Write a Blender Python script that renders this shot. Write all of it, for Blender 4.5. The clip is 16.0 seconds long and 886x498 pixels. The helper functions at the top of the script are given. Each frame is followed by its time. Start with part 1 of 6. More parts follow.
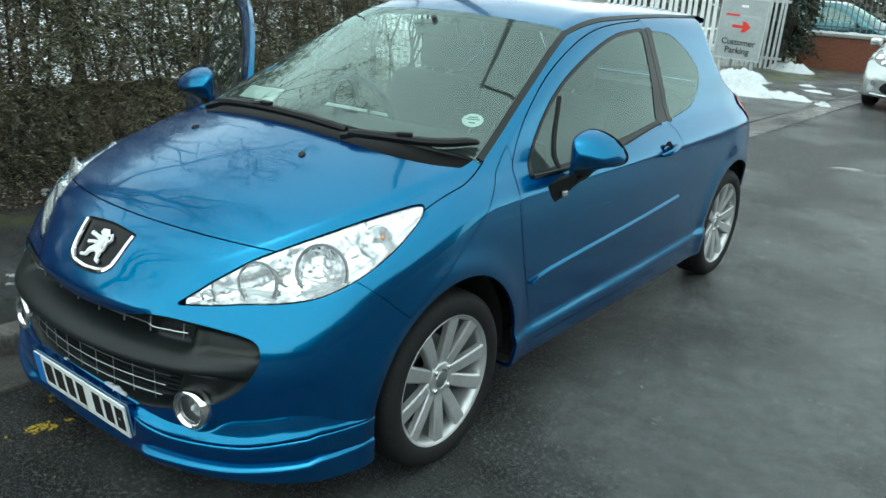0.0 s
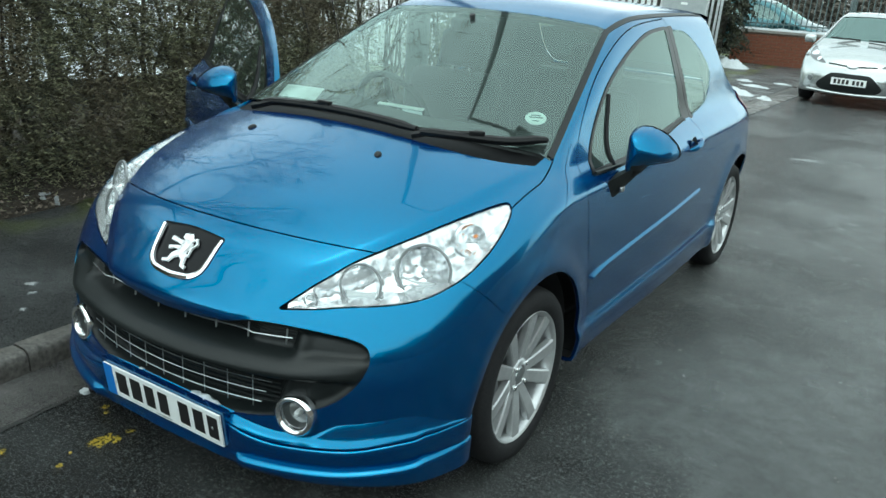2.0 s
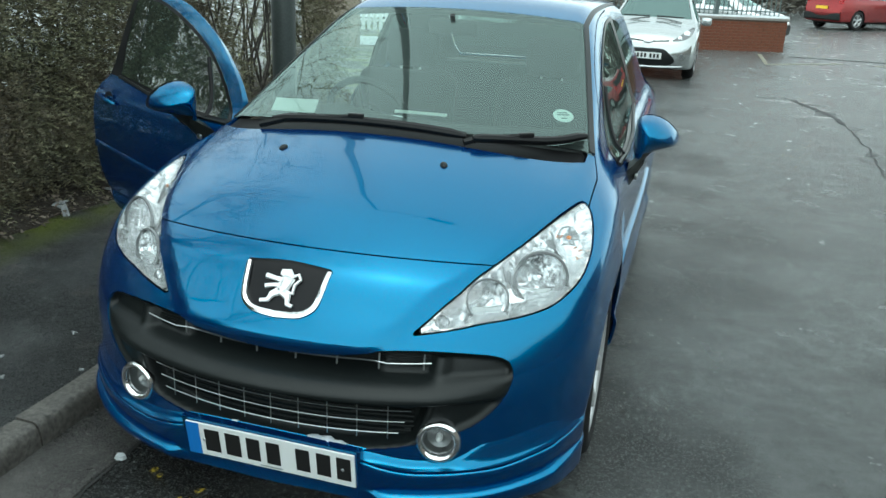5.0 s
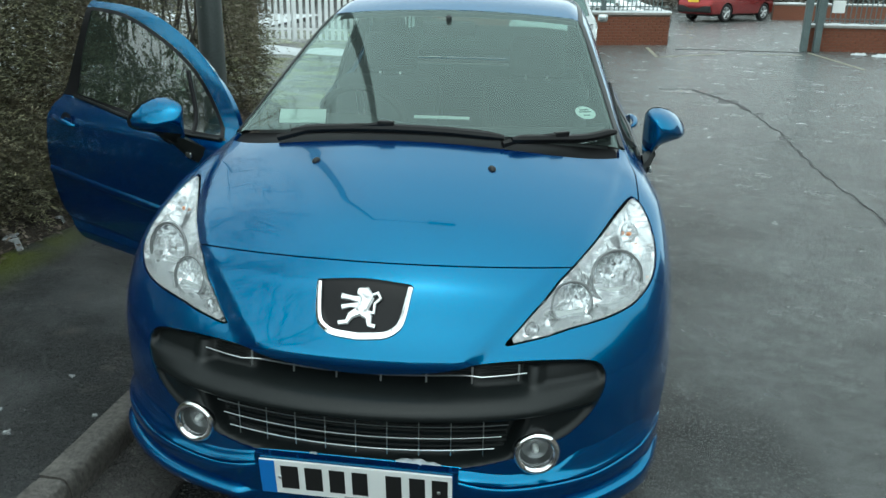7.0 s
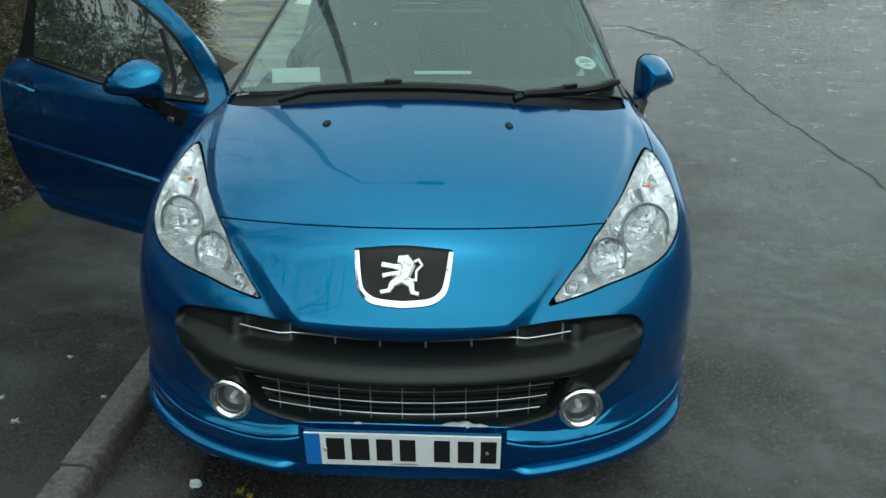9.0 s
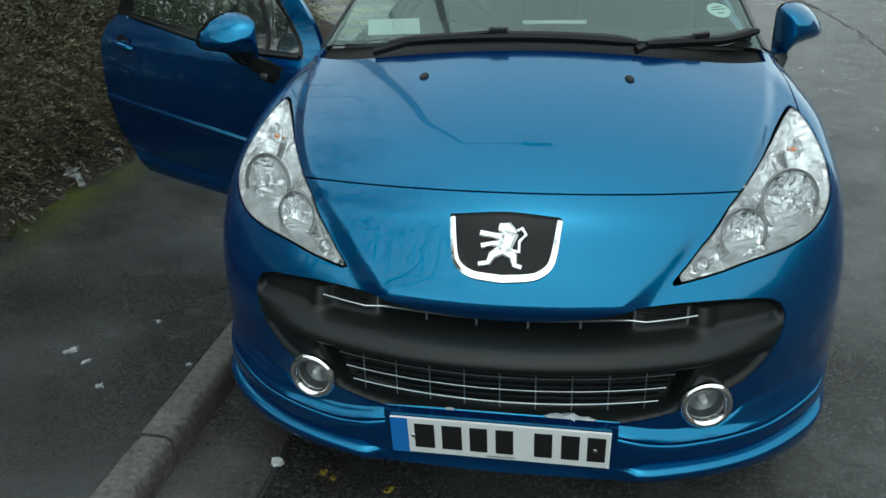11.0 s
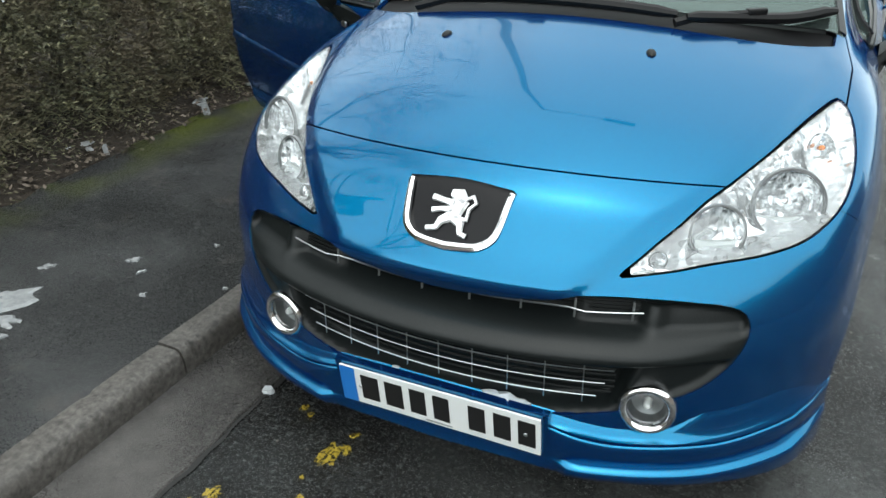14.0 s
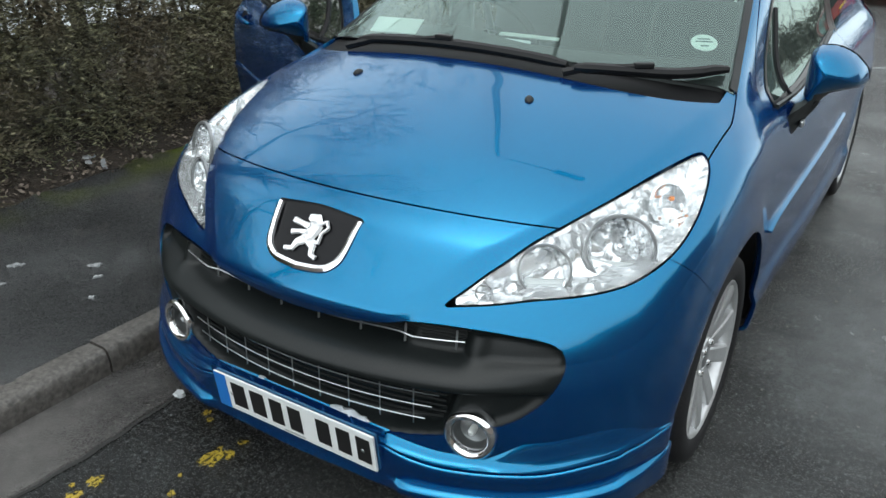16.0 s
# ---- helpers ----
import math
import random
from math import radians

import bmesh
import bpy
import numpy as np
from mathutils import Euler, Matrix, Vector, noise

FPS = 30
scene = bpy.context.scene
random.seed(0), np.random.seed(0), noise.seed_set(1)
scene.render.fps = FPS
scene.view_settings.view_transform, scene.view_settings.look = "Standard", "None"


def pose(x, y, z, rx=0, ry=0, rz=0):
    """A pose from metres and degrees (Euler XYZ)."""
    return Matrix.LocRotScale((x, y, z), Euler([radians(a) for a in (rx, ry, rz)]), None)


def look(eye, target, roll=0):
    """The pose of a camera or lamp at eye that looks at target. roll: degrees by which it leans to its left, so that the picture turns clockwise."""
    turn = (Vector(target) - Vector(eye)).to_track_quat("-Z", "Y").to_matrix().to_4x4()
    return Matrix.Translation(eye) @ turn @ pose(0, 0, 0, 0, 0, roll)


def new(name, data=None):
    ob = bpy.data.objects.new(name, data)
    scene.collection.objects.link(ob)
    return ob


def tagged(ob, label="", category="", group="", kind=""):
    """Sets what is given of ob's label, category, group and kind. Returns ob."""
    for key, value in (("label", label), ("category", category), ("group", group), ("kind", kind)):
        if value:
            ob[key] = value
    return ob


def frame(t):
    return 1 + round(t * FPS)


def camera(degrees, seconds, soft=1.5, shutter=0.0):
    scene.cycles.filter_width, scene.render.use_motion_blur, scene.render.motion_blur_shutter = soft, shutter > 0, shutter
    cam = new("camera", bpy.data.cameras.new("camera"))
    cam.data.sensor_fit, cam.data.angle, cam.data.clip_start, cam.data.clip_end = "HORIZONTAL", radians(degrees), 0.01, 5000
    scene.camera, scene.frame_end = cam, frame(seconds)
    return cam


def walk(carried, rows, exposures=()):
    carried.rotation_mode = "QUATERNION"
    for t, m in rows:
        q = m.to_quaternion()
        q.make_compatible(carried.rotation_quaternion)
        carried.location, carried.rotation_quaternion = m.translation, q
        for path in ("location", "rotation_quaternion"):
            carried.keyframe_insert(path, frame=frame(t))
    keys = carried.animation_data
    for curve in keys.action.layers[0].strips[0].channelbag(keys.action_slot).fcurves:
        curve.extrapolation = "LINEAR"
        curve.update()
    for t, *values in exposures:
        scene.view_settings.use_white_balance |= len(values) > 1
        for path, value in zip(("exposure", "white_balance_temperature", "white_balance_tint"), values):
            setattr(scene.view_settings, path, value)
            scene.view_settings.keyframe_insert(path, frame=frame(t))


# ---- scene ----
cam = camera(57.2, 16.0)
PATH = [
    (0, (2.215, -1.098, 1.604), (1.086, 0.413, 0.938), 3.5),
    (0.5, (2.16, -1.231, 1.636), (1.134, 0.347, 0.96), 3.6),
    (1, (2.089, -1.35, 1.642), (1.12, 0.281, 1.007), 4.5),
    (1.5, (1.998, -1.388, 1.625), (1.002, 0.242, 1.033), 3.9),
    (2, (1.82, -1.389, 1.586), (0.838, 0.222, 0.921), 4.0),
    (2.5, (1.649, -1.399, 1.591), (0.695, 0.217, 0.899), 1.2),
    (3, (1.524, -1.503, 1.591), (0.674, 0.17, 0.902), 1.8),
    (3.5, (1.417, -1.645, 1.619), (0.727, 0.1, 0.926), 1.9),
    (4, (1.286, -1.676, 1.611), (0.644, 0.099, 0.95), 3.7),
    (4.2, (1.223, -1.665, 1.597), (0.576, 0.107, 0.932), 3.0),
    (6.3, (0.646, -1.883, 1.598), (0.354, -0.013, 0.951), 3.5),
    (6.5, (0.601, -1.859, 1.583), (0.31, 0.012, 0.941), 3.4),
    (7, (0.472, -1.768, 1.567), (0.213, 0.106, 0.917), 1.0),
    (7.5, (0.353, -1.72, 1.547), (0.09, 0.133, 0.844), 0.7),
    (8, (0.245, -1.732, 1.542), (0.096, 0.116, 0.792), -0.0),
    (8.2, (0.194, -1.758, 1.555), (0.125, 0.093, 0.8), 0.2),
    (10.3, (0.161, -1.665, 1.628), (0.01, 0.155, 0.813), -0.0),
    (10.5, (0.135, -1.584, 1.535), (-0.062, 0.243, 0.746), 0.5),
    (11, (0.158, -1.533, 1.499), (-0.163, 0.254, 0.661), -1.6),
    (11.5, (0.248, -1.57, 1.49), (-0.207, 0.193, 0.664), -2.1),
    (12, (0.381, -1.605, 1.5), (-0.156, 0.115, 0.633), 0.3),
    (12.5, (0.427, -1.577, 1.495), (-0.121, 0.12, 0.591), 1.1),
    (13, (0.497, -1.43, 1.506), (-0.183, 0.215, 0.594), -0.6),
    (13.5, (0.573, -1.353, 1.494), (-0.179, 0.259, 0.58), 0.4),
    (14, (0.689, -1.351, 1.487), (-0.087, 0.248, 0.569), -0.8),
    (14.5, (0.823, -1.407, 1.501), (-0.004, 0.171, 0.592), 2.1),
    (15, (0.942, -1.424, 1.526), (0.089, 0.158, 0.649), 3.5),
    (15.5, (1.07, -1.343, 1.522), (0.177, 0.232, 0.671), 0.6),
    (16, (1.201, -1.204, 1.513), (0.241, 0.34, 0.68), 0.8),
]
# stops and white balance: darker round the front view
EXPOSURES = [(0, 1.66, 6050, -10), (4, 1.62, 6050, -10), (6.5, 1.54, 6050, -9), (8, 1.30, 6100, -9), (11, 1.24, 6200, -6), (12.5, 1.78, 6420, -3), (14.5, 1.92, 6500, 3), (16, 1.68, 6380, 4)]
walk(cam, [(t, look(eye, target, roll)) for t, eye, target, roll in PATH], EXPOSURES)

# ---- light ----
world = bpy.data.worlds.new("world")
scene.world = world
world.use_nodes = True
wn, wl = world.node_tree.nodes, world.node_tree.links
sky = wn.new("ShaderNodeTexSky")
sky.sky_type, sky.sun_disc = "NISHITA", False
sky.sun_elevation, sky.sun_rotation = radians(74), radians(180)
sky.air_density, sky.dust_density, sky.ozone_density = 1.0, 1.0, 1.0
grey = wn.new("ShaderNodeHueSaturation")          # cloud layer: nearly colourless sky light
grey.inputs["Saturation"].default_value = 0.16
wl.new(sky.outputs[0], grey.inputs["Color"])
way, up, rise, cloud = wn.new("ShaderNodeTexCoord"), wn.new("ShaderNodeSeparateXYZ"), wn.new("ShaderNodeMapRange"), wn.new("ShaderNodeMix")
wl.new(way.outputs["Generated"], up.inputs[0])    # an overcast dome is brightest overhead
wl.new(up.outputs[2], rise.inputs[0])
rise.inputs[3].default_value, rise.inputs[4].default_value = 1.15, 1.42
cloud.data_type, cloud.blend_type = "RGBA", "MULTIPLY"
cloud.inputs[0].default_value = 1.0
sunward, veil = wn.new("ShaderNodeMapRange"), wn.new("ShaderNodeMath")   # and brighter on the hidden sun's side
wl.new(up.outputs[1], sunward.inputs[0])
sunward.inputs[1].default_value, sunward.inputs[2].default_value = -1.0, 1.0
sunward.inputs[3].default_value, sunward.inputs[4].default_value = 1.08, 1.0
veil.operation = "MULTIPLY"
wl.new(rise.outputs[0], veil.inputs[0]), wl.new(sunward.outputs[0], veil.inputs[1])
wl.new(grey.outputs[0], cloud.inputs[6]), wl.new(veil.outputs[0], cloud.inputs[7])
wl.new(cloud.outputs[2], wn["Background"].inputs[0])
wn["Background"].inputs[1].default_value = 0.10
sun = bpy.data.lights.new("sun", "SUN")
sun.energy, sun.angle, sun.color = 0.3, radians(170), (1.0, 0.98, 0.95)
sun_ob = new("sun", sun)
sun_ob.matrix_world = look((0, 0, 20), (0.0, 10.6, 0))


# ---- materials ----
def mat(name, colour, rough=0.5, metal=0.0, **more):
    m = bpy.data.materials.new(name)
    m.use_nodes = True
    b = m.node_tree.nodes["Principled BSDF"]
    b.inputs["Base Color"].default_value = (*colour, 1)
    b.inputs["Roughness"].default_value = rough
    b.inputs["Metallic"].default_value = metal
    for key, value in more.items():
        b.inputs[key.replace("_", " ")].default_value = value
    return m


def nodes(m):
    return m.node_tree.nodes, m.node_tree.links, m.node_tree.nodes["Principled BSDF"]


def noise_tex(m, scale, detail=4.0, rough=0.55, vec=None):
    n, l, _ = nodes(m)
    t = n.new("ShaderNodeTexNoise")
    t.inputs["Scale"].default_value = scale
    t.inputs["Detail"].default_value = detail
    t.inputs["Roughness"].default_value = rough
    if vec is None:
        c = n.new("ShaderNodeTexCoord")
        vec = c.outputs["Object"]
    l.new(vec, t.inputs["Vector"])
    return t.outputs["Fac"]


def ramp(m, fac, stops):
    n, l, _ = nodes(m)
    r = n.new("ShaderNodeValToRGB")
    while len(r.color_ramp.elements) < len(stops):
        r.color_ramp.elements.new(0.5)
    for e, (p, c) in zip(r.color_ramp.elements, stops):
        e.position = p
        e.color = (*c, 1) if len(c) == 3 else c
    l.new(fac, r.inputs[0])
    return r.outputs[0]


def grey_ramp(m, fac, a, va, b, vb):
    return ramp(m, fac, [(a, (va,) * 3), (b, (vb,) * 3)])


def mix(m, fac, a, b, kind="MIX"):
    n, l, _ = nodes(m)
    x = n.new("ShaderNodeMix")
    x.data_type, x.blend_type = "RGBA", kind
    for v, s in ((fac, x.inputs[0]), (a, x.inputs[6]), (b, x.inputs[7])):
        if isinstance(v, (int, float)):
            s.default_value = v
        elif isinstance(v, tuple):
            s.default_value = (*v, 1)
        else:
            l.new(v, s)
    return x.outputs[2]


def bump(m, height, strength=0.3, distance=0.01, chain=None):
    n, l, b = nodes(m)
    u = n.new("ShaderNodeBump")
    u.inputs["Strength"].default_value = strength
    u.inputs["Distance"].default_value = distance
    l.new(height, u.inputs["Height"])
    if chain is not None:
        l.new(chain, u.inputs["Normal"])
    l.new(u.outputs[0], b.inputs["Normal"])
    return u.outputs[0]


def link(m, out, name):
    _, l, b = nodes(m)
    l.new(out, b.inputs[name])


def grained(name, dark, light, rough=0.6, scale=40.0, big=3.0, relief=0.2, metal=0.0, depth=0.004, shine=0.5):
    """A surface whose colour wanders at two scales, with fine relief."""
    m = mat(name, dark, rough, metal, Specular_IOR_Level=shine)
    f1, f2 = noise_tex(m, scale, 6), noise_tex(m, big, 3)
    c = ramp(m, f1, [(0.3, dark), (0.7, light)])
    c = mix(m, grey_ramp(m, f2, 0.35, 0.0, 0.7, 0.35), c, tuple(0.5 * v for v in dark))
    link(m, c, "Base Color")
    if relief:
        bump(m, f1, relief, depth)
    return m


def glass(name, tint, haze=0.0, haze_colour=(0.5, 0.55, 0.53), gloss=1.5, sheen=(1, 1, 1)):
    """Thin pane: tinted see-through, mirror-like by Fresnel, with an optional film of mist."""
    m = bpy.data.materials.new(name)
    m.use_nodes = True
    n, l = m.node_tree.nodes, m.node_tree.links
    n.remove(n["Principled BSDF"])
    out = n["Material Output"]
    clear, shine, film = n.new("ShaderNodeBsdfTransparent"), n.new("ShaderNodeBsdfGlossy"), n.new("ShaderNodeBsdfDiffuse")
    clear.inputs[0].default_value = (*tint, 1)
    shine.inputs["Roughness"].default_value = 0.015
    shine.inputs["Color"].default_value = (*sheen, 1)
    film.inputs[0].default_value = (*haze_colour, 1)
    fres = n.new("ShaderNodeFresnel")
    fres.inputs[0].default_value = gloss
    a, b = n.new("ShaderNodeMixShader"), n.new("ShaderNodeMixShader")
    a.inputs[0].default_value = haze
    if haze:
        t, r = n.new("ShaderNodeTexNoise"), n.new("ShaderNodeMapRange")
        t.inputs["Scale"].default_value = 5.0
        r.inputs[3].default_value, r.inputs[4].default_value = haze * 0.6, haze * 1.4
        l.new(n.new("ShaderNodeTexCoord").outputs["Object"], t.inputs["Vector"])
        l.new(t.outputs["Fac"], r.inputs[0])
        l.new(r.outputs[0], a.inputs[0])
    l.new(clear.outputs[0], a.inputs[1]), l.new(film.outputs[0], a.inputs[2])
    l.new(fres.outputs[0], b.inputs[0]), l.new(a.outputs[0], b.inputs[1]), l.new(shine.outputs[0], b.inputs[2])
    l.new(b.outputs[0], out.inputs[0])
    return m


def car_paint(name, colour, dark, flake=0.5):
    """Metallic base under clear lacquer, with film of rain dirt."""
    m = mat(name, colour, 0.25, 0.85, Coat_Weight=0.6, Coat_Roughness=0.01)
    f = noise_tex(m, 900.0, 1)
    link(m, mix(m, grey_ramp(m, f, 0.35, 0.0, 0.65, flake), colour, dark), "Base Color")
    g = noise_tex(m, 6.0, 5)
    link(m, grey_ramp(m, g, 0.3, 0.18, 0.75, 0.24), "Roughness")
    link(m, grey_ramp(m, g, 0.4, 0.006, 0.8, 0.03), "Coat Roughness")
    return m


BLUE = car_paint("blue_paint", (0.003, 0.170, 0.300), (0.002, 0.108, 0.228))
bn, bl, bb = nodes(BLUE)                          # bright flake over a deep blue ground coat
under, both = bn.new("ShaderNodeBsdfPrincipled"), bn.new("ShaderNodeMixShader")
under.inputs["Base Color"].default_value = (0.006, 0.036, 0.205, 1)
under.inputs["Roughness"].default_value = 0.6
under.inputs["Specular IOR Level"].default_value = 0.0
under.inputs["Coat Weight"].default_value, under.inputs["Coat Roughness"].default_value = 0.6, 0.02
bb.inputs["Metallic"].default_value = 1.0
both.inputs[0].default_value = 0.24
bl.new(bb.outputs[0], both.inputs[1]), bl.new(under.outputs[0], both.inputs[2])
bl.new(both.outputs[0], bn["Material Output"].inputs[0])
SILVER = car_paint("silver_paint", (0.46, 0.485, 0.485), (0.38, 0.40, 0.40), 0.25)
RED = car_paint("red_paint", (0.22, 0.012, 0.014), (0.12, 0.008, 0.01), 0.3)
TEAL = car_paint("teal_paint", (0.03, 0.095, 0.11), (0.02, 0.07, 0.085), 0.3)
WHITE_CAR = car_paint("white_paint", (0.60, 0.62, 0.62), (0.5, 0.52, 0.52), 0.2)
BLACK = grained("black_plastic", (0.0048, 0.0064, 0.0066), (0.0105, 0.0132, 0.0135), 0.40, 300.0, 5.0, 0.2, depth=0.001, shine=0.27)
GLOSS_BLACK = mat("gloss_black", (0.004, 0.004, 0.005), 0.3, Specular_IOR_Level=0.2)
SCUTTLE = mat("scuttle_black", (0.004, 0.004, 0.0045), 0.6, Specular_IOR_Level=0.1)
DARK = mat("dark_inside", (0.008, 0.008, 0.009), 0.8)
RUBBER = grained("tyre_rubber", (0.010, 0.010, 0.011), (0.020, 0.020, 0.021), 0.75, 120.0, 9.0, 0.3, depth=0.002, shine=0.25)
WIPER = mat("wiper_black", (0.005, 0.005, 0.0055), 0.45, Specular_IOR_Level=0.25)
CHROME = mat("chrome", (0.82, 0.83, 0.84), 0.06, 1.0)
SATIN = mat("satin_chrome", (0.50, 0.52, 0.53), 0.28, 1.0)
ALLOY = grained("alloy", (0.52, 0.53, 0.535), (0.60, 0.61, 0.615), 0.32, 60.0, 8.0, 0.0, 0.6)
EMBLEM = mat("emblem_chrome", (0.80, 0.81, 0.82), 0.3, 0.5)
LAMP_SHELL = mat("lamp_shell", (0.74, 0.76, 0.77), 0.22, 0.75)
LAMP_GREY = mat("lamp_grey", (0.20, 0.21, 0.215), 0.3, 0.5)
AMBER = mat("amber", (0.8, 0.22, 0.02), 0.25)
SCREEN = glass("windscreen_glass", (0.66, 0.80, 0.75), 0.05, (0.42, 0.52, 0.49), 1.84, (0.74, 0.93, 0.88))
PANE = glass("side_glass", (0.62, 0.78, 0.72), 0.08, (0.34, 0.43, 0.40), 1.62, (0.78, 0.95, 0.90))
HEADLAMP_GLASS = glass("headlamp_glass", (0.96, 0.97, 0.97), 0.035, (0.66, 0.69, 0.70), 1.45)
CLEAR = glass("lamp_glass", (0.97, 0.98, 0.98), 0.0, (0.8, 0.82, 0.83), 1.45)
TRIM = grained("interior_trim", (0.02, 0.021, 0.022), (0.035, 0.036, 0.038), 0.75, 200.0, 6.0, 0.2)
SEAT = grained("seat_cloth", (0.018, 0.019, 0.021), (0.04, 0.042, 0.045), 0.9, 400.0, 9.0, 0.3)
PAPER = mat("paper", (0.75, 0.77, 0.75), 0.7)
PLATE_WHITE = mat("plate_white", (0.72, 0.74, 0.73), 0.3)
PLATE_YELLOW = mat("plate_yellow", (0.75, 0.5, 0.03), 0.3)
PLATE_BLUE = mat("plate_blue", (0.02, 0.16, 0.5), 0.3)
INK = mat("ink", (0.012, 0.012, 0.012), 0.4)
TAIL_RED = mat("tail_red", (.35, .015, .02), .2)
DARK_PANE = glass("open_door_glass", (0.30, 0.42, 0.38), 0.03, (0.3, 0.4, 0.37), 1.9)
GRILLE_GREY = mat("grille_grey", (0.007, 0.009, 0.009), 0.6, Specular_IOR_Level=0.2)
BEZEL = mat("lamp_bezel", (0.42, 0.45, 0.45), 0.4, 0.3)
THIN_ICE = grained("thin_ice", (0.20, 0.21, 0.215), (0.36, 0.37, 0.375), 0.35, 50.0, 8.0, 0.5, depth=0.004)
ICE = grained("melting_ice", (0.45, 0.50, 0.54), (0.62, 0.66, 0.70), 0.25, 60.0, 9.0, 0.4)
LAMP_SHELL.node_tree.nodes["Principled BSDF"].inputs["Metallic"].default_value = 0.80
LAMP_SHELL.node_tree.nodes["Principled BSDF"].inputs["Roughness"].default_value = 0.10
bump(LAMP_SHELL, noise_tex(LAMP_SHELL, 22.0, 1), 0.6, 0.03)
BOWL = mat("bowl_chrome", (0.88, 0.89, 0.90), 0.05, 1.0)
flute = nodes(BOWL)[0].new("ShaderNodeTexWave")      # fluted facets pressed into the bowls
flute.inputs["Scale"].default_value, flute.inputs["Distortion"].default_value = 16.0, 5.0
flute.inputs["Detail Scale"].default_value = 2.0
nodes(BOWL)[1].new(nodes(BOWL)[0].new("ShaderNodeTexCoord").outputs["Object"], flute.inputs["Vector"])
bump(BOWL, flute.outputs["Fac"], 0.8, 0.006, bump(BOWL, noise_tex(BOWL, 30.0, 0), 0.6, 0.015))


# ---- mesh tools ----
def put_mesh(name, V, F, material, parent=None, label="", smooth=True, sharp=None, normals=None):
    """ONE mesh object from points and faces, under a thing or a part."""
    V = np.asarray(V, float)
    used = np.zeros(len(V), bool)
    for f in F:
        used[list(f)] = True
    at = np.cumsum(used) - 1
    me = bpy.data.meshes.new(name)
    me.from_pydata([tuple(v) for v in V[used]], [], [[int(at[i]) for i in f] for f in F])
    me.materials.append(material)
    if smooth:
        me.polygons.foreach_set("use_smooth", [True] * len(me.polygons))
        if sharp is not None:
            me.set_sharp_from_angle(angle=radians(sharp))
    if normals is not None:
        me.normals_split_custom_set_from_vertices([tuple(n) for n in np.asarray(normals, float)[used]])
    ob = new(name, me)
    if parent is not None:
        ob.parent = parent
    if label:
        ob["label"] = label
    return ob


def part(name, bm, material, parent=None, label="", smooth=False, sharp=35):
    """Links a bmesh as ONE mesh object under a thing or under a part."""
    me = bpy.data.meshes.new(name)
    bm.to_mesh(me)
    bm.free()
    me.materials.append(material)
    if smooth:
        me.polygons.foreach_set("use_smooth", [True] * len(me.polygons))
        me.set_sharp_from_angle(angle=radians(sharp))
    ob = new(name, me)
    if parent is not None:
        ob.parent = parent
    if label:
        ob["label"] = label
    return ob


def thing(name, label, category, group="", kind="", at=(0, 0, 0), turn=0.0):
    ob = new(name)
    ob.matrix_basis = pose(*at, 0, 0, turn)
    return tagged(ob, label, category, group, kind)


def box(size, at=(0, 0, 0), turn=(0, 0, 0), bevel=0.0, bm=None, seg=2):
    bm = bm or bmesh.new()
    made = bmesh.ops.create_cube(bm, size=1.0)
    vs = made["verts"]
    bmesh.ops.scale(bm, vec=size, verts=vs)
    if bevel:
        es = list({e for v in vs for e in v.link_edges})
        r = bmesh.ops.bevel(bm, geom=es, offset=bevel, segments=seg, profile=0.5, affect="EDGES")
        vs = list({v for f in r["faces"] for v in f.verts} | {v for v in vs if v.is_valid})
    bmesh.ops.transform(bm, matrix=pose(*at, *turn), verts=vs)
    return bm


def lathe(profile, n=32, axis="x", bm=None, m=None, close=False):
    """Turns a profile of (along, radius) round an axis."""
    bm = bm or bmesh.new()
    rings = []
    for a, r in profile:
        ring = []
        for i in range(n):
            t = 2 * math.pi * i / n
            u, v = r * math.cos(t), r * math.sin(t)
            p = Vector((a, u, v) if axis == "x" else (u, a, v) if axis == "y" else (u, v, a))
            ring.append(bm.verts.new(m @ p if m else p))
        rings.append(ring)
    for a, b in zip(rings, rings[1:]):
        for i in range(n):
            bm.faces.new((a[i], a[(i + 1) % n], b[(i + 1) % n], b[i]))
    if close:
        for ring in (rings[0], rings[-1]):
            bm.faces.new(ring)
    bmesh.ops.recalc_face_normals(bm, faces=bm.faces)
    return bm


def tube(points, radius, n=8, bm=None, cap=True):
    """A round bar along points; radius: a number or one for each point."""
    bm = bm or bmesh.new()
    pts = [Vector(p) for p in points]
    rs = [radius] * len(pts) if isinstance(radius, (int, float)) else list(radius)
    rings, side = [], None
    for i, p in enumerate(pts):
        d = (pts[min(i + 1, len(pts) - 1)] - pts[max(i - 1, 0)]).normalized()
        if side is None:
            side = d.orthogonal().normalized()
        side = (side - d * side.dot(d)).normalized()
        up = d.cross(side)
        rings.append([bm.verts.new(p + rs[i] * (math.cos(2 * math.pi * k / n) * side + math.sin(2 * math.pi * k / n) * up)) for k in range(n)])
    for a, b in zip(rings, rings[1:]):
        for i in range(n):
            bm.faces.new((a[i], a[(i + 1) % n], b[(i + 1) % n], b[i]))
    if cap:
        bm.faces.new(rings[0][::-1]), bm.faces.new(rings[-1])
    return bm


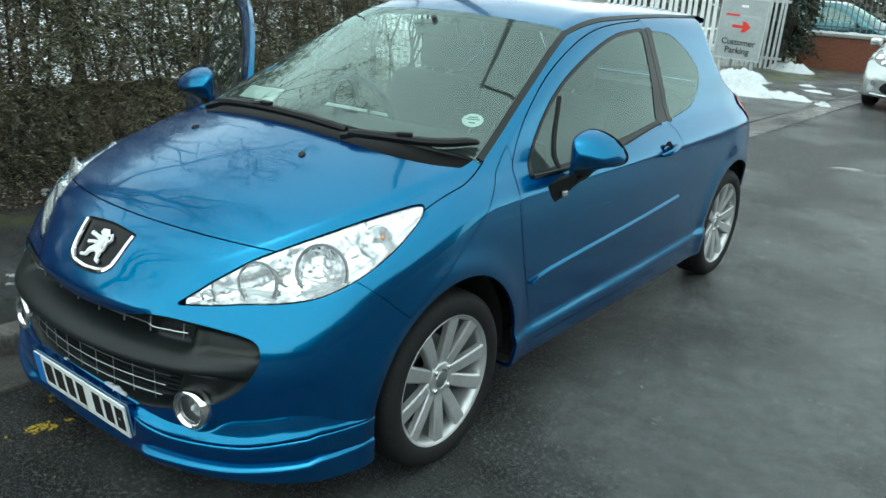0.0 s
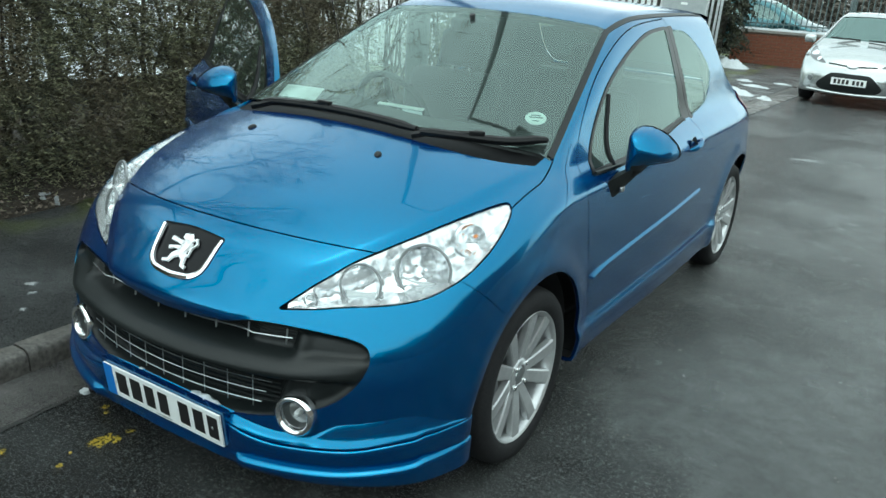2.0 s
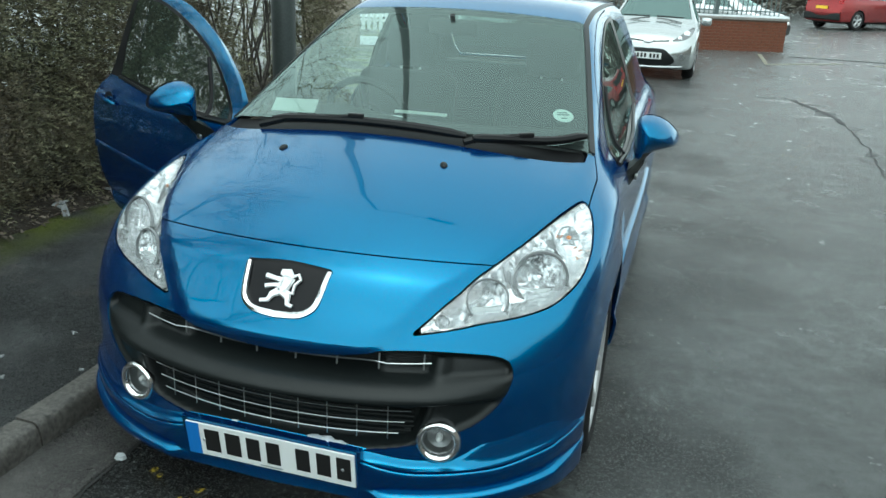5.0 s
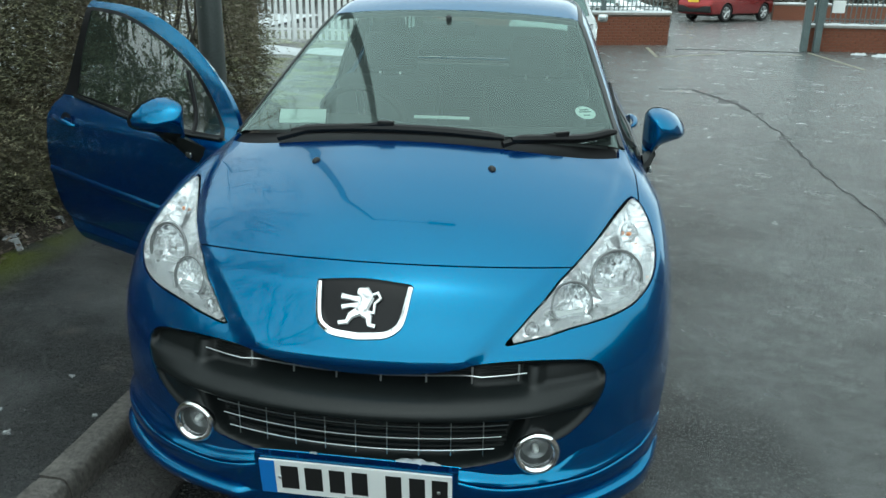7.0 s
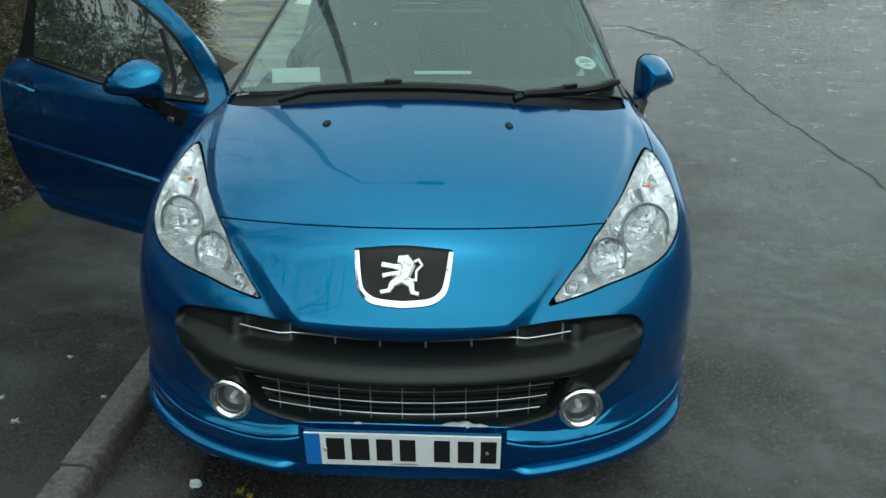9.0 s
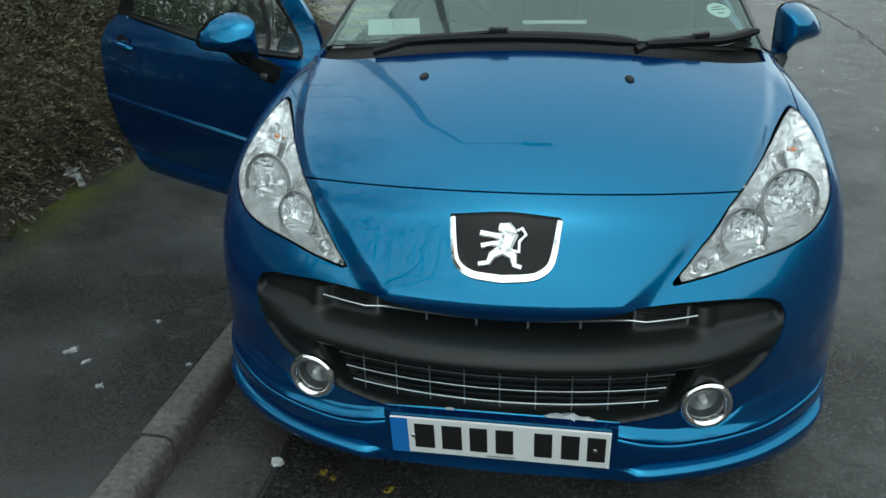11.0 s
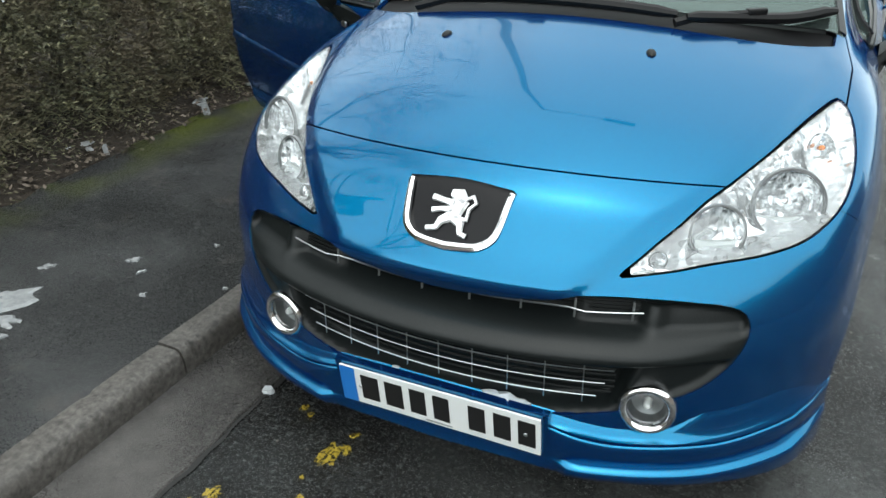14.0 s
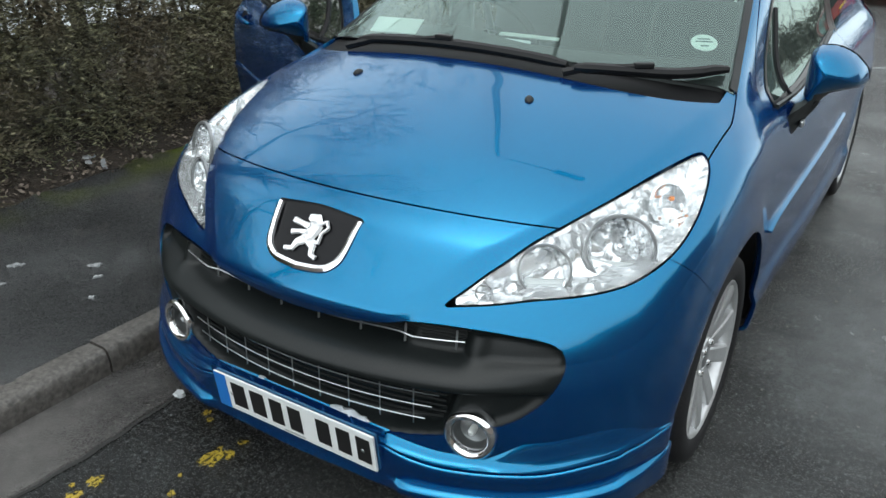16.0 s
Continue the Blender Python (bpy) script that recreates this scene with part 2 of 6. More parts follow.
def slab(outline, depth, m, bm=None, bevel=0.0):
    """A flat plate with that outline (x, y), its face at z = 0 and its back at -depth, laid by the matrix m."""
    bm = bm or bmesh.new()
    a = [bm.verts.new(m @ Vector((x, y, 0))) for x, y in outline]
    b = [bm.verts.new(m @ Vector((x, y, -depth))) for x, y in outline]
    n = len(a)
    bm.faces.new(a), bm.faces.new(b[::-1])
    for i in range(n):
        bm.faces.new((a[i], b[i], b[(i + 1) % n], a[(i + 1) % n]))
    bmesh.ops.recalc_face_normals(bm, faces=bm.faces)
    return bm


def sweep(path, section, closed=False, bm=None):
    """Carries a list of section points (as functions of the path's index) along: section(i) gives 3D points."""
    bm = bm or bmesh.new()
    rows = [[bm.verts.new(p) for p in section(i)] for i in range(path)]
    for a, b in zip(rows, rows[1:]):
        for i in range(len(a) - (0 if closed else 1)):
            j = (i + 1) % len(a)
            bm.faces.new((a[i], a[j], b[j], b[i]))
    return bm


def crv(xs, ys):
    """Smooth curve (monotone cubic) through a few knots."""
    xs, ys = np.array(xs, float), np.array(ys, float)
    h = np.diff(xs)
    d = np.diff(ys) / h
    m = np.zeros(len(xs))
    m[0], m[-1] = d[0], d[-1]
    for i in range(1, len(xs) - 1):
        if d[i - 1] * d[i] > 0:
            w1, w2 = 2 * h[i] + h[i - 1], h[i] + 2 * h[i - 1]
            m[i] = (w1 + w2) / (w1 / d[i - 1] + w2 / d[i])

    def f(v):
        v = np.asarray(v, float)
        i = np.clip(np.searchsorted(xs, v) - 1, 0, len(xs) - 2)
        t = (np.clip(v, xs[0], xs[-1]) - xs[i]) / h[i]
        t2, t3 = t * t, t * t * t
        r = (2 * t3 - 3 * t2 + 1) * ys[i] + (t3 - 2 * t2 + t) * h[i] * m[i] + (-2 * t3 + 3 * t2) * ys[i + 1] + (t3 - t2) * h[i] * m[i + 1]
        return r + np.where(v < xs[0], (v - xs[0]) * m[0], 0) + np.where(v > xs[-1], (v - xs[-1]) * m[-1], 0)
    return f


def smax(a, b, k):
    return np.maximum(a, b) + np.maximum(k - np.abs(a - b), 0) ** 2 / (4 * k)


def smin(a, b, k):
    return -smax(-a, -b, k)


def step(a, b, v):
    t = np.clip((v - a) / (b - a), 0, 1)
    return t * t * (3 - 2 * t)


def ring(pts, n=8):
    """Closed smooth outline through corner points; a point given twice is a sharp corner."""
    p = np.array(pts, float)
    out = []
    for i in range(len(p)):
        a, b, c, d = p[i - 1], p[i], p[(i + 1) % len(p)], p[(i + 2) % len(p)]
        if np.allclose(b, c):
            continue
        for k in range(n):
            t = k / n
            out.append(0.5 * (2 * b + (c - a) * t + (2 * a - 5 * b + 4 * c - d) * t * t + (3 * b - a - 3 * c + d) * t ** 3))
    return np.array(out)


def inside(outline, u, v):
    """Signed distance to a closed outline, negative inside."""
    best, odd = np.full(u.shape, 1e9), np.zeros(u.shape, bool)
    for (ax, ay), (bx, by) in zip(outline, np.roll(outline, -1, 0)):
        dx, dy = bx - ax, by - ay
        t = np.clip(((u - ax) * dx + (v - ay) * dy) / (dx * dx + dy * dy + 1e-12), 0, 1)
        best = np.minimum(best, (u - ax - t * dx) ** 2 + (v - ay - t * dy) ** 2)
        if dy:
            odd ^= ((ay > v) != (by > v)) & (u < (v - ay) * dx / dy + ax)
    return np.where(odd, -1, 1) * np.sqrt(best)


def surface(f, lo, hi, h):
    """Points and quads of the surface f = 0, from a lattice of step h, then drawn on to the surface."""
    ax = [np.arange(a, b + h, h) for a, b in zip(lo, hi)]
    G = np.stack(np.meshgrid(*ax, indexing="ij"), -1)
    v = f(G)
    s = v < 0
    nx, ny, nz = (n - 1 for n in v.shape)
    count = np.zeros((nx, ny, nz))
    total = np.zeros((nx, ny, nz, 3))
    corner = [(i, j, k) for i in (0, 1) for j in (0, 1) for k in (0, 1)]
    for a in corner:
        for axis in range(3):
            if a[axis]:
                continue
            b = tuple(c + (1 if q == axis else 0) for q, c in enumerate(a))
            A, B = (tuple(slice(c, c + n) for c, n in zip(e, (nx, ny, nz))) for e in (a, b))
            cross = s[A] != s[B]
            t = np.where(cross, v[A] / np.where(cross, v[A] - v[B], 1), 0)
            total += np.where(cross[..., None], G[A] + t[..., None] * (G[B] - G[A]), 0)
            count += cross
    live = count > 0
    ids = np.full(live.shape, -1)
    ids[live] = np.arange(live.sum())
    V = total[live] / count[live][:, None]
    F = []
    for axis in range(3):
        o1, o2 = [q for q in range(3) if q != axis]
        A = [slice(1, n) for n in (nx, ny, nz)]
        A[axis] = slice(0, (nx, ny, nz)[axis])
        B = list(A)
        B[axis] = slice(1, (nx, ny, nz)[axis] + 1)
        sa, sb = s[tuple(A)], s[tuple(B)]
        for idx in np.argwhere(sa != sb):
            c = list(idx)
            c[o1] += 1
            c[o2] += 1
            q = []
            for d1, d2 in ((1, 1), (0, 1), (0, 0), (1, 0)):
                e = list(c)
                e[o1] -= d1
                e[o2] -= d2
                q.append(int(ids[tuple(e)]))
            flip = sa[tuple(idx)] != (axis == 1)
            F.append(q if flip else q[::-1])
    for _ in range(5):
        V = drawn_to(f, V)
    return V, F


def slope(f, P, e=1e-3):
    g = np.empty_like(P)
    for i in range(3):
        d = np.zeros(3)
        d[i] = e
        g[..., i] = (f(P + d) - f(P - d)) / (2 * e)
    return g


def drawn_to(f, P):
    g = slope(f, P)
    return P - np.clip(f(P), -0.02, 0.02)[:, None] * g / np.maximum((g * g).sum(-1), 0.05)[:, None]


def cut(V, F, w):
    """Cuts faces along w = 0 (w: one value for each point). Gives the points, the faces with w < 0 and those with w > 0."""
    V, w = list(V), list(w)
    neg, pos, made = [], [], {}
    for f in F:
        q = [w[i] for i in f]
        if max(q) <= 0:
            neg.append(f)
        elif min(q) >= 0:
            pos.append(f)
        else:
            a, b = [], []
            for i, j in zip(f, f[1:] + f[:1]):
                (a if w[i] <= 0 else b).append(i)
                if (w[i] <= 0) != (w[j] <= 0):
                    key = (min(i, j), max(i, j))
                    if key not in made:
                        t = w[key[0]] / (w[key[0]] - w[key[1]])
                        made[key] = len(V)
                        V.append(V[key[0]] + t * (V[key[1]] - V[key[0]]))
                        w.append(0.0)
                    a.append(made[key])
                    b.append(made[key])
            if len(a) > 2:
                neg.append(a)
            if len(b) > 2:
                pos.append(b)
    return np.array(V), neg, pos


def folded(V, F, normal, depth):
    """Turns the free edges of a sheet inwards, as pressed panels are."""
    seen = {}
    for f in F:
        for i, j in zip(f, f[1:] + f[:1]):
            seen[(i, j)] = seen.get((i, j), 0) + 1
    free = [e for e in seen if (e[1], e[0]) not in seen]
    V, F = list(V), list(F)
    top, low = {}, {}
    for i in {i for e in free for i in e}:
        top[i] = len(V)
        V.append(V[i])
        low[i] = len(V)
        V.append(V[i] - depth * normal[i])
    for i, j in free:
        F.append([top[j], top[i], low[i], low[j]])
    return np.array(V), F


# ---- ground ----
def asphalt(name, dark, light, wet=0.5, rough_to=None):
    """Rain-wet bitumen: a coarse, open, worn top where cars stand (x below rough_to), a smoother one beside it."""
    m = mat(name, dark, 0.5)
    n, l, _ = nodes(m)
    stone, patch, film = noise_tex(m, 260.0, 3, 0.7), noise_tex(m, 1.3, 6, 0.65), noise_tex(m, 2.6, 5, 0.6)
    grit, lump = noise_tex(m, 150.0, 4, 0.7), noise_tex(m, 62.0, 8, 0.75)
    where = grey_ramp(m, noise_tex(m, 0.9, 5, 0.6), 0.38, 0.0, 0.62, 1.0)
    if rough_to is not None:
        sep, edge, both = n.new("ShaderNodeSeparateXYZ"), n.new("ShaderNodeMapRange"), n.new("ShaderNodeMath")
        l.new(n.new("ShaderNodeNewGeometry").outputs["Position"], sep.inputs[0])
        l.new(sep.outputs[0], edge.inputs[0])
        edge.inputs[1].default_value, edge.inputs[2].default_value = rough_to + .8, rough_to - .5
        both.operation = "MULTIPLY_ADD"
        l.new(where, both.inputs[0])
        both.inputs[1].default_value = .9
        shift = n.new("ShaderNodeMath")
        shift.operation, shift.inputs[1].default_value = "SUBTRACT", .55
        l.new(edge.outputs[0], shift.inputs[0])
        l.new(shift.outputs[0], both.inputs[2])
        both.use_clamp = True
        where = both.outputs[0]
    c = ramp(m, stone, [(0.40, tuple(.55 * d + .45 * q for d, q in zip(dark, light))), (0.62, light)])
    c = mix(m, grey_ramp(m, patch, 0.35, 0.0, 0.72, 0.45), c, tuple(0.55 * d + .2 * q for d, q in zip(dark, light)))
    # coarse top: wet and dark, with some shade beside the car in its colour
    open_top = ramp(m, lump, [(0.42, tuple(0.3 * v for v in dark)), (0.50, tuple(.6 * v for v in dark)), (0.56, tuple(.36 * v for v in light)), (0.67, tuple(min(1, 1.5 * v) for v in light))])
    damp = grey_ramp(m, noise_tex(m, 5.5, 9, 0.78), 0.36, 0.66, 0.66, 1.16)
    link(m, mix(m, 1.0, mix(m, where, c, open_top), damp, "MULTIPLY"), "Base Color")
    smooth_r, coarse_r = grey_ramp(m, film, 0.35, 0.18, 0.66, 0.22 + 0.5 * (1 - wet)), grey_ramp(m, grit, 0.4, 0.13, 0.6, 0.20 + 0.9 * (1 - wet))
    link(m, mix(m, where, smooth_r, coarse_r), "Roughness")
    relief = mix(m, where, grey_ramp(m, grit, 0.2, 0.42, 0.8, 0.58), lump)
    b0 = bump(m, relief, 1.0, 0.030)
    b1 = bump(m, patch, 0.3, 0.03, b0)
    bump(m, stone, 0.9, 0.008, b1)
    return m


ASPHALT = asphalt("road_asphalt", (0.032, 0.0320, 0.0315), (0.156, 0.169, 0.166), 0.88, 1.0)
GUTTER = asphalt("gutter_asphalt", (0.070, 0.066, 0.0625), (0.205, 0.193, 0.183), 0.5)
PAVING = asphalt("pavement_asphalt", (0.051, 0.0525, 0.053), (0.130, 0.1335, 0.1345), 0.45)
pn, pl, pb = nodes(PAVING)
geo = pn.new("ShaderNodeNewGeometry")
sep = pn.new("ShaderNodeSeparateXYZ")
pl.new(geo.outputs["Position"], sep.inputs[0])
edge = pn.new("ShaderNodeMapRange")                 # moss along the soil edge, in ragged patches
edge.inputs[1].default_value, edge.inputs[2].default_value = -1.93, -2.13
pl.new(sep.outputs[0], edge.inputs[0])
moss = pn.new("ShaderNodeMath")
moss.operation = "MULTIPLY"
pl.new(edge.outputs[0], moss.inputs[0])
pl.new(grey_ramp(PAVING, noise_tex(PAVING, 2.2, 6), 0.45, 0.0, 0.62, 1.0), moss.inputs[1])
old = mix(PAVING, grey_ramp(PAVING, noise_tex(PAVING, 4.5, 7, 0.7), 0.57, 0.0, 0.68, 0.55), pb.inputs["Base Color"].links[0].from_socket, (0.15, 0.135, 0.125))   # pale dried stains
link(PAVING, mix(PAVING, moss.outputs[0], old, (0.105, 0.125, 0.012)), "Base Color")
CONCRETE = grained("kerb_concrete", (0.036, 0.033, 0.0295), (0.135, 0.124, 0.112), 0.55, 55.0, 5.0, 0.9, depth=0.006)
SOIL = grained("soil", (0.018, 0.013, 0.009), (0.05, 0.038, 0.026), 0.95, 40.0, 4.0, 0.9, depth=0.02)
SNOW = grained("old_snow", (0.42, 0.45, 0.465), (0.60, 0.63, 0.645), 0.6, 30.0, 3.0, 0.4, depth=0.01)
YELLOW = grained("worn_yellow_paint", (0.26, 0.185, 0.014), (0.40, 0.295, 0.034), 0.6, 80.0, 9.0, 0.3)
WORN_LINE = grained("worn_line_paint", (0.16, 0.15, 0.12), (0.30, 0.28, 0.20), 0.6, 60.0, 5.0, 0.2)

def fall(y):
    """The road runs level past the blue car, then falls gently to the yard gate."""
    return -.0225 * min(max(y - 3.5, 0.0), 11.8)


def down(x, y):
    """Carries a spot of the level plan on to the falling road: place and size factor."""
    k = 1.4886 / (1.6 - .0225 * (min(y, 12.9) + 1.45)) if y > 3.5 else 1.0
    return 1.5 + k * (x - 1.5), -1.5 + k * (y + 1.5), 1.6 * (1 - k), k


ROAD_Y = (-300, -60, -20, -8, 0, 3.5, 5, 7, 9, 11, 13, 15.3, 18, 20.5, 22, 23.2, 24.5, 26, 40, 120, 400)
bm = sweep(len(ROAD_Y), lambda i: [Vector((x, ROAD_Y[i], fall(ROAD_Y[i]))) for x in (300, 40, 12, 4, 0, -12, -40, -300)])
bmesh.ops.recalc_face_normals(bm, faces=bm.faces)
yn, yl, yb = nodes(YELLOW)
worn = grey_ramp(YELLOW, noise_tex(YELLOW, 95.0, 5, 0.75), 0.44, 0.0, 0.50, 1.0)
link(YELLOW, worn, "Alpha")
tagged(part("road", bm, ASPHALT, smooth=True), "wet dark grey asphalt road with worn patches", "road", kind="structure")


def kerb_x(y):
    return -.925 + .003 * y


def kerb_h(y):
    """The kerb stands 95 mm proud, and drops for the yard entrance further on."""
    return .095 - .07 * float(step(4.5, 6.5, y))


def pave_z(x, y):
    return fall(y) + kerb_h(y) + .085 * max(0.0, kerb_x(y) - .15 - x) * (1 - .75 * float(step(5.5, 8, y)))


# gutter channel: a strip of finer bitumen with a raised, ragged edge
def gutter_row(i):
    y = -6 + .045 * i
    r = .014 * noise.noise((y * 2.3, 0, 1)) + .012 * noise.noise((y * 9, 0, 2)) + .006 * noise.noise((y * 31, 0, 3))
    return [Vector((kerb_x(y) + a, y, z + fall(y))) for a, z in ((-.02, .004), (.0, .004), (.15, .006), (.262 + r, .010), (.279 + r, .008), (.289 + r, -.01))]


bm = sweep(512, gutter_row)
bmesh.ops.recalc_face_normals(bm, faces=bm.faces)
tagged(part("gutter", bm, GUTTER, smooth=True), "dark gutter strip along the foot of the kerb", "gutter", kind="structure")

# dark open joint along the strip's outer edge
def joint_row(i):
    y = -6 + .03 * i
    r = .014 * noise.noise((y * 2.3, 0, 1)) + .012 * noise.noise((y * 9, 0, 2)) + .006 * noise.noise((y * 31, 0, 3))
    w = .004 + .007 * abs(noise.noise((y * 3.1, 2, 7))) + .005 * abs(noise.noise((y * 23, 5, 1)))
    return [Vector((kerb_x(y) + .291 + r + a * w, y, fall(y) + .004)) for a in (-1, 1)]


tagged(part("gutter_joint", sweep(760, joint_row), mat("joint_tar", (.012, .0115, .011), .6)), "dark open joint along the edge of the gutter strip", "joint", kind="structure")

# pavement sheet up to the hedge, and the yard forecourt further on
ys = np.r_[np.linspace(-7, 5, 40), np.linspace(5.4, 22, 40)]
us = np.linspace(0, 1, 16)
bm = bmesh.new()
rows = []
for y in ys:
    far = -2.75 if y < 5.6 else -11.0
    x0 = kerb_x(y) - .09
    rows.append([bm.verts.new((x0 + (far - x0) * u, y, pave_z(x0 + (far - x0) * u, y) - .004 + .004 * noise.noise((x0 + (far - x0) * u, y, 0)))) for u in us])
for a, b in zip(rows, rows[1:]):
    for i in range(15):
        bm.faces.new((a[i + 1], a[i], b[i], b[i + 1]))
tagged(part("pavement", bm, PAVING, smooth=True), "dark damp asphalt pavement with moss along its edge", "pavement", kind="structure")

# soil bank under the hedge and snowy ground behind it
bm = bmesh.new()
rows = []
for y in np.linspace(-8, 6.2, 72):
    rows.append([bm.verts.new((x + .05 * noise.noise((x, y * 2, 4)), y, z + .035 * noise.noise((x * 6, y * 6, 0)))) for x, z in ((-2.15, .17), (-2.28, .225), (-2.42, .27), (-2.6, .31), (-3.0, .34), (-3.5, .34), (-4.0, .30))])
for a, b in zip(rows, rows[1:]):
    for i in range(6):
        bm.faces.new((a[i + 1], a[i], b[i], b[i + 1]))
tagged(part("soil_bank", bm, SOIL, smooth=True), "bare brown soil bank under the hedge", "soil", kind="structure")
bm = bmesh.new()
rows = []
for y in np.linspace(-12, 30, 40):
    rows.append([bm.verts.new((x, y, (.24 if y < 6 else .10) + .06 * noise.noise((x * .5, y * .5, 2)) + fall(y))) for x in ((-5.6, -6.5, -7.5, -9, -14, -25) if y < 6 else (-8.8, -9.5, -10.5, -12, -16, -25))])
for a, b in zip(rows, rows[1:]):
    for i in range(5):
        bm.faces.new((a[i + 1], a[i], b[i], b[i + 1]))
tagged(part("snowy_ground", bm, SNOW, smooth=True), "thin snow lying on the ground behind the hedge", "snow", kind="structure")


def blotch(rng, cx, cy, r, z, stretch=1.0, thick=.003, n=18, turn=0.0, rough=.45):
    """A thin ragged patch on the ground."""
    bm = bmesh.new()
    ph = rng.random() * 50
    pts = []
    for k in range(n):
        a = 2 * math.pi * k / n
        q = r * (1 + rough * noise.noise((math.cos(a) * 1.7 + ph, math.sin(a) * 1.7, ph)) + .25 * rough * rng.uniform(-1, 1))
        x, y = q * math.cos(a) * stretch, q * math.sin(a)
        pts.append((cx + x * math.cos(turn) - y * math.sin(turn), cy + x * math.sin(turn) + y * math.cos(turn)))
    zs = [z(x, y) if callable(z) else z for x, y in pts]
    c = bm.verts.new((cx, cy, (z(cx, cy) if callable(z) else z) + thick))
    ringv = [bm.verts.new((cx + (x - cx) * .8, cy + (y - cy) * .8, q + thick)) for (x, y), q in zip(pts, zs)]
    low = [bm.verts.new((x, y, q - .002)) for (x, y), q in zip(pts, zs)]
    for k in range(n):
        j = (k + 1) % n
        bm.faces.new((c, ringv[k], ringv[j]))
        bm.faces.new((ringv[k], low[k], low[j], ringv[j]))
    return bm


rng = random.Random(5)
# worn yellow paint by the gutter
for x, y, r, s in ((-.326, .03, .030, 1.5), (-.300, .065, .014, 2), (-.345, .0, .011, 1), (-.52, -.215, .022, 1.3), (-.52, -.285, .018, 1.4), (-.53, -.35, .018, 1.3), (-.50, .17, .012, 1.6), (-.47, .15, .010, 1),
                   (-.31, -.136, .009, 1.2), (-.347, -.075, .008, 1), (-.306, .125, .010, 1.4), (-.56, -.26, .009, 1)):
    tagged(part("yellow_paint_mark", blotch(rng, x, y, r, 0.0, s, .0022, 20, rng.random() * 3, .8), YELLOW), "worn scrap of yellow road paint on asphalt", "road mark", "scraps of yellow paint")
# thawing ice and litter on the pavement
for x, y, r, s in ((-1.60, .10, .055, 1.6), (-1.50, .0, .035, 1.3), (-1.45, -.09, .030, 1.2), (-1.57, -.02, .02, 1.5), (-1.249, .331, .014, 1.3), (-1.262, .724, .008, 1.2), (-1.044, .50, .008, 1), (-1.65, .30, .012, 2), (-1.44, .487, .012, 2.2), (-1.36, .44, .01, 2)):
    tagged(part("ice_patch", blotch(rng, x, y, r, pave_z, s, .004, 18, rng.random() * 3, 1.2), THIN_ICE), "thin scrap of thawing white ice on the pavement", "ice patch", "scraps of ice")
for x, y, r in ((-2.266, 1.84, .035), (-2.20, 1.80, .022), (-2.30, 1.11, .022), (-2.19, 1.13, .020), (-2.24, 1.06, .014), (-2.33, 1.02, .015), (-2.22, 2.2, .02), (-2.35, 2.5, .03), (-2.3, 2.9, .03), (-2.38, .7, .02)):
    tagged(part("snow_lump", blotch(rng, x, y, r, lambda a, b: .175 if a > -2.2 else .235, 1.4, .007, 14, rng.random() * 3, 1.1), THIN_ICE), "small lump of dirty snow by the hedge", "snow lump", "lumps of snow")
# loose grit and pebbles
bm = bmesh.new()
for _ in range(900):
    x, y = rng.uniform(-.9, 2.4), rng.uniform(-1.0, 3.5)
    s = rng.uniform(.0015, .0045) * (1.6 if rng.random() < .06 else 1)
    vs = bmesh.ops.create_icosphere(bm, subdivisions=1, radius=s)["verts"]
    bmesh.ops.transform(bm, matrix=pose(x, y, s * .5) @ Matrix.Diagonal((1, rng.uniform(.6, 1.4), .7, 1)), verts=vs)
    if len(bm.verts) > 11000:
        break
tagged(part("loose_grit", bm, grained("grit", (.06, .058, .052), (.2, .19, .17), .8, 200.0, 20.0, 0.0)), "loose grit scattered over the asphalt", "grit", kind="stuff")
tagged(part("pebble", blotch(rng, -.644, .186, .017, .003, 1.2, .010, 14, .3, .4), SNOW), "small pale stone on the gutter's edge", "pebble")
PUDDLE = mat("puddle_water", (.035, .037, .038), .16)
# crack that runs along the road, with potholed ends
crack_x = crv([2.5, 4.4, 5.6, 7.4, 8.9, 9.6, 10.3], [2.75, 2.72, 2.74, 2.86, 2.85, 2.70, 2.50])
bm, rows = bmesh.new(), []
for i, y in enumerate(np.linspace(2.5, 10.4, 110)):
    x = float(crack_x(y)) + .05 * noise.noise((0, y * 3, 1)) + .02 * noise.noise((5, y * 11, 1))
    w = .003 + .024 * abs(noise.noise((9, y * 2.2, 3))) + .012 * abs(noise.noise((4, y * 17, 3))) + (.03 if y > 8.6 else 0)
    gx_, gy_, gz_, k_ = down(x, y)
    rows.append([bm.verts.new((gx_ + a * w, gy_, fall(gy_) + .004)) for a in (-1, 1)])
for a, b in zip(rows, rows[1:]):
    bm.faces.new((a[0], a[1], b[1], b[0]))
tagged(part("road_crack", bm, mat("crack_tar", (.018, .018, .018), .7)), "long dark ragged crack in the asphalt", "crack")
for x, y, r, t in ((2.50, 10.15, .20, .4), (2.78, 9.35, .13, 1.1), (2.3, 10.5, .10, .2), (2.95, 8.4, .07, .9), (2.83, 6.9, .06, 1.4)):
    x, y, _, k = down(x, y)
    tagged(part("pothole", blotch(rng, x, y, r * k, lambda a, b: fall(b) + .0005, 2.0, .001, 30, t, 1.2), mat("broken_tar", (.022, .022, .021), .5)), "dark broken patch in the asphalt beside the crack", "pothole", "potholes along the crack")
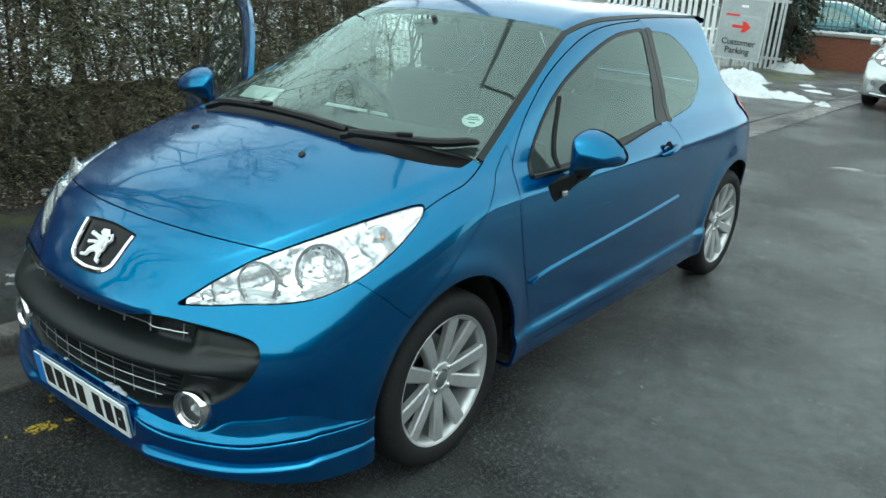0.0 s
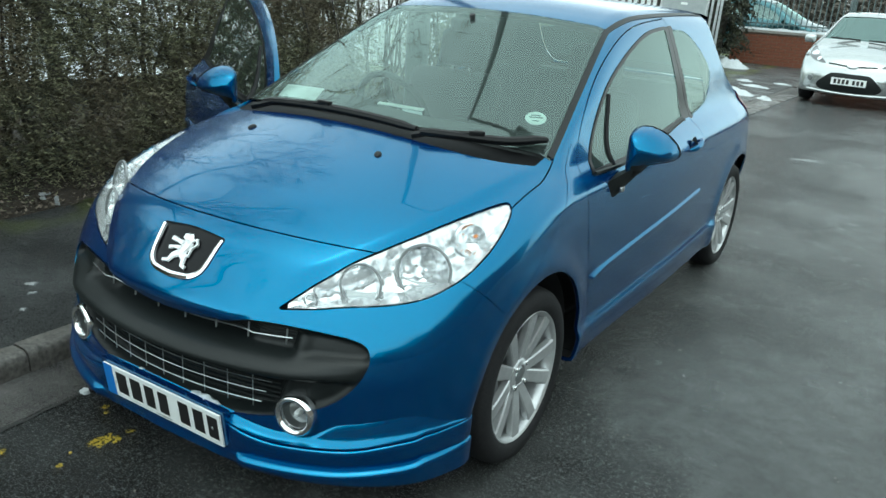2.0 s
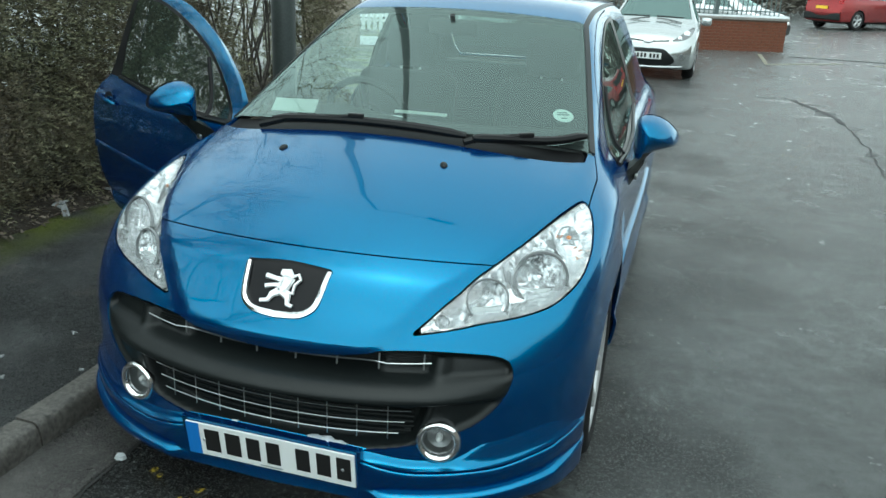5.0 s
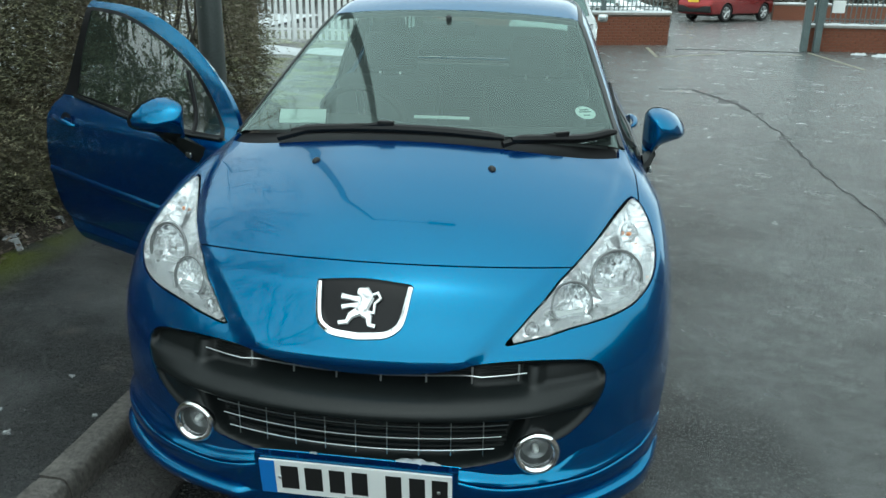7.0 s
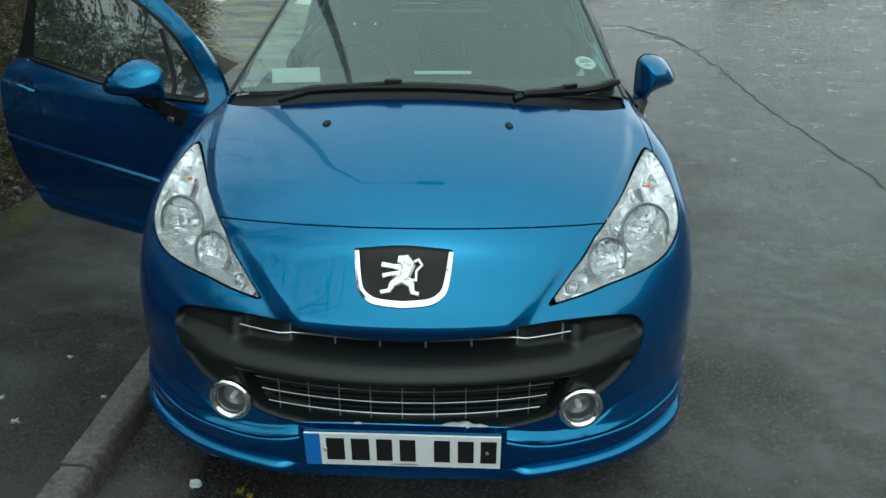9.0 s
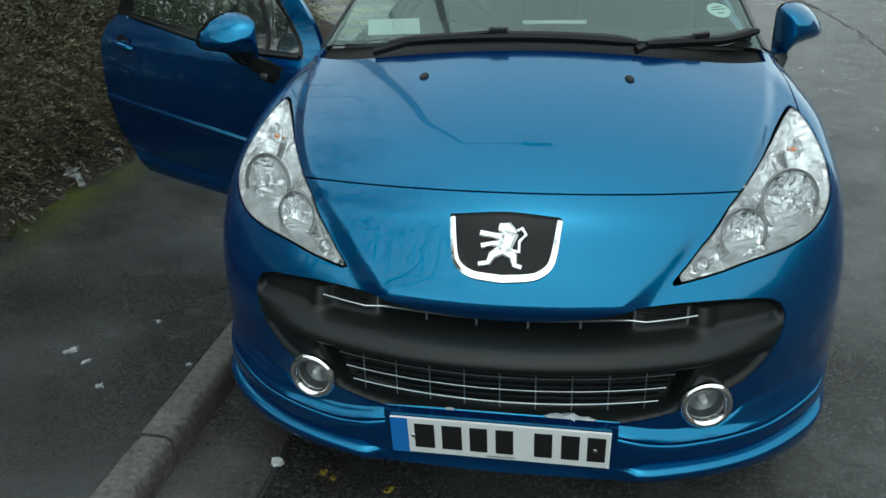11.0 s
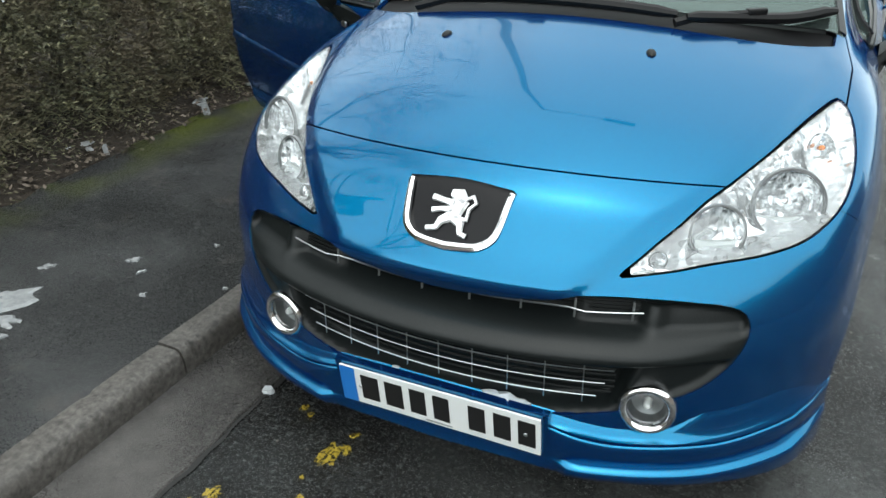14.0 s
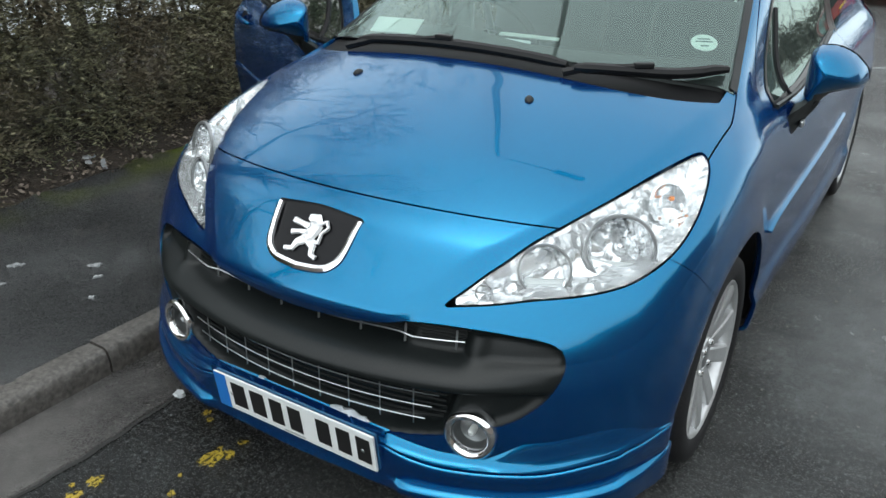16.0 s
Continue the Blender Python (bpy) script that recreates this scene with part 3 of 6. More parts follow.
for x, y, r, s in ((2.45, 10.2, .16, 2.2), (2.72, 9.1, .10, 2.0), (.70, 7.1, .05, 2.2), (1.3, 5.1, .025, 1.6), (1.66, 4.7, .02, 1.8), (3.0, 8.0, .05, 2.0), (2.3, 11.4, .06, 2.6), (1.6, 9.0, .04, 2.2), (2.2, 6.0, .022, 1.8)):
    x, y, _, k = down(x, y)
    tagged(part("shallow_puddle", blotch(rng, x, y, r * k, lambda a, b: fall(b) + .001, s, .0014, 26, rng.uniform(-.4, .4), .9), PUDDLE), "shallow film of rain water on the asphalt", "puddle", "puddles")
# worn yellow bay lines near the gate
for a, b in (((2.5, 17.4), (2.5, 15.2)), ((2.5, 15.2), (4.0, 16.4)), ((5.9, 17.2), (6.0, 14.0)), ((4.6, 16.4), (5.6, 16.6))):
    a, b = down(*a), down(*b)
    d = Vector((b[0] - a[0], b[1] - a[1], 0))
    tagged(part("bay_line", box((d.length, .09, .006), ((a[0] + b[0]) / 2, (a[1] + b[1]) / 2, fall((a[1] + b[1]) / 2) + .003), (0, 0, math.degrees(math.atan2(d.y, d.x)))), WORN_LINE), "worn yellowish bay line on the road", "road line", "bay lines")
# heaps of swept snow by the fence
for cx, cy, r, h, s in ((-1.78, 11.05, .36, .20, 1.45), (-1.25, 11.3, .28, .09, 1.7), (-2.3, 12.6, .3, .18, 1.6), (-.62, 11.2, .11, .07, 1.3), (-2.2, 15.1, .30, .16, 1.5), (-1.05, 12.5, .12, .04, 2.2), (-1.35, 13.1, .10, .04, 1.6), (-.8, 13.4, .1, .03, 2.0), (-5.2, 13.0, .7, .10, 1.8), (-3.6, 13.2, .4, .10, 1.8),
                          (6.9, 17.1, .12, .06, 1.6), (7.3, 16.8, .16, .08, 1.6)):
    cx, cy, _, k = down(cx, cy)
    r, h = r * k, h * k
    bm = bmesh.new()
    bmesh.ops.create_grid(bm, x_segments=26, y_segments=20, size=1.0)
    for v in bm.verts:
        q = v.co.length
        lump = max(0.0, 1 - q * q) ** .7 * (.85 + .6 * noise.noise((v.co.x * 3 + cx, v.co.y * 3 + cy, 1)) + .45 * noise.noise((v.co.x * 8 + cx, v.co.y * 8, 4)))
        base = pave_z(cx, cy) if cx < -1.05 else fall(cy)
        v.co = Vector((cx + v.co.x * r * s, cy + v.co.y * r, base - .02 + h * lump))
    tagged(part("snow_mound", bm, SNOW, smooth=True, sharp=80), "heap of old white snow on dark asphalt", "snow heap", "heaps of snow")


# ---- the blue hatchback: one smooth form, cut into its panels ----
# x across (its left side is +x), y from the nose backwards, z up from the road
nose_y = crv([.12, .19, .25, .31, .45, .56, .62, .70], [.05, .012, .006, .014, .012, .010, .018, .045])
bonnet_z = crv([-.06, .0, .05, .1, .175, .33, .5, .69, .9, 1.15], [.50, .608, .664, .714, .791, .876, .938, .994, 1.043, 1.065])
side_x = crv([.0, .47, .83, 1.3, 2.3, 3.3, 3.7, 4.05], [.78, .828, .848, .834, .85, .846, .82, .75])
side_p = crv([.12, .3, .5, .7, .85, .91, .95, 1.15, 1.345, 1.5], [-.045, -.015, 0, -.002, -.018, -.055, -.095, -.175, -.262, -.34])
tail_y = crv([.2, .5, .8, .95, 1.1, 1.3, 1.42], [3.97, 4.03, 4.0, 3.86, 3.57, 3.41, 3.36])
HUBS = (0.828, 3.355)
HUB_Z, TYRE = 0.305, 0.305


crease_x = crv([.02, .085, .13, .21, .283, .363, .5, .7, 1.0], [.26, .298, .345, .418, .478, .532, .595, .650, .700])   # edge of the raised bonnet centre
crest = crv([.0, .12, .25, .45, .75, 1.0], [.010, .012, .013, .019, .016, .004])


def top_z(x, y):
    s = y - .34 * x * x
    ridge = crest(y) * step(.022, -.022, np.abs(x) - crease_x(y))
    hb = bonnet_z(s) - .12 * x * x + ridge - .010
    hs = 1.045 + .46 * (y - 1.0 - .3 * x * x) - .05 * x * x
    hr = 1.465 - .03 * (y - 2.35) ** 2 - .12 * x * x
    return smax(hb, smin(hs, hr, .12), .02)


def body(p):
    x, y, z = np.abs(p[..., 0]), p[..., 1], p[..., 2]
    dent = .020 * np.exp(-(x / .24) ** 4) * step(.345, .325, z)      # flat behind the number plate
    lip = step(.030, -.026, x - crease_x(y))
    beak = lip * (.022 * step(.56, .62, z) - .040 * step(.640, .575, z) * step(.535, .56, z))   # rolls under at its lower edge
    front = nose_y(z) + dent - beak + .004 + .34 * x * x + .45 * x ** 6 - y
    top = (z - top_z(x, y)) * .85
    flare = sum(.012 * np.exp(-((np.hypot(y - h, z - HUB_Z) - .39) / .05) ** 2) for h in HUBS)
    skirt = .020 * step(.362, .310, z - .016 * (y - 1.3)) * step(1.0, 1.25, y) * step(3.2, 3.0, y)
    side = x - side_x(y) - side_p(z) - flare - skirt
    rear = y - tail_y(z) + .06 * x * x + .9 * x ** 5
    f = smax(front, top, .13)
    f = smax(f, side, .07)
    f = smax(f, rear, .06)
    return smax(f, .19 + .026 * step(.9, 1.2, y) * step(3.3, 3.0, y) - z, .02)


def nose_at(x, z):
    """Where the car's front stands at (x, z)."""
    x, z = np.broadcast_arrays(np.asarray(x, float), np.asarray(z, float))
    a, b = np.full(x.shape, -.3), np.full(x.shape, 1.2)
    for _ in range(34):
        m = (a + b) / 2
        out = body(np.stack([x, m, z], -1)) > 0
        a, b = np.where(out, m, a), np.where(out, b, m)
    return a


def top_at(x, y):
    """Height of the bonnet, glass or roof at (x, y)."""
    x, y = np.broadcast_arrays(np.asarray(x, float), np.asarray(y, float))
    a, b = np.full(x.shape, 2.0), np.full(x.shape, .5)
    for _ in range(34):
        m = (a + b) / 2
        out = body(np.stack([x, y, m], -1)) > 0
        a, b = np.where(out, m, a), np.where(out, b, m)
    return a


def side_at(y, z):
    y, z = np.broadcast_arrays(np.asarray(y, float), np.asarray(z, float))
    a, b = np.full(y.shape, 1.2), np.full(y.shape, .2)
    for _ in range(34):
        m = (a + b) / 2
        out = body(np.stack([m, y, z], -1)) > 0
        a, b = np.where(out, m, a), np.where(out, b, m)
    return a


def out_normal(p):
    g = slope(body, np.asarray(p, float).reshape(-1, 3))
    return (g / np.linalg.norm(g, axis=1, keepdims=True)).reshape(np.shape(p))


blue_car = thing("blue_hatchback", "metallic blue three-door hatchback parked by the kerb with one door open", "car")

LAMP_RING = ring([(.502, .653), (.502, .653), (.66, .667), (.767, .679), (.921, .691), (1.046, .707), (1.136, .728), (1.24, .76), (1.363, .807),
                  (1.468, .858), (1.508, .886), (1.492, .897), (1.364, .882), (1.191, .856), (1.031, .828), (.923, .806), (.794, .775), (.664, .727), (.583, .690)])
INSERT_RING = ring([(0, .583), (.143, .590), (.24, .603), (.298, .617), (.298, .617), (.40, .620), (.52, .614), (.612, .598), (.642, .562), (.634, .507), (.596, .448),
                    (.532, .400), (.403, .354), (.26, .326), (.26, .326), (0, .322), (-.26, .326), (-.26, .326), (-.403, .354), (-.532, .400), (-.596, .448), (-.634, .507), (-.642, .562),
                    (-.612, .598), (-.52, .614), (-.40, .620), (-.298, .617), (-.298, .617), (-.24, .603), (-.143, .590)], 6)
GLASS_RING = ring([(1.31, .915), (1.31, .905), (1.50, .903), (1.80, .913), (2.445, .962), (2.452, .965), (2.484, 1.15), (2.512, 1.360), (2.50, 1.368), (2.21, 1.347), (1.88, 1.260), (1.60, 1.143), (1.385, .978)])
QUARTER_RING = ring([(2.605, 1.345), (2.615, 1.352), (2.82, 1.328), (3.00, 1.222), (3.05, 1.125), (2.90, 1.01), (2.65, .972), (2.60, .972), (2.595, 1.15)])
DOOR_RING = ring([(1.345, .288), (1.345, .288), (1.265, .516), (1.205, .737), (1.205, .882), (1.285, .985), (1.46, 1.13), (1.745, 1.275), (2.08, 1.372), (2.50, 1.398), (2.55, 1.385),
                  (2.545, 1.15), (2.565, .96), (2.59, .90), (2.585, .62), (2.52, .43), (2.38, .315), (2.34, .295), (2.34, .295)])

V, F = surface(body, (-.96, -.12, .10), (.97, 4.12, 1.52), .0145)
shell = {}


def cut_out(name, keep, w, gap=0.0):
    """Takes the part of keep where w < 0 into shell[name]; leaves the rest, with an open joint between."""
    global V
    V, neg, rest = cut(V, shell[keep], w(V) + gap)
    V, _, pos = cut(V, rest, w(V) - gap) if gap else (V, None, rest)
    shell[name], shell[keep] = neg, pos


shell["body"] = F
X = lambda P: np.abs(P[:, 0])  # noqa: E731
arch = lambda P: np.maximum(np.minimum(*(np.hypot(P[:, 1] - h - .012, P[:, 2] - HUB_Z) - .367 for h in HUBS)), .50 - X(P))  # noqa: E731
cut_out("waste", "body", arch)
cut_out("lamp", "body", lambda P: np.maximum(inside(LAMP_RING, X(P) + P[:, 1], P[:, 2]), P[:, 1] - 1.0), .002)
cut_out("insert_hole", "body", lambda P: np.maximum(inside(INSERT_RING, P[:, 0], P[:, 2]), P[:, 1] - .5))
BADGE = ring([(-.131, .788), (-.131, .788), (0, .797), (.131, .788), (.131, .788), (.118, .735), (.092, .693), (.062, .675), (0, .670), (-.062, .675), (-.092, .693), (-.118, .735)], 8)
cut_out("badge_hole", "body", lambda P: np.maximum(inside(BADGE, P[:, 0], P[:, 2]), P[:, 1] - .5))
cut_out("fog_hole", "body", lambda P: np.maximum(np.hypot(X(P) - .471, P[:, 2] - .372) - .046, P[:, 1] - .4))
cut_out("screen", "body", lambda P: np.maximum.reduce([.955 + .27 * X(P) ** 2 - P[:, 1], P[:, 1] - 1.815 - .2 * X(P) ** 2, X(P) - .678 + .205 * (P[:, 1] - 1.24), .97 - P[:, 2]]), .001)
cut_out("cowl", "body", lambda P: np.maximum.reduce([.828 + .17 * X(P) ** 2 + .95 * X(P) ** 6 - P[:, 1], P[:, 1] - .957 - .27 * X(P) ** 2, X(P) - .688, .9 - P[:, 2]]), .002)
cut_out("rear_glass", "body", lambda P: np.maximum.reduce([1.02 - P[:, 2], P[:, 2] - 1.35, X(P) - .50, 3.28 - P[:, 1]]), .002)
cut_out("bonnet", "body", lambda P: np.maximum.reduce([.224 + .405 * X(P) ** 2 + .017 * step(-.022, .022, X(P) - crease_x(P[:, 1])) - P[:, 1], X(P) - .742 + .35 * np.maximum(P[:, 1] - .95, 0) ** 1.3, P[:, 1] - 1.12, .7 - P[:, 2]]), .0022)
cut_out("door", "body", lambda P: np.maximum(inside(DOOR_RING, P[:, 1], P[:, 2]), .35 - X(P)), .0022)
cut_out("bumper", "body", lambda P: P[:, 1] - .45 - 1.1 * (.745 - P[:, 2]), .0015)
cut_out("wing", "body", lambda P: np.maximum(P[:, 1] - 1.26, P[:, 2] - .975 + .6 * (1.19 - P[:, 1])), .0015)
cut_out("roof", "body", lambda P: np.maximum.reduce([X(P) - .545 + .02 * (P[:, 1] - 1.86), 1.2 - P[:, 2], P[:, 1] - 3.28]), .004)
cut_out("side_glass", "door", lambda P: inside(GLASS_RING, P[:, 1], P[:, 2]), .001)
cut_out("quarter_glass", "body", lambda P: np.maximum(inside(QUARTER_RING, P[:, 1], P[:, 2]), .35 - X(P)), .001)
cut_out("pillar_trim", "body", lambda P: np.maximum.reduce([P[:, 1] - 2.612, 2.5 - P[:, 1], .955 - P[:, 2], P[:, 2] - 1.37, .35 - X(P)]))
cut_out("frame_trim", "door", lambda P: np.maximum.reduce([2.449 + .10 * (P[:, 2] - .96) - P[:, 1], .962 - P[:, 2], P[:, 2] - 1.366, .35 - X(P)]))
N = out_normal(V)


def panel(name, key, material, parent, label="", fold=.012, sink=0.0, half=0, turn=None):
    """One panel of the form; half: +1 or -1 takes that side alone."""
    Fs = [f for f in shell[key] if not half or half * sum(V[i][0] for i in f) > 0]
    P, Q = folded(V - sink * N, Fs, N, fold) if fold else (V - sink * N, Fs)
    M = np.r_[N, np.zeros((len(P) - len(N), 3))]
    if key.endswith("glass") or key == "screen":                    # panes are drawn fair
        at = np.array(sorted({i for f in Fs for i in f}))
        c = V[at] - V[at].mean(0)
        A = np.c_[np.ones(len(at)), c[:, 0], c[:, 1], c[:, 2]] if key != "screen" else np.c_[np.ones(len(at)), c[:, 0], c[:, 1]]
        on = np.ones(len(at), bool) if key != "screen" else (V[at][:, 1] > 1.2) & (V[at][:, 1] < 1.6)
        M[at] = A @ np.linalg.lstsq(A[on], N[at][on], rcond=None)[0]
        M = M / np.maximum(np.linalg.norm(M, axis=1), 1e-9)[:, None]
    if turn is not None:
        P = np.c_[P, np.ones(len(P))] @ np.array(turn).T[:, :3]
        M = M @ np.array(turn.to_3x3()).T
    return put_mesh(name, P, Q, material, parent, label, normals=M)


panel("bonnet", "bonnet", BLUE, blue_car)
front_bumper = panel("front_bumper", "bumper", BLUE, blue_car)
panel("body_side", "body", BLUE, blue_car, fold=.01)
panel("roof", "roof", BLUE, blue_car)
for s in (1, -1):
    panel("front_wing", "wing", BLUE, blue_car, half=s)
panel("windscreen", "screen", SCREEN, blue_car, "misted greenish windscreen", fold=0).visible_shadow = False
panel("rear_window", "rear_glass", PANE, blue_car, fold=0).visible_shadow = False
panel("scuttle_panel", "cowl", SCUTTLE, blue_car, "black plastic scuttle under the wipers", sink=.012, fold=.006)
for s in (1, -1):
    panel("quarter_window", "quarter_glass", PANE, blue_car, half=s, fold=0).visible_shadow = False
    panel("pillar_trim", "pillar_trim", GLOSS_BLACK, blue_car, half=s, fold=.004)
put_mesh("inner_shell", V - .016 * N, shell["body"] + shell["bonnet"] + shell["bumper"] + shell["wing"] + shell["pillar_trim"], DARK, blue_car)

# black frit band round the inside of the windscreen
band = [f for f in shell["screen"]]
Vs, _, edge = cut(V, band, np.maximum.reduce([.985 + .27 * X(V) ** 2 - V[:, 1], V[:, 1] - 1.80 - .2 * X(V) ** 2, X(V) - .648 + .205 * (V[:, 1] - 1.24)]))
put_mesh("windscreen_border", Vs - .004 * out_normal(Vs), edge, GLOSS_BLACK, blue_car, "black band round the glass")

# roof joint mouldings
for s in (1, -1):
    ys = np.linspace(1.86, 3.26, 24)
    xs = .545 - .02 * (ys - 1.86)
    zs = top_at(xs, ys)
    rows = []
    bm = bmesh.new()
    for y, x, z in zip(ys, xs, zs):
        n = Vector(out_normal((s * x, y, z)))
        o, c = Vector((s * x, y, z)), Vector((1, 0, 0)).cross(n).cross(n).normalized()
        rows.append([bm.verts.new(o + n * h + c * w) for w, h in ((-.013, -.006), (-.011, .0035), (.011, .0035), (.013, -.006))])
    for a, b in zip(rows, rows[1:]):
        for i in range(3):
            bm.faces.new((a[i], a[i + 1], b[i + 1], b[i]))
    bmesh.ops.recalc_face_normals(bm, faces=bm.faces)
    part("roof_moulding", bm, BLACK, blue_car, smooth=True)
# windscreen pillar mouldings
for s in (1, -1):
    ys = np.linspace(1.10, 1.86, 26)
    bm, rows = bmesh.new(), []
    for y in ys:
        x = .672 - .205 * (y - 1.24)
        o = Vector((s * x, y, float(top_at(x, y))))
        n = Vector(out_normal(tuple(o)))
        c = n.cross(Vector((-.205 * s, 1, .46))).normalized()
        rows.append([bm.verts.new(o + n * h + c * w) for w, h in ((-.014, -.006), (-.012, .005), (.012, .005), (.014, -.006))])
    for a, b in zip(rows, rows[1:]):
        for i in range(3):
            bm.faces.new((a[i], a[i + 1], b[i + 1], b[i]))
    bmesh.ops.recalc_face_normals(bm, faces=bm.faces)
    part("pillar_moulding", bm, BLACK, blue_car, smooth=True)

# ---- bumper: black insert, grilles, fog lamps, skirt, plate ----
gx, gz = np.meshgrid(np.arange(-.66, .6601, .0075), np.arange(.30, .6301, .0065), indexing="ij")
nose0 = nose_at(gx, np.clip(gz, .3, .60))


def insert_depth(x, z):
    """How far the black insert lies behind the bumper's outline: two grille mouths with a bar between."""
    x = np.abs(x)
    bar = .512 + .03 * x * x
    up = step(.012, .028, z - bar) * step(.47, .41, x)
    low = step(.030, .044, bar - z) * step(.425, .385, x - .35 * (z - .40))
    rim = step(.0, .022, -inside(INSERT_RING, x, z))
    pod = .030 * step(.012, .034, z - bar) * step(.43, .49, x) + .014 * step(.028, .048, bar - z) * step(.43, .5, x)
    swell = -.032 * step(.020, -.012, z - bar) * step(-.038, -.026, z - bar) * step(.68, .44, x)
    return rim * (.055 * up + .060 * low + pod + swell) + .004


Y = nose0 + insert_depth(gx, gz)
P = np.stack([gx, Y, gz], -1).reshape(-1, 3)
nz = gx.shape[1]
Q = [[i * nz + j, (i + 1) * nz + j, (i + 1) * nz + j + 1, i * nz + j + 1] for i in range(gx.shape[0] - 1) for j in range(nz - 1)]
P, Q, _ = cut(P, Q, inside(INSERT_RING, P[:, 0], P[:, 2]) - .001)
P, _, Q = cut(P, Q, np.hypot(np.abs(P[:, 0]) - .471, P[:, 2] - .372) - .046)
put_mesh("bumper_insert", P, Q, BLACK, front_bumper, "black textured plastic insert with two grille mouths")


def front_bar(x0, x1, z, depth, r, zend=None, n=24, curl=0.0):
    xs = np.linspace(x0, x1, n)
    zs = z + curl * xs * xs
    ys = nose_at(xs, zs) + depth
    return tube(list(zip(xs, ys, zs)), r, 6)


part("grille_bar", front_bar(-.435, .435, .578, .012, .0020, curl=.045), SATIN, front_bumper, "thin chrome grille bar", True)
for k in range(-3, 4):
    x = .118 * k + .06
    z = .578 + .045 * x * x
    y = float(nose_at(x, z)) + .018
    part("grille_rib", tube([(x, y, z - .022), (x, y + .004, z + .022)], .0028, 6), SATIN, front_bumper, smooth=True)
for z, e in ((.449, .395), (.415, .378), (.380, .362)):
    part("grille_bar", front_bar(-e, e, z, .014, .0015, curl=.03), SATIN, front_bumper, "thin chrome grille bar", True)
for k in range(-4, 5):
    x = .083 * k
    y = float(nose_at(x, .415)) + .020
    part("grille_rib", tube([(x, y, .362), (x, y, .462)], .0016, 6), SATIN, front_bumper, smooth=True)
# backing mesh behind the mouths
for zc, hh, w in ((.585, .022, .42), (.415, .046, .39)):
    for k in range(7):
        z = zc - hh + 2 * hh * k / 6
        xs = np.linspace(-w, w, 20)
        part("grille_slat", tube([(x, float(nose_at(x, z)) + .056, z) for x in xs], .0035, 5), GRILLE_GREY, front_bumper)

for s in (1, -1):
    c = Vector((s * .471, float(nose_at(.471, .372)) - .002, .372))
    ahead = Vector((s * .16, -1, .02)).normalized()
    m = Matrix.Translation(c) @ ahead.to_track_quat("X", "Z").to_matrix().to_4x4()
    fog = part("fog_lamp", lathe([(-.03, .040), (.0, .041), (.008, .043), (.014, .048), (.016, .053), (.012, .059), (.003, .063), (-.02, .063)], 40, m=m), CHROME, front_bumper, "round fog lamp in a bright chrome ring", True, 60)
    part("bowl", lathe([(.0, .0415), (-.010, .040), (-.026, .034), (-.036, .016), (-.038, .001)], 32, m=m), LAMP_GREY, fog, smooth=True)
    part("lens", lathe([(.001, .0412), (.007, .032), (.011, .02), (.012, .0005)], 32, m=m), CLEAR, fog, smooth=True).visible_shadow = False
    part("bulb", lathe([(-.03, .009), (-.012, .009), (-.004, .006), (-.002, .001)], 16, m=m), PLATE_WHITE, fog, smooth=True)

# lower skirt: a stepped lip that runs round the bumper's foot
upper_edge = crv([0, .26, .42, .60, .73, .80, .86], [.316, .308, .288, .294, .322, .334, .338])
lower_edge = crv([0, .33, .56, .72, .80, .86], [.212, .212, .216, .236, .252, .262])


def skirt_path(n=90):
    """Plan points round the foot of the bumper, from the one wheel arch to the other."""
    out = []
    for t in np.linspace(-1, 1, n):
        a = abs(t)
        if a < .72:
            x = .76 * a / .72
            y = float(nose_at(x, .27))
        else:
            y = float(nose_at(.76, .27)) + (a - .72) / .28 * (.478 - float(nose_at(.76, .27)))
            x = float(side_at(y, .27))
        out.append(Vector((math.copysign(x, t), y, 0)))
    return out


path = skirt_path()


def skirt_section(i):
    p, q = path[max(i - 1, 0)], path[min(i + 1, len(path) - 1)]
    d = (q - p).normalized()
    n = Vector((d.y, -d.x, 0))
    x = abs(path[i].x) if path[i].y < .30 else .80 + .05 * (path[i].y - .3)
    a, b = float(upper_edge(x)), float(lower_edge(x))
    w = float(step(.285, .325, abs(path[i].x)))          # the foot lip runs beside the plate only
    v = float(step(.20, .34, abs(path[i].x)))
    h = float(step(.46, .26, path[i].y))                 # the ledge dies out towards the wheel arch
    q = v * (.35 + .65 * h)
    l = w * (.30 + .70 * h)
    h *= .22 + .78 * float(step(.50, .60, x))            # it stays below the grille and the fog lamps
    shape = [(-.012, a + .010 + .070 * h), (-.002, a + .006 + .054 * h), (.001 * q, a + .005 + .040 * h), (.0035 * q, a + .004 + .027 * h), (.0075 * q, a + .003 + .015 * h), (.013 * q, a + .002 + .005 * h), (.018 * q, a + .001),
             (.018 * q, a - .002), (.011 * q, a - .004), (.011 * q, a - .007), (.019 * q, a - .009), (.021 * q, a - .012), (.021 * q, a - .024), (.017 * q, b + .012), (.013 * q, b + .004),
             (.013 * q + .016 * l, b - .001), (.013 * q + .020 * l, b - .006), (.013 * q + .019 * l, b - .018), (.004 + .016 * l, .176), (-.04, .168)]
    return [path[i] + n * o + Vector((0, 0, z)) for o, z in shape]


bm = sweep(len(path), skirt_section)
bmesh.ops.recalc_face_normals(bm, faces=bm.faces)
part("bumper_skirt", bm, BLUE, blue_car, "body-coloured lower bumper skirt", True, 50)

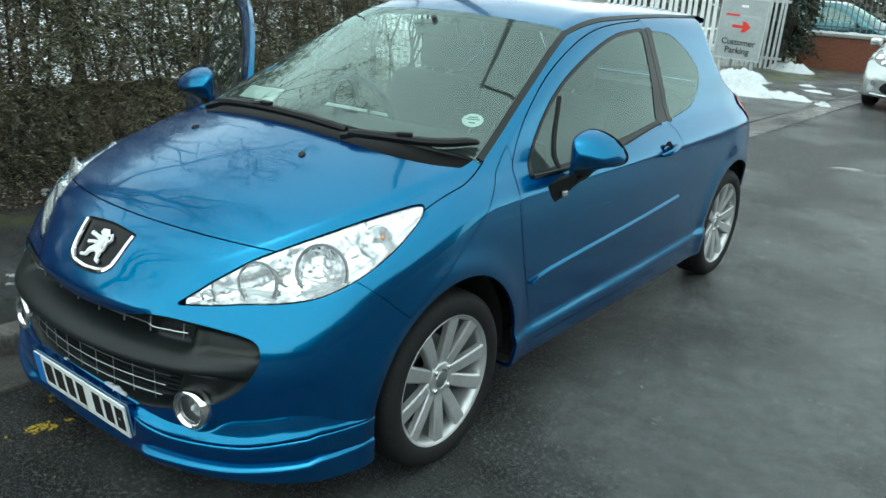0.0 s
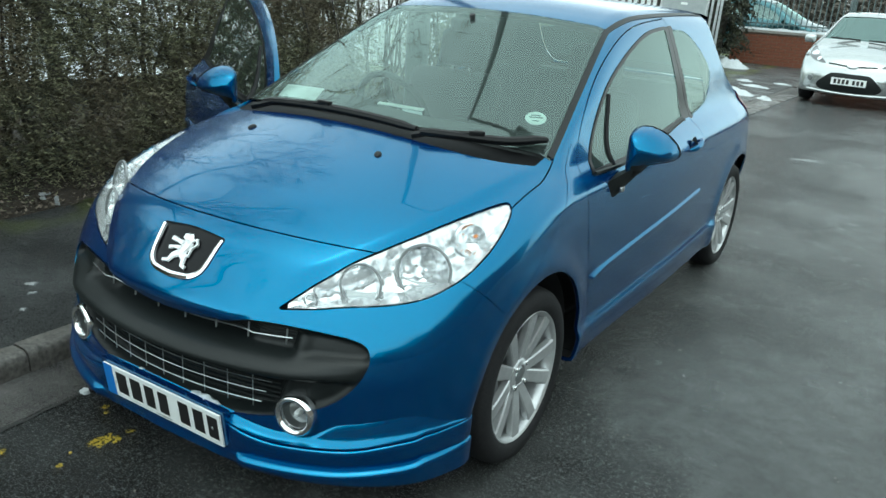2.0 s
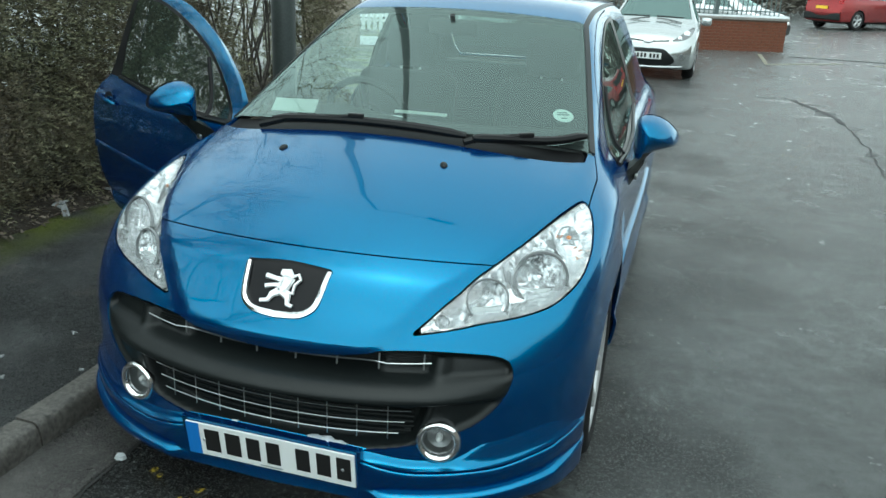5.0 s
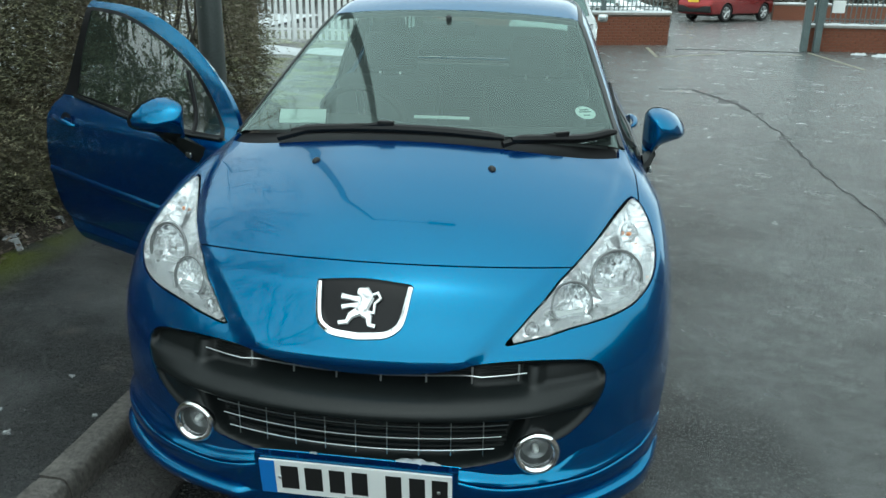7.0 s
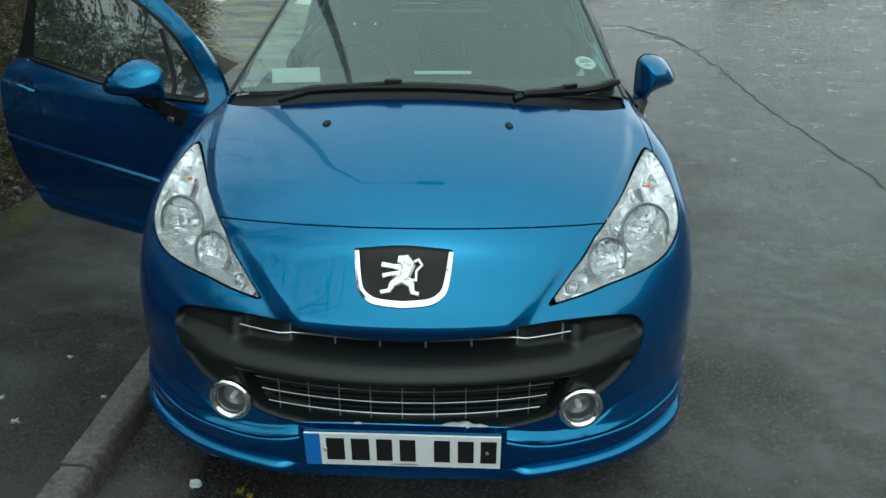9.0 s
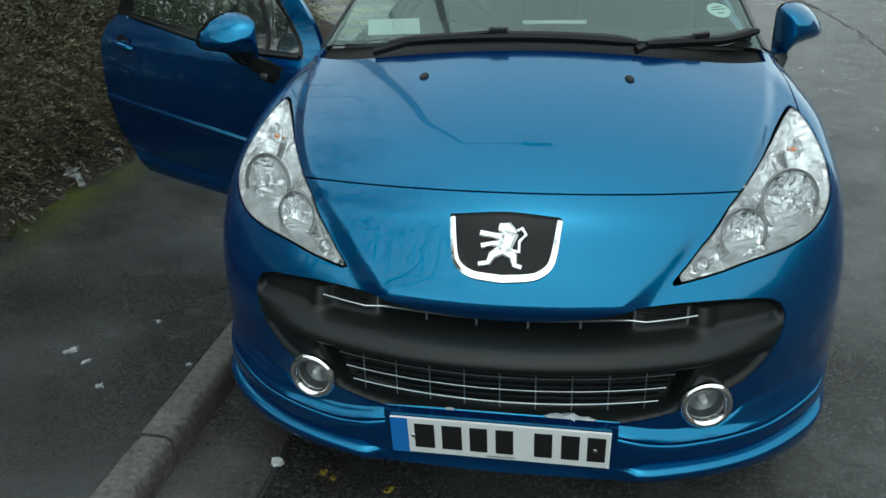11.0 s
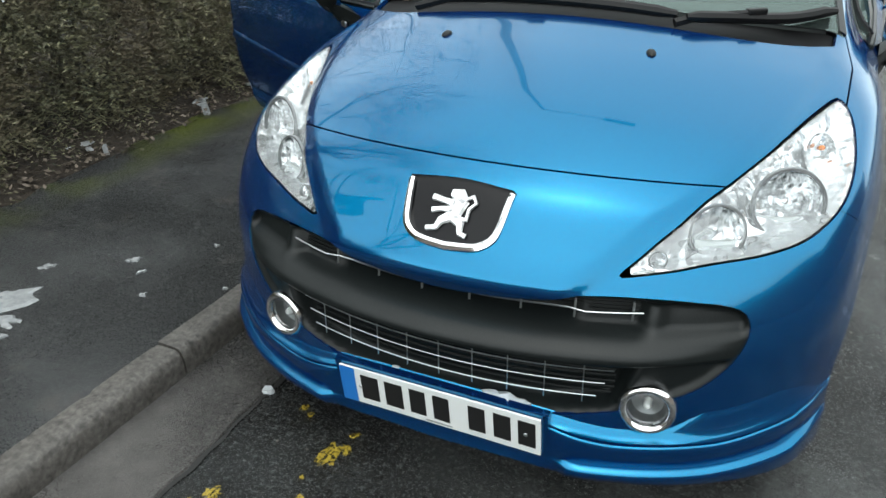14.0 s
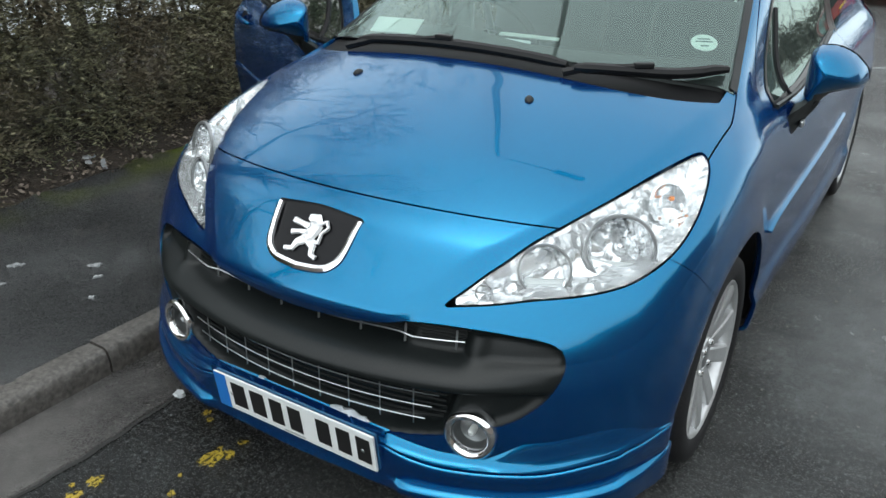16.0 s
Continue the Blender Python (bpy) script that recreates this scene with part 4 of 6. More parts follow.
# number plate, its characters as plain bars
pz, py = .272, float(nose_at(.12, .27)) + .0
pm = pose(0, py - .017, pz, 98, 0, 0)
plate = part("number_plate", slab([(-.26, -.0555), (.26, -.0555), (.26, .0555), (-.26, .0555)], .006, pm), PLATE_WHITE, front_bumper, "white number plate with black characters as bars")
part("plate_band", slab([(-.26, -.0555), (-.218, -.0555), (-.218, .0555), (-.26, .0555)], .0006, pm @ pose(0, 0, .0012)), PLATE_BLUE, plate, "blue band")
part("plate_holder", slab([(-.275, -.062), (.275, -.062), (.275, .066), (-.275, .066)], .02, pm @ pose(0, 0, -.008)), BLUE, front_bumper)
for k, x in enumerate((-.178, -.112, -.048, .014, .105, .168, .228)):
    w = .021 if k not in (0, 1) else .024
    part("character_bar", slab([(x - w, -.036), (x + w, -.036), (x + w, .041), (x - w, .041)], .0006, pm @ pose(0, 0, .0014)), INK, plate)
part("maker_bar", slab([(-.03, -.0495), (.04, -.0495), (.04, -.0465), (-.03, -.0465)], .0004, pm @ pose(0, 0, .0010)), LAMP_GREY, plate)
for x in (-.205, .225):
    part("plate_screw", lathe([(.0015, .0005), (.0025, .004), (.001, .006), (0, .0065)], 12, "z", m=pm @ pose(x, 0, 0)), SATIN, plate, smooth=True)

# ---- badge ----
bx, bz = np.meshgrid(np.arange(-.14, .1401, .006), np.arange(.66, .8051, .004), indexing="ij")
by = nose_at(bx, bz)
inset = step(0, .006, -inside(BADGE, bx, bz))
P = np.stack([bx, by + .001 + .007 * inset, bz], -1).reshape(-1, 3)
nz = bx.shape[1]
Q = [[i * nz + j, (i + 1) * nz + j, (i + 1) * nz + j + 1, i * nz + j + 1] for i in range(bx.shape[0] - 1) for j in range(nz - 1)]
P, Q, _ = cut(P, Q, inside(BADGE, P[:, 0], P[:, 2]))
badge = put_mesh("badge", P, Q, GLOSS_BLACK, blue_car, "black shield badge with a chrome rim and emblem")
rim = crv([-1, -.62, -.34, 0, .34, .62, 1], [-.122, -.106, -.066, 0, .066, .106, .122])
rim_z = crv([0, .34, .62, 1], [.678, .683, .706, .784])
pts = []
for t in np.linspace(-1, 1, 41):
    x, z = float(rim(t)), float(rim_z(abs(t)))
    pts.append(Vector((x, float(nose_at(x, z)) - .004, z)))
bm, rows = bmesh.new(), []
for i, p in enumerate(pts):
    d = (pts[min(i + 1, 40)] - pts[max(i - 1, 0)]).normalized()
    n = Vector(out_normal(tuple(p)))
    c = n.cross(d)
    w = .0105 * (.72 + .28 * math.sin(math.pi * min(i, 40 - i) / 40))
    rows.append([bm.verts.new(p + c * a * w + n * h) for a, h in ((-1, -.004), (-.8, .003), (0, .006), (.8, .003), (1, -.004))])
for a, b in zip(rows, rows[1:]):
    for i in range(4):
        bm.faces.new((a[i], a[i + 1], b[i + 1], b[i]))
bmesh.ops.recalc_face_normals(bm, faces=bm.faces)
part("badge_rim", bm, CHROME, badge, "chrome U-shaped rim", True)
# emblem as plain rounded bars that splay from a thick middle stroke
bn = Vector(out_normal((0.0, float(nose_at(0, .735)), .735)))
em = Matrix.Translation((0, float(nose_at(0, .735)), .735)) @ bn.to_track_quat("Z", "Y").to_matrix().to_4x4()


def stroke(pts, w):
    """A flat-topped bar of changing width along points in the badge's plane."""
    bm, rows = bmesh.new(), []
    for i, (x, y) in enumerate(pts):
        a, b = Vector(pts[max(i - 1, 0)]), Vector(pts[min(i + 1, len(pts) - 1)])
        d = (b - a).normalized()
        c = Vector((-d.y, d.x)) * w[i]
        rows.append([bm.verts.new(em @ Vector((x + c.x * k, y + c.y * k, h))) for k, h in ((-1, -.002), (-.7, .004), (.7, .004), (1, -.002))])
    for a, b in zip(rows, rows[1:]):
        for i in range(3):
            bm.faces.new((a[i], a[i + 1], b[i + 1], b[i]))
    bm.faces.new(rows[0]), bm.faces.new(rows[-1][::-1])
    bmesh.ops.recalc_face_normals(bm, faces=bm.faces)
    return bm


for pts, w in (([(-.014, .046), (.004, .043), (.022, .028)], [.009, .017, .011]), ([(.012, .036), (.004, .012), (-.002, -.010)], [.020, .019, .016]),
               ([(.0, .022), (-.028, .026), (-.056, .030)], [.010, .007, .008]), ([(-.002, .008), (-.030, .006), (-.052, .0)], [.009, .006, .007]),
               ([(-.004, -.006), (-.026, -.020), (-.034, -.038), (-.056, -.042)], [.014, .010, .007, .006]), ([(.004, -.008), (.022, -.022), (.026, -.042), (.042, -.046)], [.014, .010, .007, .006]),
               ([(.010, -.008), (.034, -.010), (.034, .014), (.048, .030), (.038, .044), (.028, .038)], [.006, .005, .004, .004, .005, .004])):
    part("emblem_bar", stroke(pts, w), EMBLEM, badge, smooth=True)

# ---- headlamps ----
def on_lamp(a, z, sink=0.0):
    """Point of the lamp's surface where x + y = a at height z, for the car's left side."""
    lo, hi = -.2, 1.4
    for _ in range(40):
        m = (lo + hi) / 2
        lo, hi = (m, hi) if body(np.array([a - m, m, z])) > 0 else (lo, m)
    p = np.array([a - lo, lo, z])
    return Vector(p - sink * out_normal(p))


for s in (1, -1):
    flip = Matrix.Diagonal((s, 1, 1, 1))
    Fs = [f for f in shell["lamp"] if s * sum(V[i][0] for i in f) > 0]
    d = inside(LAMP_RING, X(V) + V[:, 1], V[:, 2])
    lamp = put_mesh("headlamp", V + (.012 * step(0, .06, -d))[:, None] * N, Fs, HEADLAMP_GLASS, blue_car, "clear headlamp with chrome reflectors")
    lamp.visible_shadow = False
    well = .004 + .055 * step(0, .05, -d)
    put_mesh("housing", V - well[:, None] * N, Fs, LAMP_SHELL, lamp, "bright silvery lamp housing")
    Vr, _, rimf = cut(V, Fs, d + .0028)
    put_mesh("seal", Vr - .0015 * out_normal(Vr), rimf, BLACK, lamp)
    for a, z, r, deep in ((1.075, .775, .074, .075), (.819, .738, .056, .06), (.627, .688, .018, .02)):
        c = on_lamp(a, z, .012 if r < .03 else .020)
        ahead = Vector((.42, -1, .25)).normalized()
        m = flip @ Matrix.Translation(c) @ ahead.to_track_quat("X", "Z").to_matrix().to_4x4()
        prof = [(.004, r), (.0, r * .985)] + [(-deep * (1 - (q / 8) ** 2), r * (.12 + .865 * q / 8)) for q in range(8, -1, -1)]
        part("reflector", lathe(prof, 36, m=m), BOWL, lamp, "chrome reflector bowl", True, 60)
        part("reflector_rim", lathe([(.0, r * 1.10), (.007, r * 1.07), (.007, r * 1.0), (-.004, r * .97)], 36, m=m), LAMP_GREY, lamp, smooth=True)
        part("bulb", lathe([(-deep, r * .16), (-deep * .45, r * .17), (-deep * .3, r * .10), (-deep * .28, .0005)], 16, m=m), CHROME, lamp, smooth=True)
        if r > .03:   # grey half-moon under the bowl, and fins beside it
            bm, rows = bmesh.new(), []
            for q in np.linspace(-1.35, 1.35, 22):
                o = (math.sin(q) * r * 1.16, -math.cos(q) * r * 1.16)
                i = (math.sin(q) * r * .96, -math.cos(q) * r * (.96 - .42 * math.cos(q)) + .10 * r)
                rows.append([bm.verts.new(m @ Vector((d, *e))) for d, e in ((-.026, o), (-.008, o), (-.010, ((o[0] + i[0]) / 2, (o[1] + i[1]) / 2)), (-.016, i), (-.036, i))])
            for p, q in zip(rows, rows[1:]):
                for k in range(4):
                    bm.faces.new((p[k], p[k + 1], q[k + 1], q[k]))
            bmesh.ops.recalc_face_normals(bm, faces=bm.faces)
            part("bezel", bm, BEZEL, lamp, "plain grey half-moon bezel", True, 40)
            for k in range(4):
                w = r * (1.16 + .11 * k)
                part("fin", tube([m @ Vector((-.034 + .004 * k, -w * .96, r * .62)), m @ Vector((-.026 + .003 * k, -w * 1.04, 0)), m @ Vector((-.030, -w, -r * .75))], r * .05, 5), CHROME, lamp, smooth=True)
    c = on_lamp(1.30, .838, .022)
    m = flip @ Matrix.Translation(c) @ Vector((.75, -.6, .35)).normalized().to_track_quat("X", "Z").to_matrix().to_4x4()
    part("indicator", lathe([(.000, .052), (.002, .048), (-.006, .040), (-.016, .022), (-.019, .0005)], 28, m=m), LAMP_SHELL, lamp, smooth=True)
    c = on_lamp(1.325, .846, .024)
    m = flip @ Matrix.Translation(c) @ Vector((.75, -.6, .35)).normalized().to_track_quat("X", "Z").to_matrix().to_4x4()
    part("amber_bulb", lathe([(-.02, .004), (.0, .006), (.005, .004), (.006, .0005)], 16, m=m), AMBER, lamp, smooth=True)

# ---- washer jets and wipers ----
for s in (1, -1):
    x, y = s * .281, .692
    o = Vector((x, y, float(top_at(x, y))))
    q = Vector(out_normal(tuple(o))).to_track_quat("Z", "Y").to_matrix().to_4x4()
    part("washer_jet", lathe([(-.004, .0125), (.003, .012), (.007, .009), (.009, .005), (.0095, .0004)], 16, "z", m=Matrix.Translation(o) @ q @ Matrix.Diagonal((1, 1.35, 1, 1))), BLACK, blue_car, smooth=True)


def over(x, y, h):
    p = np.array((x, y, float(top_at(x, y))))
    return Vector(p + h * out_normal(p))


for (xa, ya), (xb, yb), (px, pw) in (((-.42, .897), (.30, .876), (-.47, .890)), ((.325, .862), (.665, 1.128), (.30, .850))):
    wiper = part("wiper", tube([over(xa + (xb - xa) * t, ya + (yb - ya) * t - .020 * math.sin(math.pi * t), .030 - .004 * t) for t in np.linspace(0, 1, 14)], [.008] + [.0155] * 12 + [.010], 8), WIPER, blue_car, "black flat-blade wiper", True)
    part("blade", tube([over(xa + (xb - xa) * t, ya + .012 + (yb - ya) * t - .020 * math.sin(math.pi * t), .016) for t in np.linspace(0, 1, 14)], .006, 5), RUBBER, wiper, smooth=True)
    mid = .46
    part("arm", tube([over(px, pw, .012), over(px + .3 * (xa + (xb - xa) * mid - px), pw + .3 * (ya + (yb - ya) * mid - pw) - .004, .028), over(xa + (xb - xa) * mid, ya + (yb - ya) * mid - .024, .044)], [.013, .011, .008], 6), WIPER, wiper, smooth=True)
    part("arm_joint", box((.055, .022, .016), over(xa + (xb - xa) * mid, ya + (yb - ya) * mid - .020, .046), (0, 0, math.degrees(math.atan2(yb - ya, xb - xa))), .004), WIPER, wiper)

# ---- doors ----
MIRROR = ring([(.987 - 1.16 * (.99 - x), .962 + 1.14 * (z - .962)) for x, z in [(.846, .890), (.844, 1.0), (.850, 1.033), (.875, 1.047), (.915, 1.042), (.955, 1.019), (.984, .985), (.990, .957), (.972, .938), (.938, .928), (.905, .915), (.880, .885), (.860, .872)]])
OPEN = Matrix.Translation((-.86, 1.26, 0)) @ Matrix.Rotation(radians(61), 4, "Z") @ Matrix.Translation((.82, -1.30, 0))
for s in (1, -1):
    turn = OPEN if s < 0 else None
    T = OPEN if s < 0 else Matrix.Identity(4)
    door = panel("door", "door", BLUE, blue_car, "closed blue door" if s > 0 else "blue door standing wide open", fold=.026, half=s, turn=turn)
    panel("frame_trim", "frame_trim", GLOSS_BLACK, door, "black window frame trim", fold=.004, half=s, turn=turn)
    g = panel("door_window", "side_glass", PANE if s > 0 else DARK_PANE, door, half=s, fold=0, turn=turn)
    g.visible_shadow = False
    Fs = [f for f in shell["door"] if s * sum(V[i][0] for i in f) > 0]
    Pn = V - .025 * N
    Pn = np.c_[Pn, np.ones(len(Pn))] @ np.array(T).T[:, :3]
    put_mesh("door_lining", Pn, [f[::-1] for f in Fs], TRIM, door, "dark grey inner lining")
    # window surround in black rubber
    Vr, _, rimf = cut(V, [f for f in shell["side_glass"] if s * sum(V[i][0] for i in f) > 0], inside(GLASS_RING, V[:, 1], V[:, 2]) + .014)
    Pr = Vr + .003 * out_normal(Vr)
    put_mesh("window_seal", np.c_[Pr, np.ones(len(Pr))] @ np.array(T).T[:, :3], rimf, GLOSS_BLACK, door)

    def on_side(y, z, h=0.0):
        p = np.array((float(side_at(y, z)), y, z))
        p = p + h * out_normal(p)
        return T @ Vector((s * p[0], p[1], p[2]))

    part("window_bar", tube([on_side(1.655 - .155 * t, 1.14 - .234 * t, .0) for t in np.linspace(0, 1, 8)], .011, 6), GLOSS_BLACK, door, smooth=True)
    part("waist_seal", tube([on_side(1.32 + 1.13 * t, float(crv([0, .2, .45, 1], [.905, .900, .910, .962])(t)), .003) for t in np.linspace(0, 1, 24)], .009, 6), BLACK, door, smooth=True)
    # rubbing strip
    bm, rows = bmesh.new(), []
    for t in np.linspace(0, 1, 30):
        y, z = 1.285 + 1.285 * t, .530 + .078 * t
        w = .021 * min(1, .25 + 9 * t)
        rows.append([bm.verts.new(on_side(y, z + a * w, h)) for a, h in ((-1, -.003), (-.85, .009), (-.2, .013), (.55, .011), (1, -.003))])
    for a, b in zip(rows, rows[1:]):
        for i in range(4):
            bm.faces.new((a[i], a[i + 1], b[i + 1], b[i]))
    bm.faces.new(rows[0]), bm.faces.new(rows[-1])
    bmesh.ops.recalc_face_normals(bm, faces=bm.faces)
    part("rubbing_strip", bm, BLUE, door, "body-coloured rubbing strip", True)
    # handle over its cup
    handle = part("door_handle", tube([on_side(2.33 + .19 * t, .845 + .022 * t, .004 + .026 * math.sin(math.pi * t) ** .6) for t in np.linspace(0, 1, 12)], [.006, .010, .013, .014, .014, .014, .014, .014, .014, .013, .011, .007], 8), BLUE, door, "body-coloured pull handle", True)
    c, n = on_side(2.41, .862, .0), (T.to_3x3() @ Vector((s, 0, .1))).normalized()
    m = Matrix.Translation(c) @ n.to_track_quat("X", "Z").to_matrix().to_4x4() @ Matrix.Diagonal((1, 1.15, .85, 1))
    part("handle_cup", lathe([(.003, .043), (.002, .038), (-.004, .026), (-.007, .0005)], 28, m=m), DARK, handle, smooth=True)

    # door mirror: domed shell, its lower edge black, on a black foot
    mx, mz = np.meshgrid(np.arange(.80, 1.0, .006), np.arange(.83, 1.08, .006), indexing="ij")
    dome = np.clip(-inside(MIRROR, mx, mz) / .075, 0, 1)
    my = 1.585 + .42 * (mx - .85) - .145 * np.sqrt(np.clip(1 - (1 - dome) ** 2, 0, 1))
    P = np.stack([mx, my, mz], -1).reshape(-1, 3)
    nz = mx.shape[1]
    Q = [[i * nz + j, (i + 1) * nz + j, (i + 1) * nz + j + 1, i * nz + j + 1] for i in range(mx.shape[0] - 1) for j in range(nz - 1)]
    P, Q, _ = cut(P, Q, inside(MIRROR, P[:, 0], P[:, 2]) + .0004)
    lid = P[:, 2] - .928 - .22 * (P[:, 0] - .90) - .25 * np.maximum(.875 - P[:, 0], 0)
    P, under, capf = cut(P, Q, np.where(P[:, 0] < .858, np.maximum(lid, P[:, 2] - .895), lid))
    place = lambda R: np.c_[R * (s, 1, 1), np.ones(len(R))] @ np.array(T).T[:, :3]  # noqa: E731
    order = (lambda fs: [f[::-1] for f in fs]) if s < 0 else (lambda fs: fs)
    put_mesh("door_mirror", place(P), order(capf), BLUE, door, "body-coloured mirror housing on a black foot")
    put_mesh("mirror_underside", place(P), order(under), BLACK, door, "black lower edge of the mirror")
    back = np.array([(x, 1.587 + .42 * (x - .85), z) for x, z in MIRROR])
    put_mesh("mirror_back", place(back), [list(range(len(back)))], BLACK, door, smooth=False)
    bm, rows = bmesh.new(), []
    for (x, y, z), w, hgt in (((.800, 1.44, .845), .085, .05), ((.818, 1.455, .862), .06, .042), ((.838, 1.50, .885), .040, .030), ((.858, 1.535, .912), .036, .026)):
        rows.append([bm.verts.new(T @ Vector((s * (x + .012 * q), y + w * a, z + hgt * b))) for a, b, q in ((-1, -.9, 0), (-.6, .5, 1), (.3, .9, 1), (1, .5, 0), (.5, -1, 1), (-.4, -1.2, 1))])
    for a, b in zip(rows, rows[1:]):
        for i in range(6):
            bm.faces.new((a[i], a[(i + 1) % 6], b[(i + 1) % 6], b[i]))
    bmesh.ops.recalc_face_normals(bm, faces=bm.faces)
    part("mirror_foot", bm, BLACK, door, smooth=True, sharp=50)
    part("side_repeater", box((.012, .034, .022), T @ Vector((s * .845, 1.455, .835)), (0, 0, 60 if s < 0 else 0), .005), SATIN, door)

# ---- wheels ----
def alloy_wheel(side, y):
    """A tyre on a ten-spoke alloy rim, its face towards side."""
    m = Matrix.Translation((side * .735, y, HUB_Z)) @ Matrix.Diagonal((side, 1, 1, 1))
    tyre = part("wheel", lathe([(.045, .220), (.083, .224), (.093, .234), (.098, .250), (.098, .268), (.092, .288), (.078, .299), (.06, .303), (.0, .305), (-.06, .303), (-.08, .296), (-.1, .262), (-.09, .22)], 64, m=m), RUBBER, blue_car, "low-profile tyre on a silver ten-spoke alloy rim", True, 60)
    for k in (.020, .048, -.02):
        part("tread_groove", lathe([(k - .003, .3045), (k, .3056), (k + .003, .3045)], 48, m=m), DARK, tyre)
    m = m @ Matrix.Diagonal((1, 1.04, 1.04, 1))
    part("rim", lathe([(-.08, .205), (-.03, .196), (.05, .200), (.078, .204), (.086, .210), (.090, .218), (.086, .221), (.080, .218)], 64, m=m), ALLOY, tyre, "silver alloy rim", True, 50)
    part("brake_disc", lathe([(-.02, .05), (-.02, .130), (-.032, .130), (-.032, .05)], 40, m=m), LAMP_GREY, tyre, smooth=True)
    part("drum", lathe([(-.05, .001), (-.05, .203), (.02, .203)], 40, m=m), DARK, tyre, smooth=True)
    part("hub", lathe([(.02, .062), (.058, .060), (.066, .052), (.068, .034), (.064, .031)], 40, m=m), ALLOY, tyre, smooth=True)
    part("centre_cap", lathe([(.063, .031), (.069, .028), (.071, .015), (.0715, .0004)], 28, m=m), SATIN, tyre, smooth=True)
    for k in range(10):
        a = 2 * math.pi * (k + (.05 if k % 2 else -.05)) / 10 + .2
        bm, rows = bmesh.new(), []
        for r, w, d in ((.045, .0190, .060), (.08, .0215, .068), (.12, .0228, .075), (.165, .0242, .081), (.208, .0262, .085)):
            rows.append([(r, u * w, d + v) for u, v in ((-1, -.024), (-1, -.004), (-.78, 0), (.78, 0), (1, -.004), (1, -.024))])
        vs = [[bm.verts.new(m @ Vector((d, r * math.cos(a) - u * math.sin(a), r * math.sin(a) + u * math.cos(a)))) for r, u, d in rw] for rw in rows]
        for p, q in zip(vs, vs[1:]):
            for i in range(5):
                bm.faces.new((p[i], p[i + 1], q[i + 1], q[i]))
        bmesh.ops.recalc_face_normals(bm, faces=bm.faces)
        part("spoke", bm, ALLOY, tyre, smooth=True, sharp=30)
    for k in range(4):
        a = math.pi / 4 + math.pi / 2 * k
        part("wheel_nut", lathe([(.060, .0095), (.072, .009), (.075, .006), (.0755, .0004)], 10, m=m @ Matrix.Translation((0, .046 * math.cos(a), .046 * math.sin(a)))), CHROME, tyre, smooth=True)


for s in (1, -1):
    for y in HUBS:
        alloy_wheel(s, y)
        m = Matrix.Translation((s * .52, y + .012, HUB_Z)) @ Matrix.Diagonal((s, 1, 1, 1))
        bm = lathe([(-.02, .02), (-.02, .374), (.262, .374)], 48, m=m)
        bmesh.ops.bisect_plane(bm, geom=bm.verts[:] + bm.edges[:] + bm.faces[:], plane_co=(0, 0, .28), plane_no=(0, 0, -1), clear_outer=True)
        part("arch_liner", bm, DARK, blue_car, smooth=True)
part("floor_pan", box((1.30, 3.5, .05), (0, 2.0, .225), bevel=.01), DARK, blue_car)

# ---- cabin ----
dash = bmesh.new()
rows = []
for x in np.linspace(-.66, .66, 15):
    hump = .03 * math.exp(-((x + .36) / .16) ** 2)
    y0 = .975 + .3 * x * x
    rows.append([dash.verts.new((x, y0 + a, z)) for a, z in ((0, .95), (.10, .965), (.30, .975 + hump * .5), (.42, .985 + hump), (.50, .955), (.52, .80), (.45, .55))])
for a, b in zip(rows, rows[1:]):
    for i in range(6):
        dash.faces.new((a[i], a[i + 1], b[i + 1], b[i]))
bmesh.ops.recalc_face_normals(dash, faces=dash.faces)
part("dashboard", dash, TRIM, blue_car, "dark grey dashboard", True)
wheel_m = Matrix.Translation((-.36, 1.66, .93)) @ pose(0, 0, 0, -65, 0, 0)
bm = tube([wheel_m @ Vector((.185 * math.cos(a), .185 * math.sin(a), 0)) for a in np.linspace(0, 2 * math.pi, 33)], .016, 8, cap=False)
steering = part("steering_wheel", bm, TRIM, blue_car, "dark steering wheel", True)
part("boss", lathe([(-.02, .06), (.02, .055), (.03, .03), (.032, .001)], 20, "z", m=wheel_m), TRIM, steering, smooth=True)
for a in (0, math.pi, -math.pi / 2):
    part("wheel_spoke", tube([wheel_m @ Vector((0, 0, 0)), wheel_m @ Vector((.18 * math.cos(a), .18 * math.sin(a), 0))], .015, 6), SATIN, steering, smooth=True)
part("column", tube([wheel_m @ Vector((0, 0, 0)), (-.36, 1.40, .80)], .035, 8), TRIM, steering, smooth=True)
for x in (-.36, .36):
    seat = part("car_seat", box((.50, .17, .62), (x, 2.12, .78), (-16, 0, 0), .07, seg=4), SEAT, blue_car, "dark cloth front seat", True, 60)
    part("head_restraint", box((.27, .10, .19), (x, 2.26, 1.18), (-12, 0, 0), .045, seg=4), SEAT, seat, smooth=True, sharp=60)
    part("cushion", box((.50, .50, .16), (x, 1.86, .48), (6, 0, 0), .06, seg=4), SEAT, seat, smooth=True, sharp=60)
    for q in (-.05, .05):
        part("restraint_post", tube([(x + q, 2.22, 1.03), (x + q, 2.25, 1.12)], .006, 6), SATIN, seat, smooth=True)
part("rear_seat", box((1.2, .2, .62), (0, 2.98, .74), (-18, 0, 0), .06, seg=3), SEAT, blue_car, "dark cloth rear bench", True, 60)
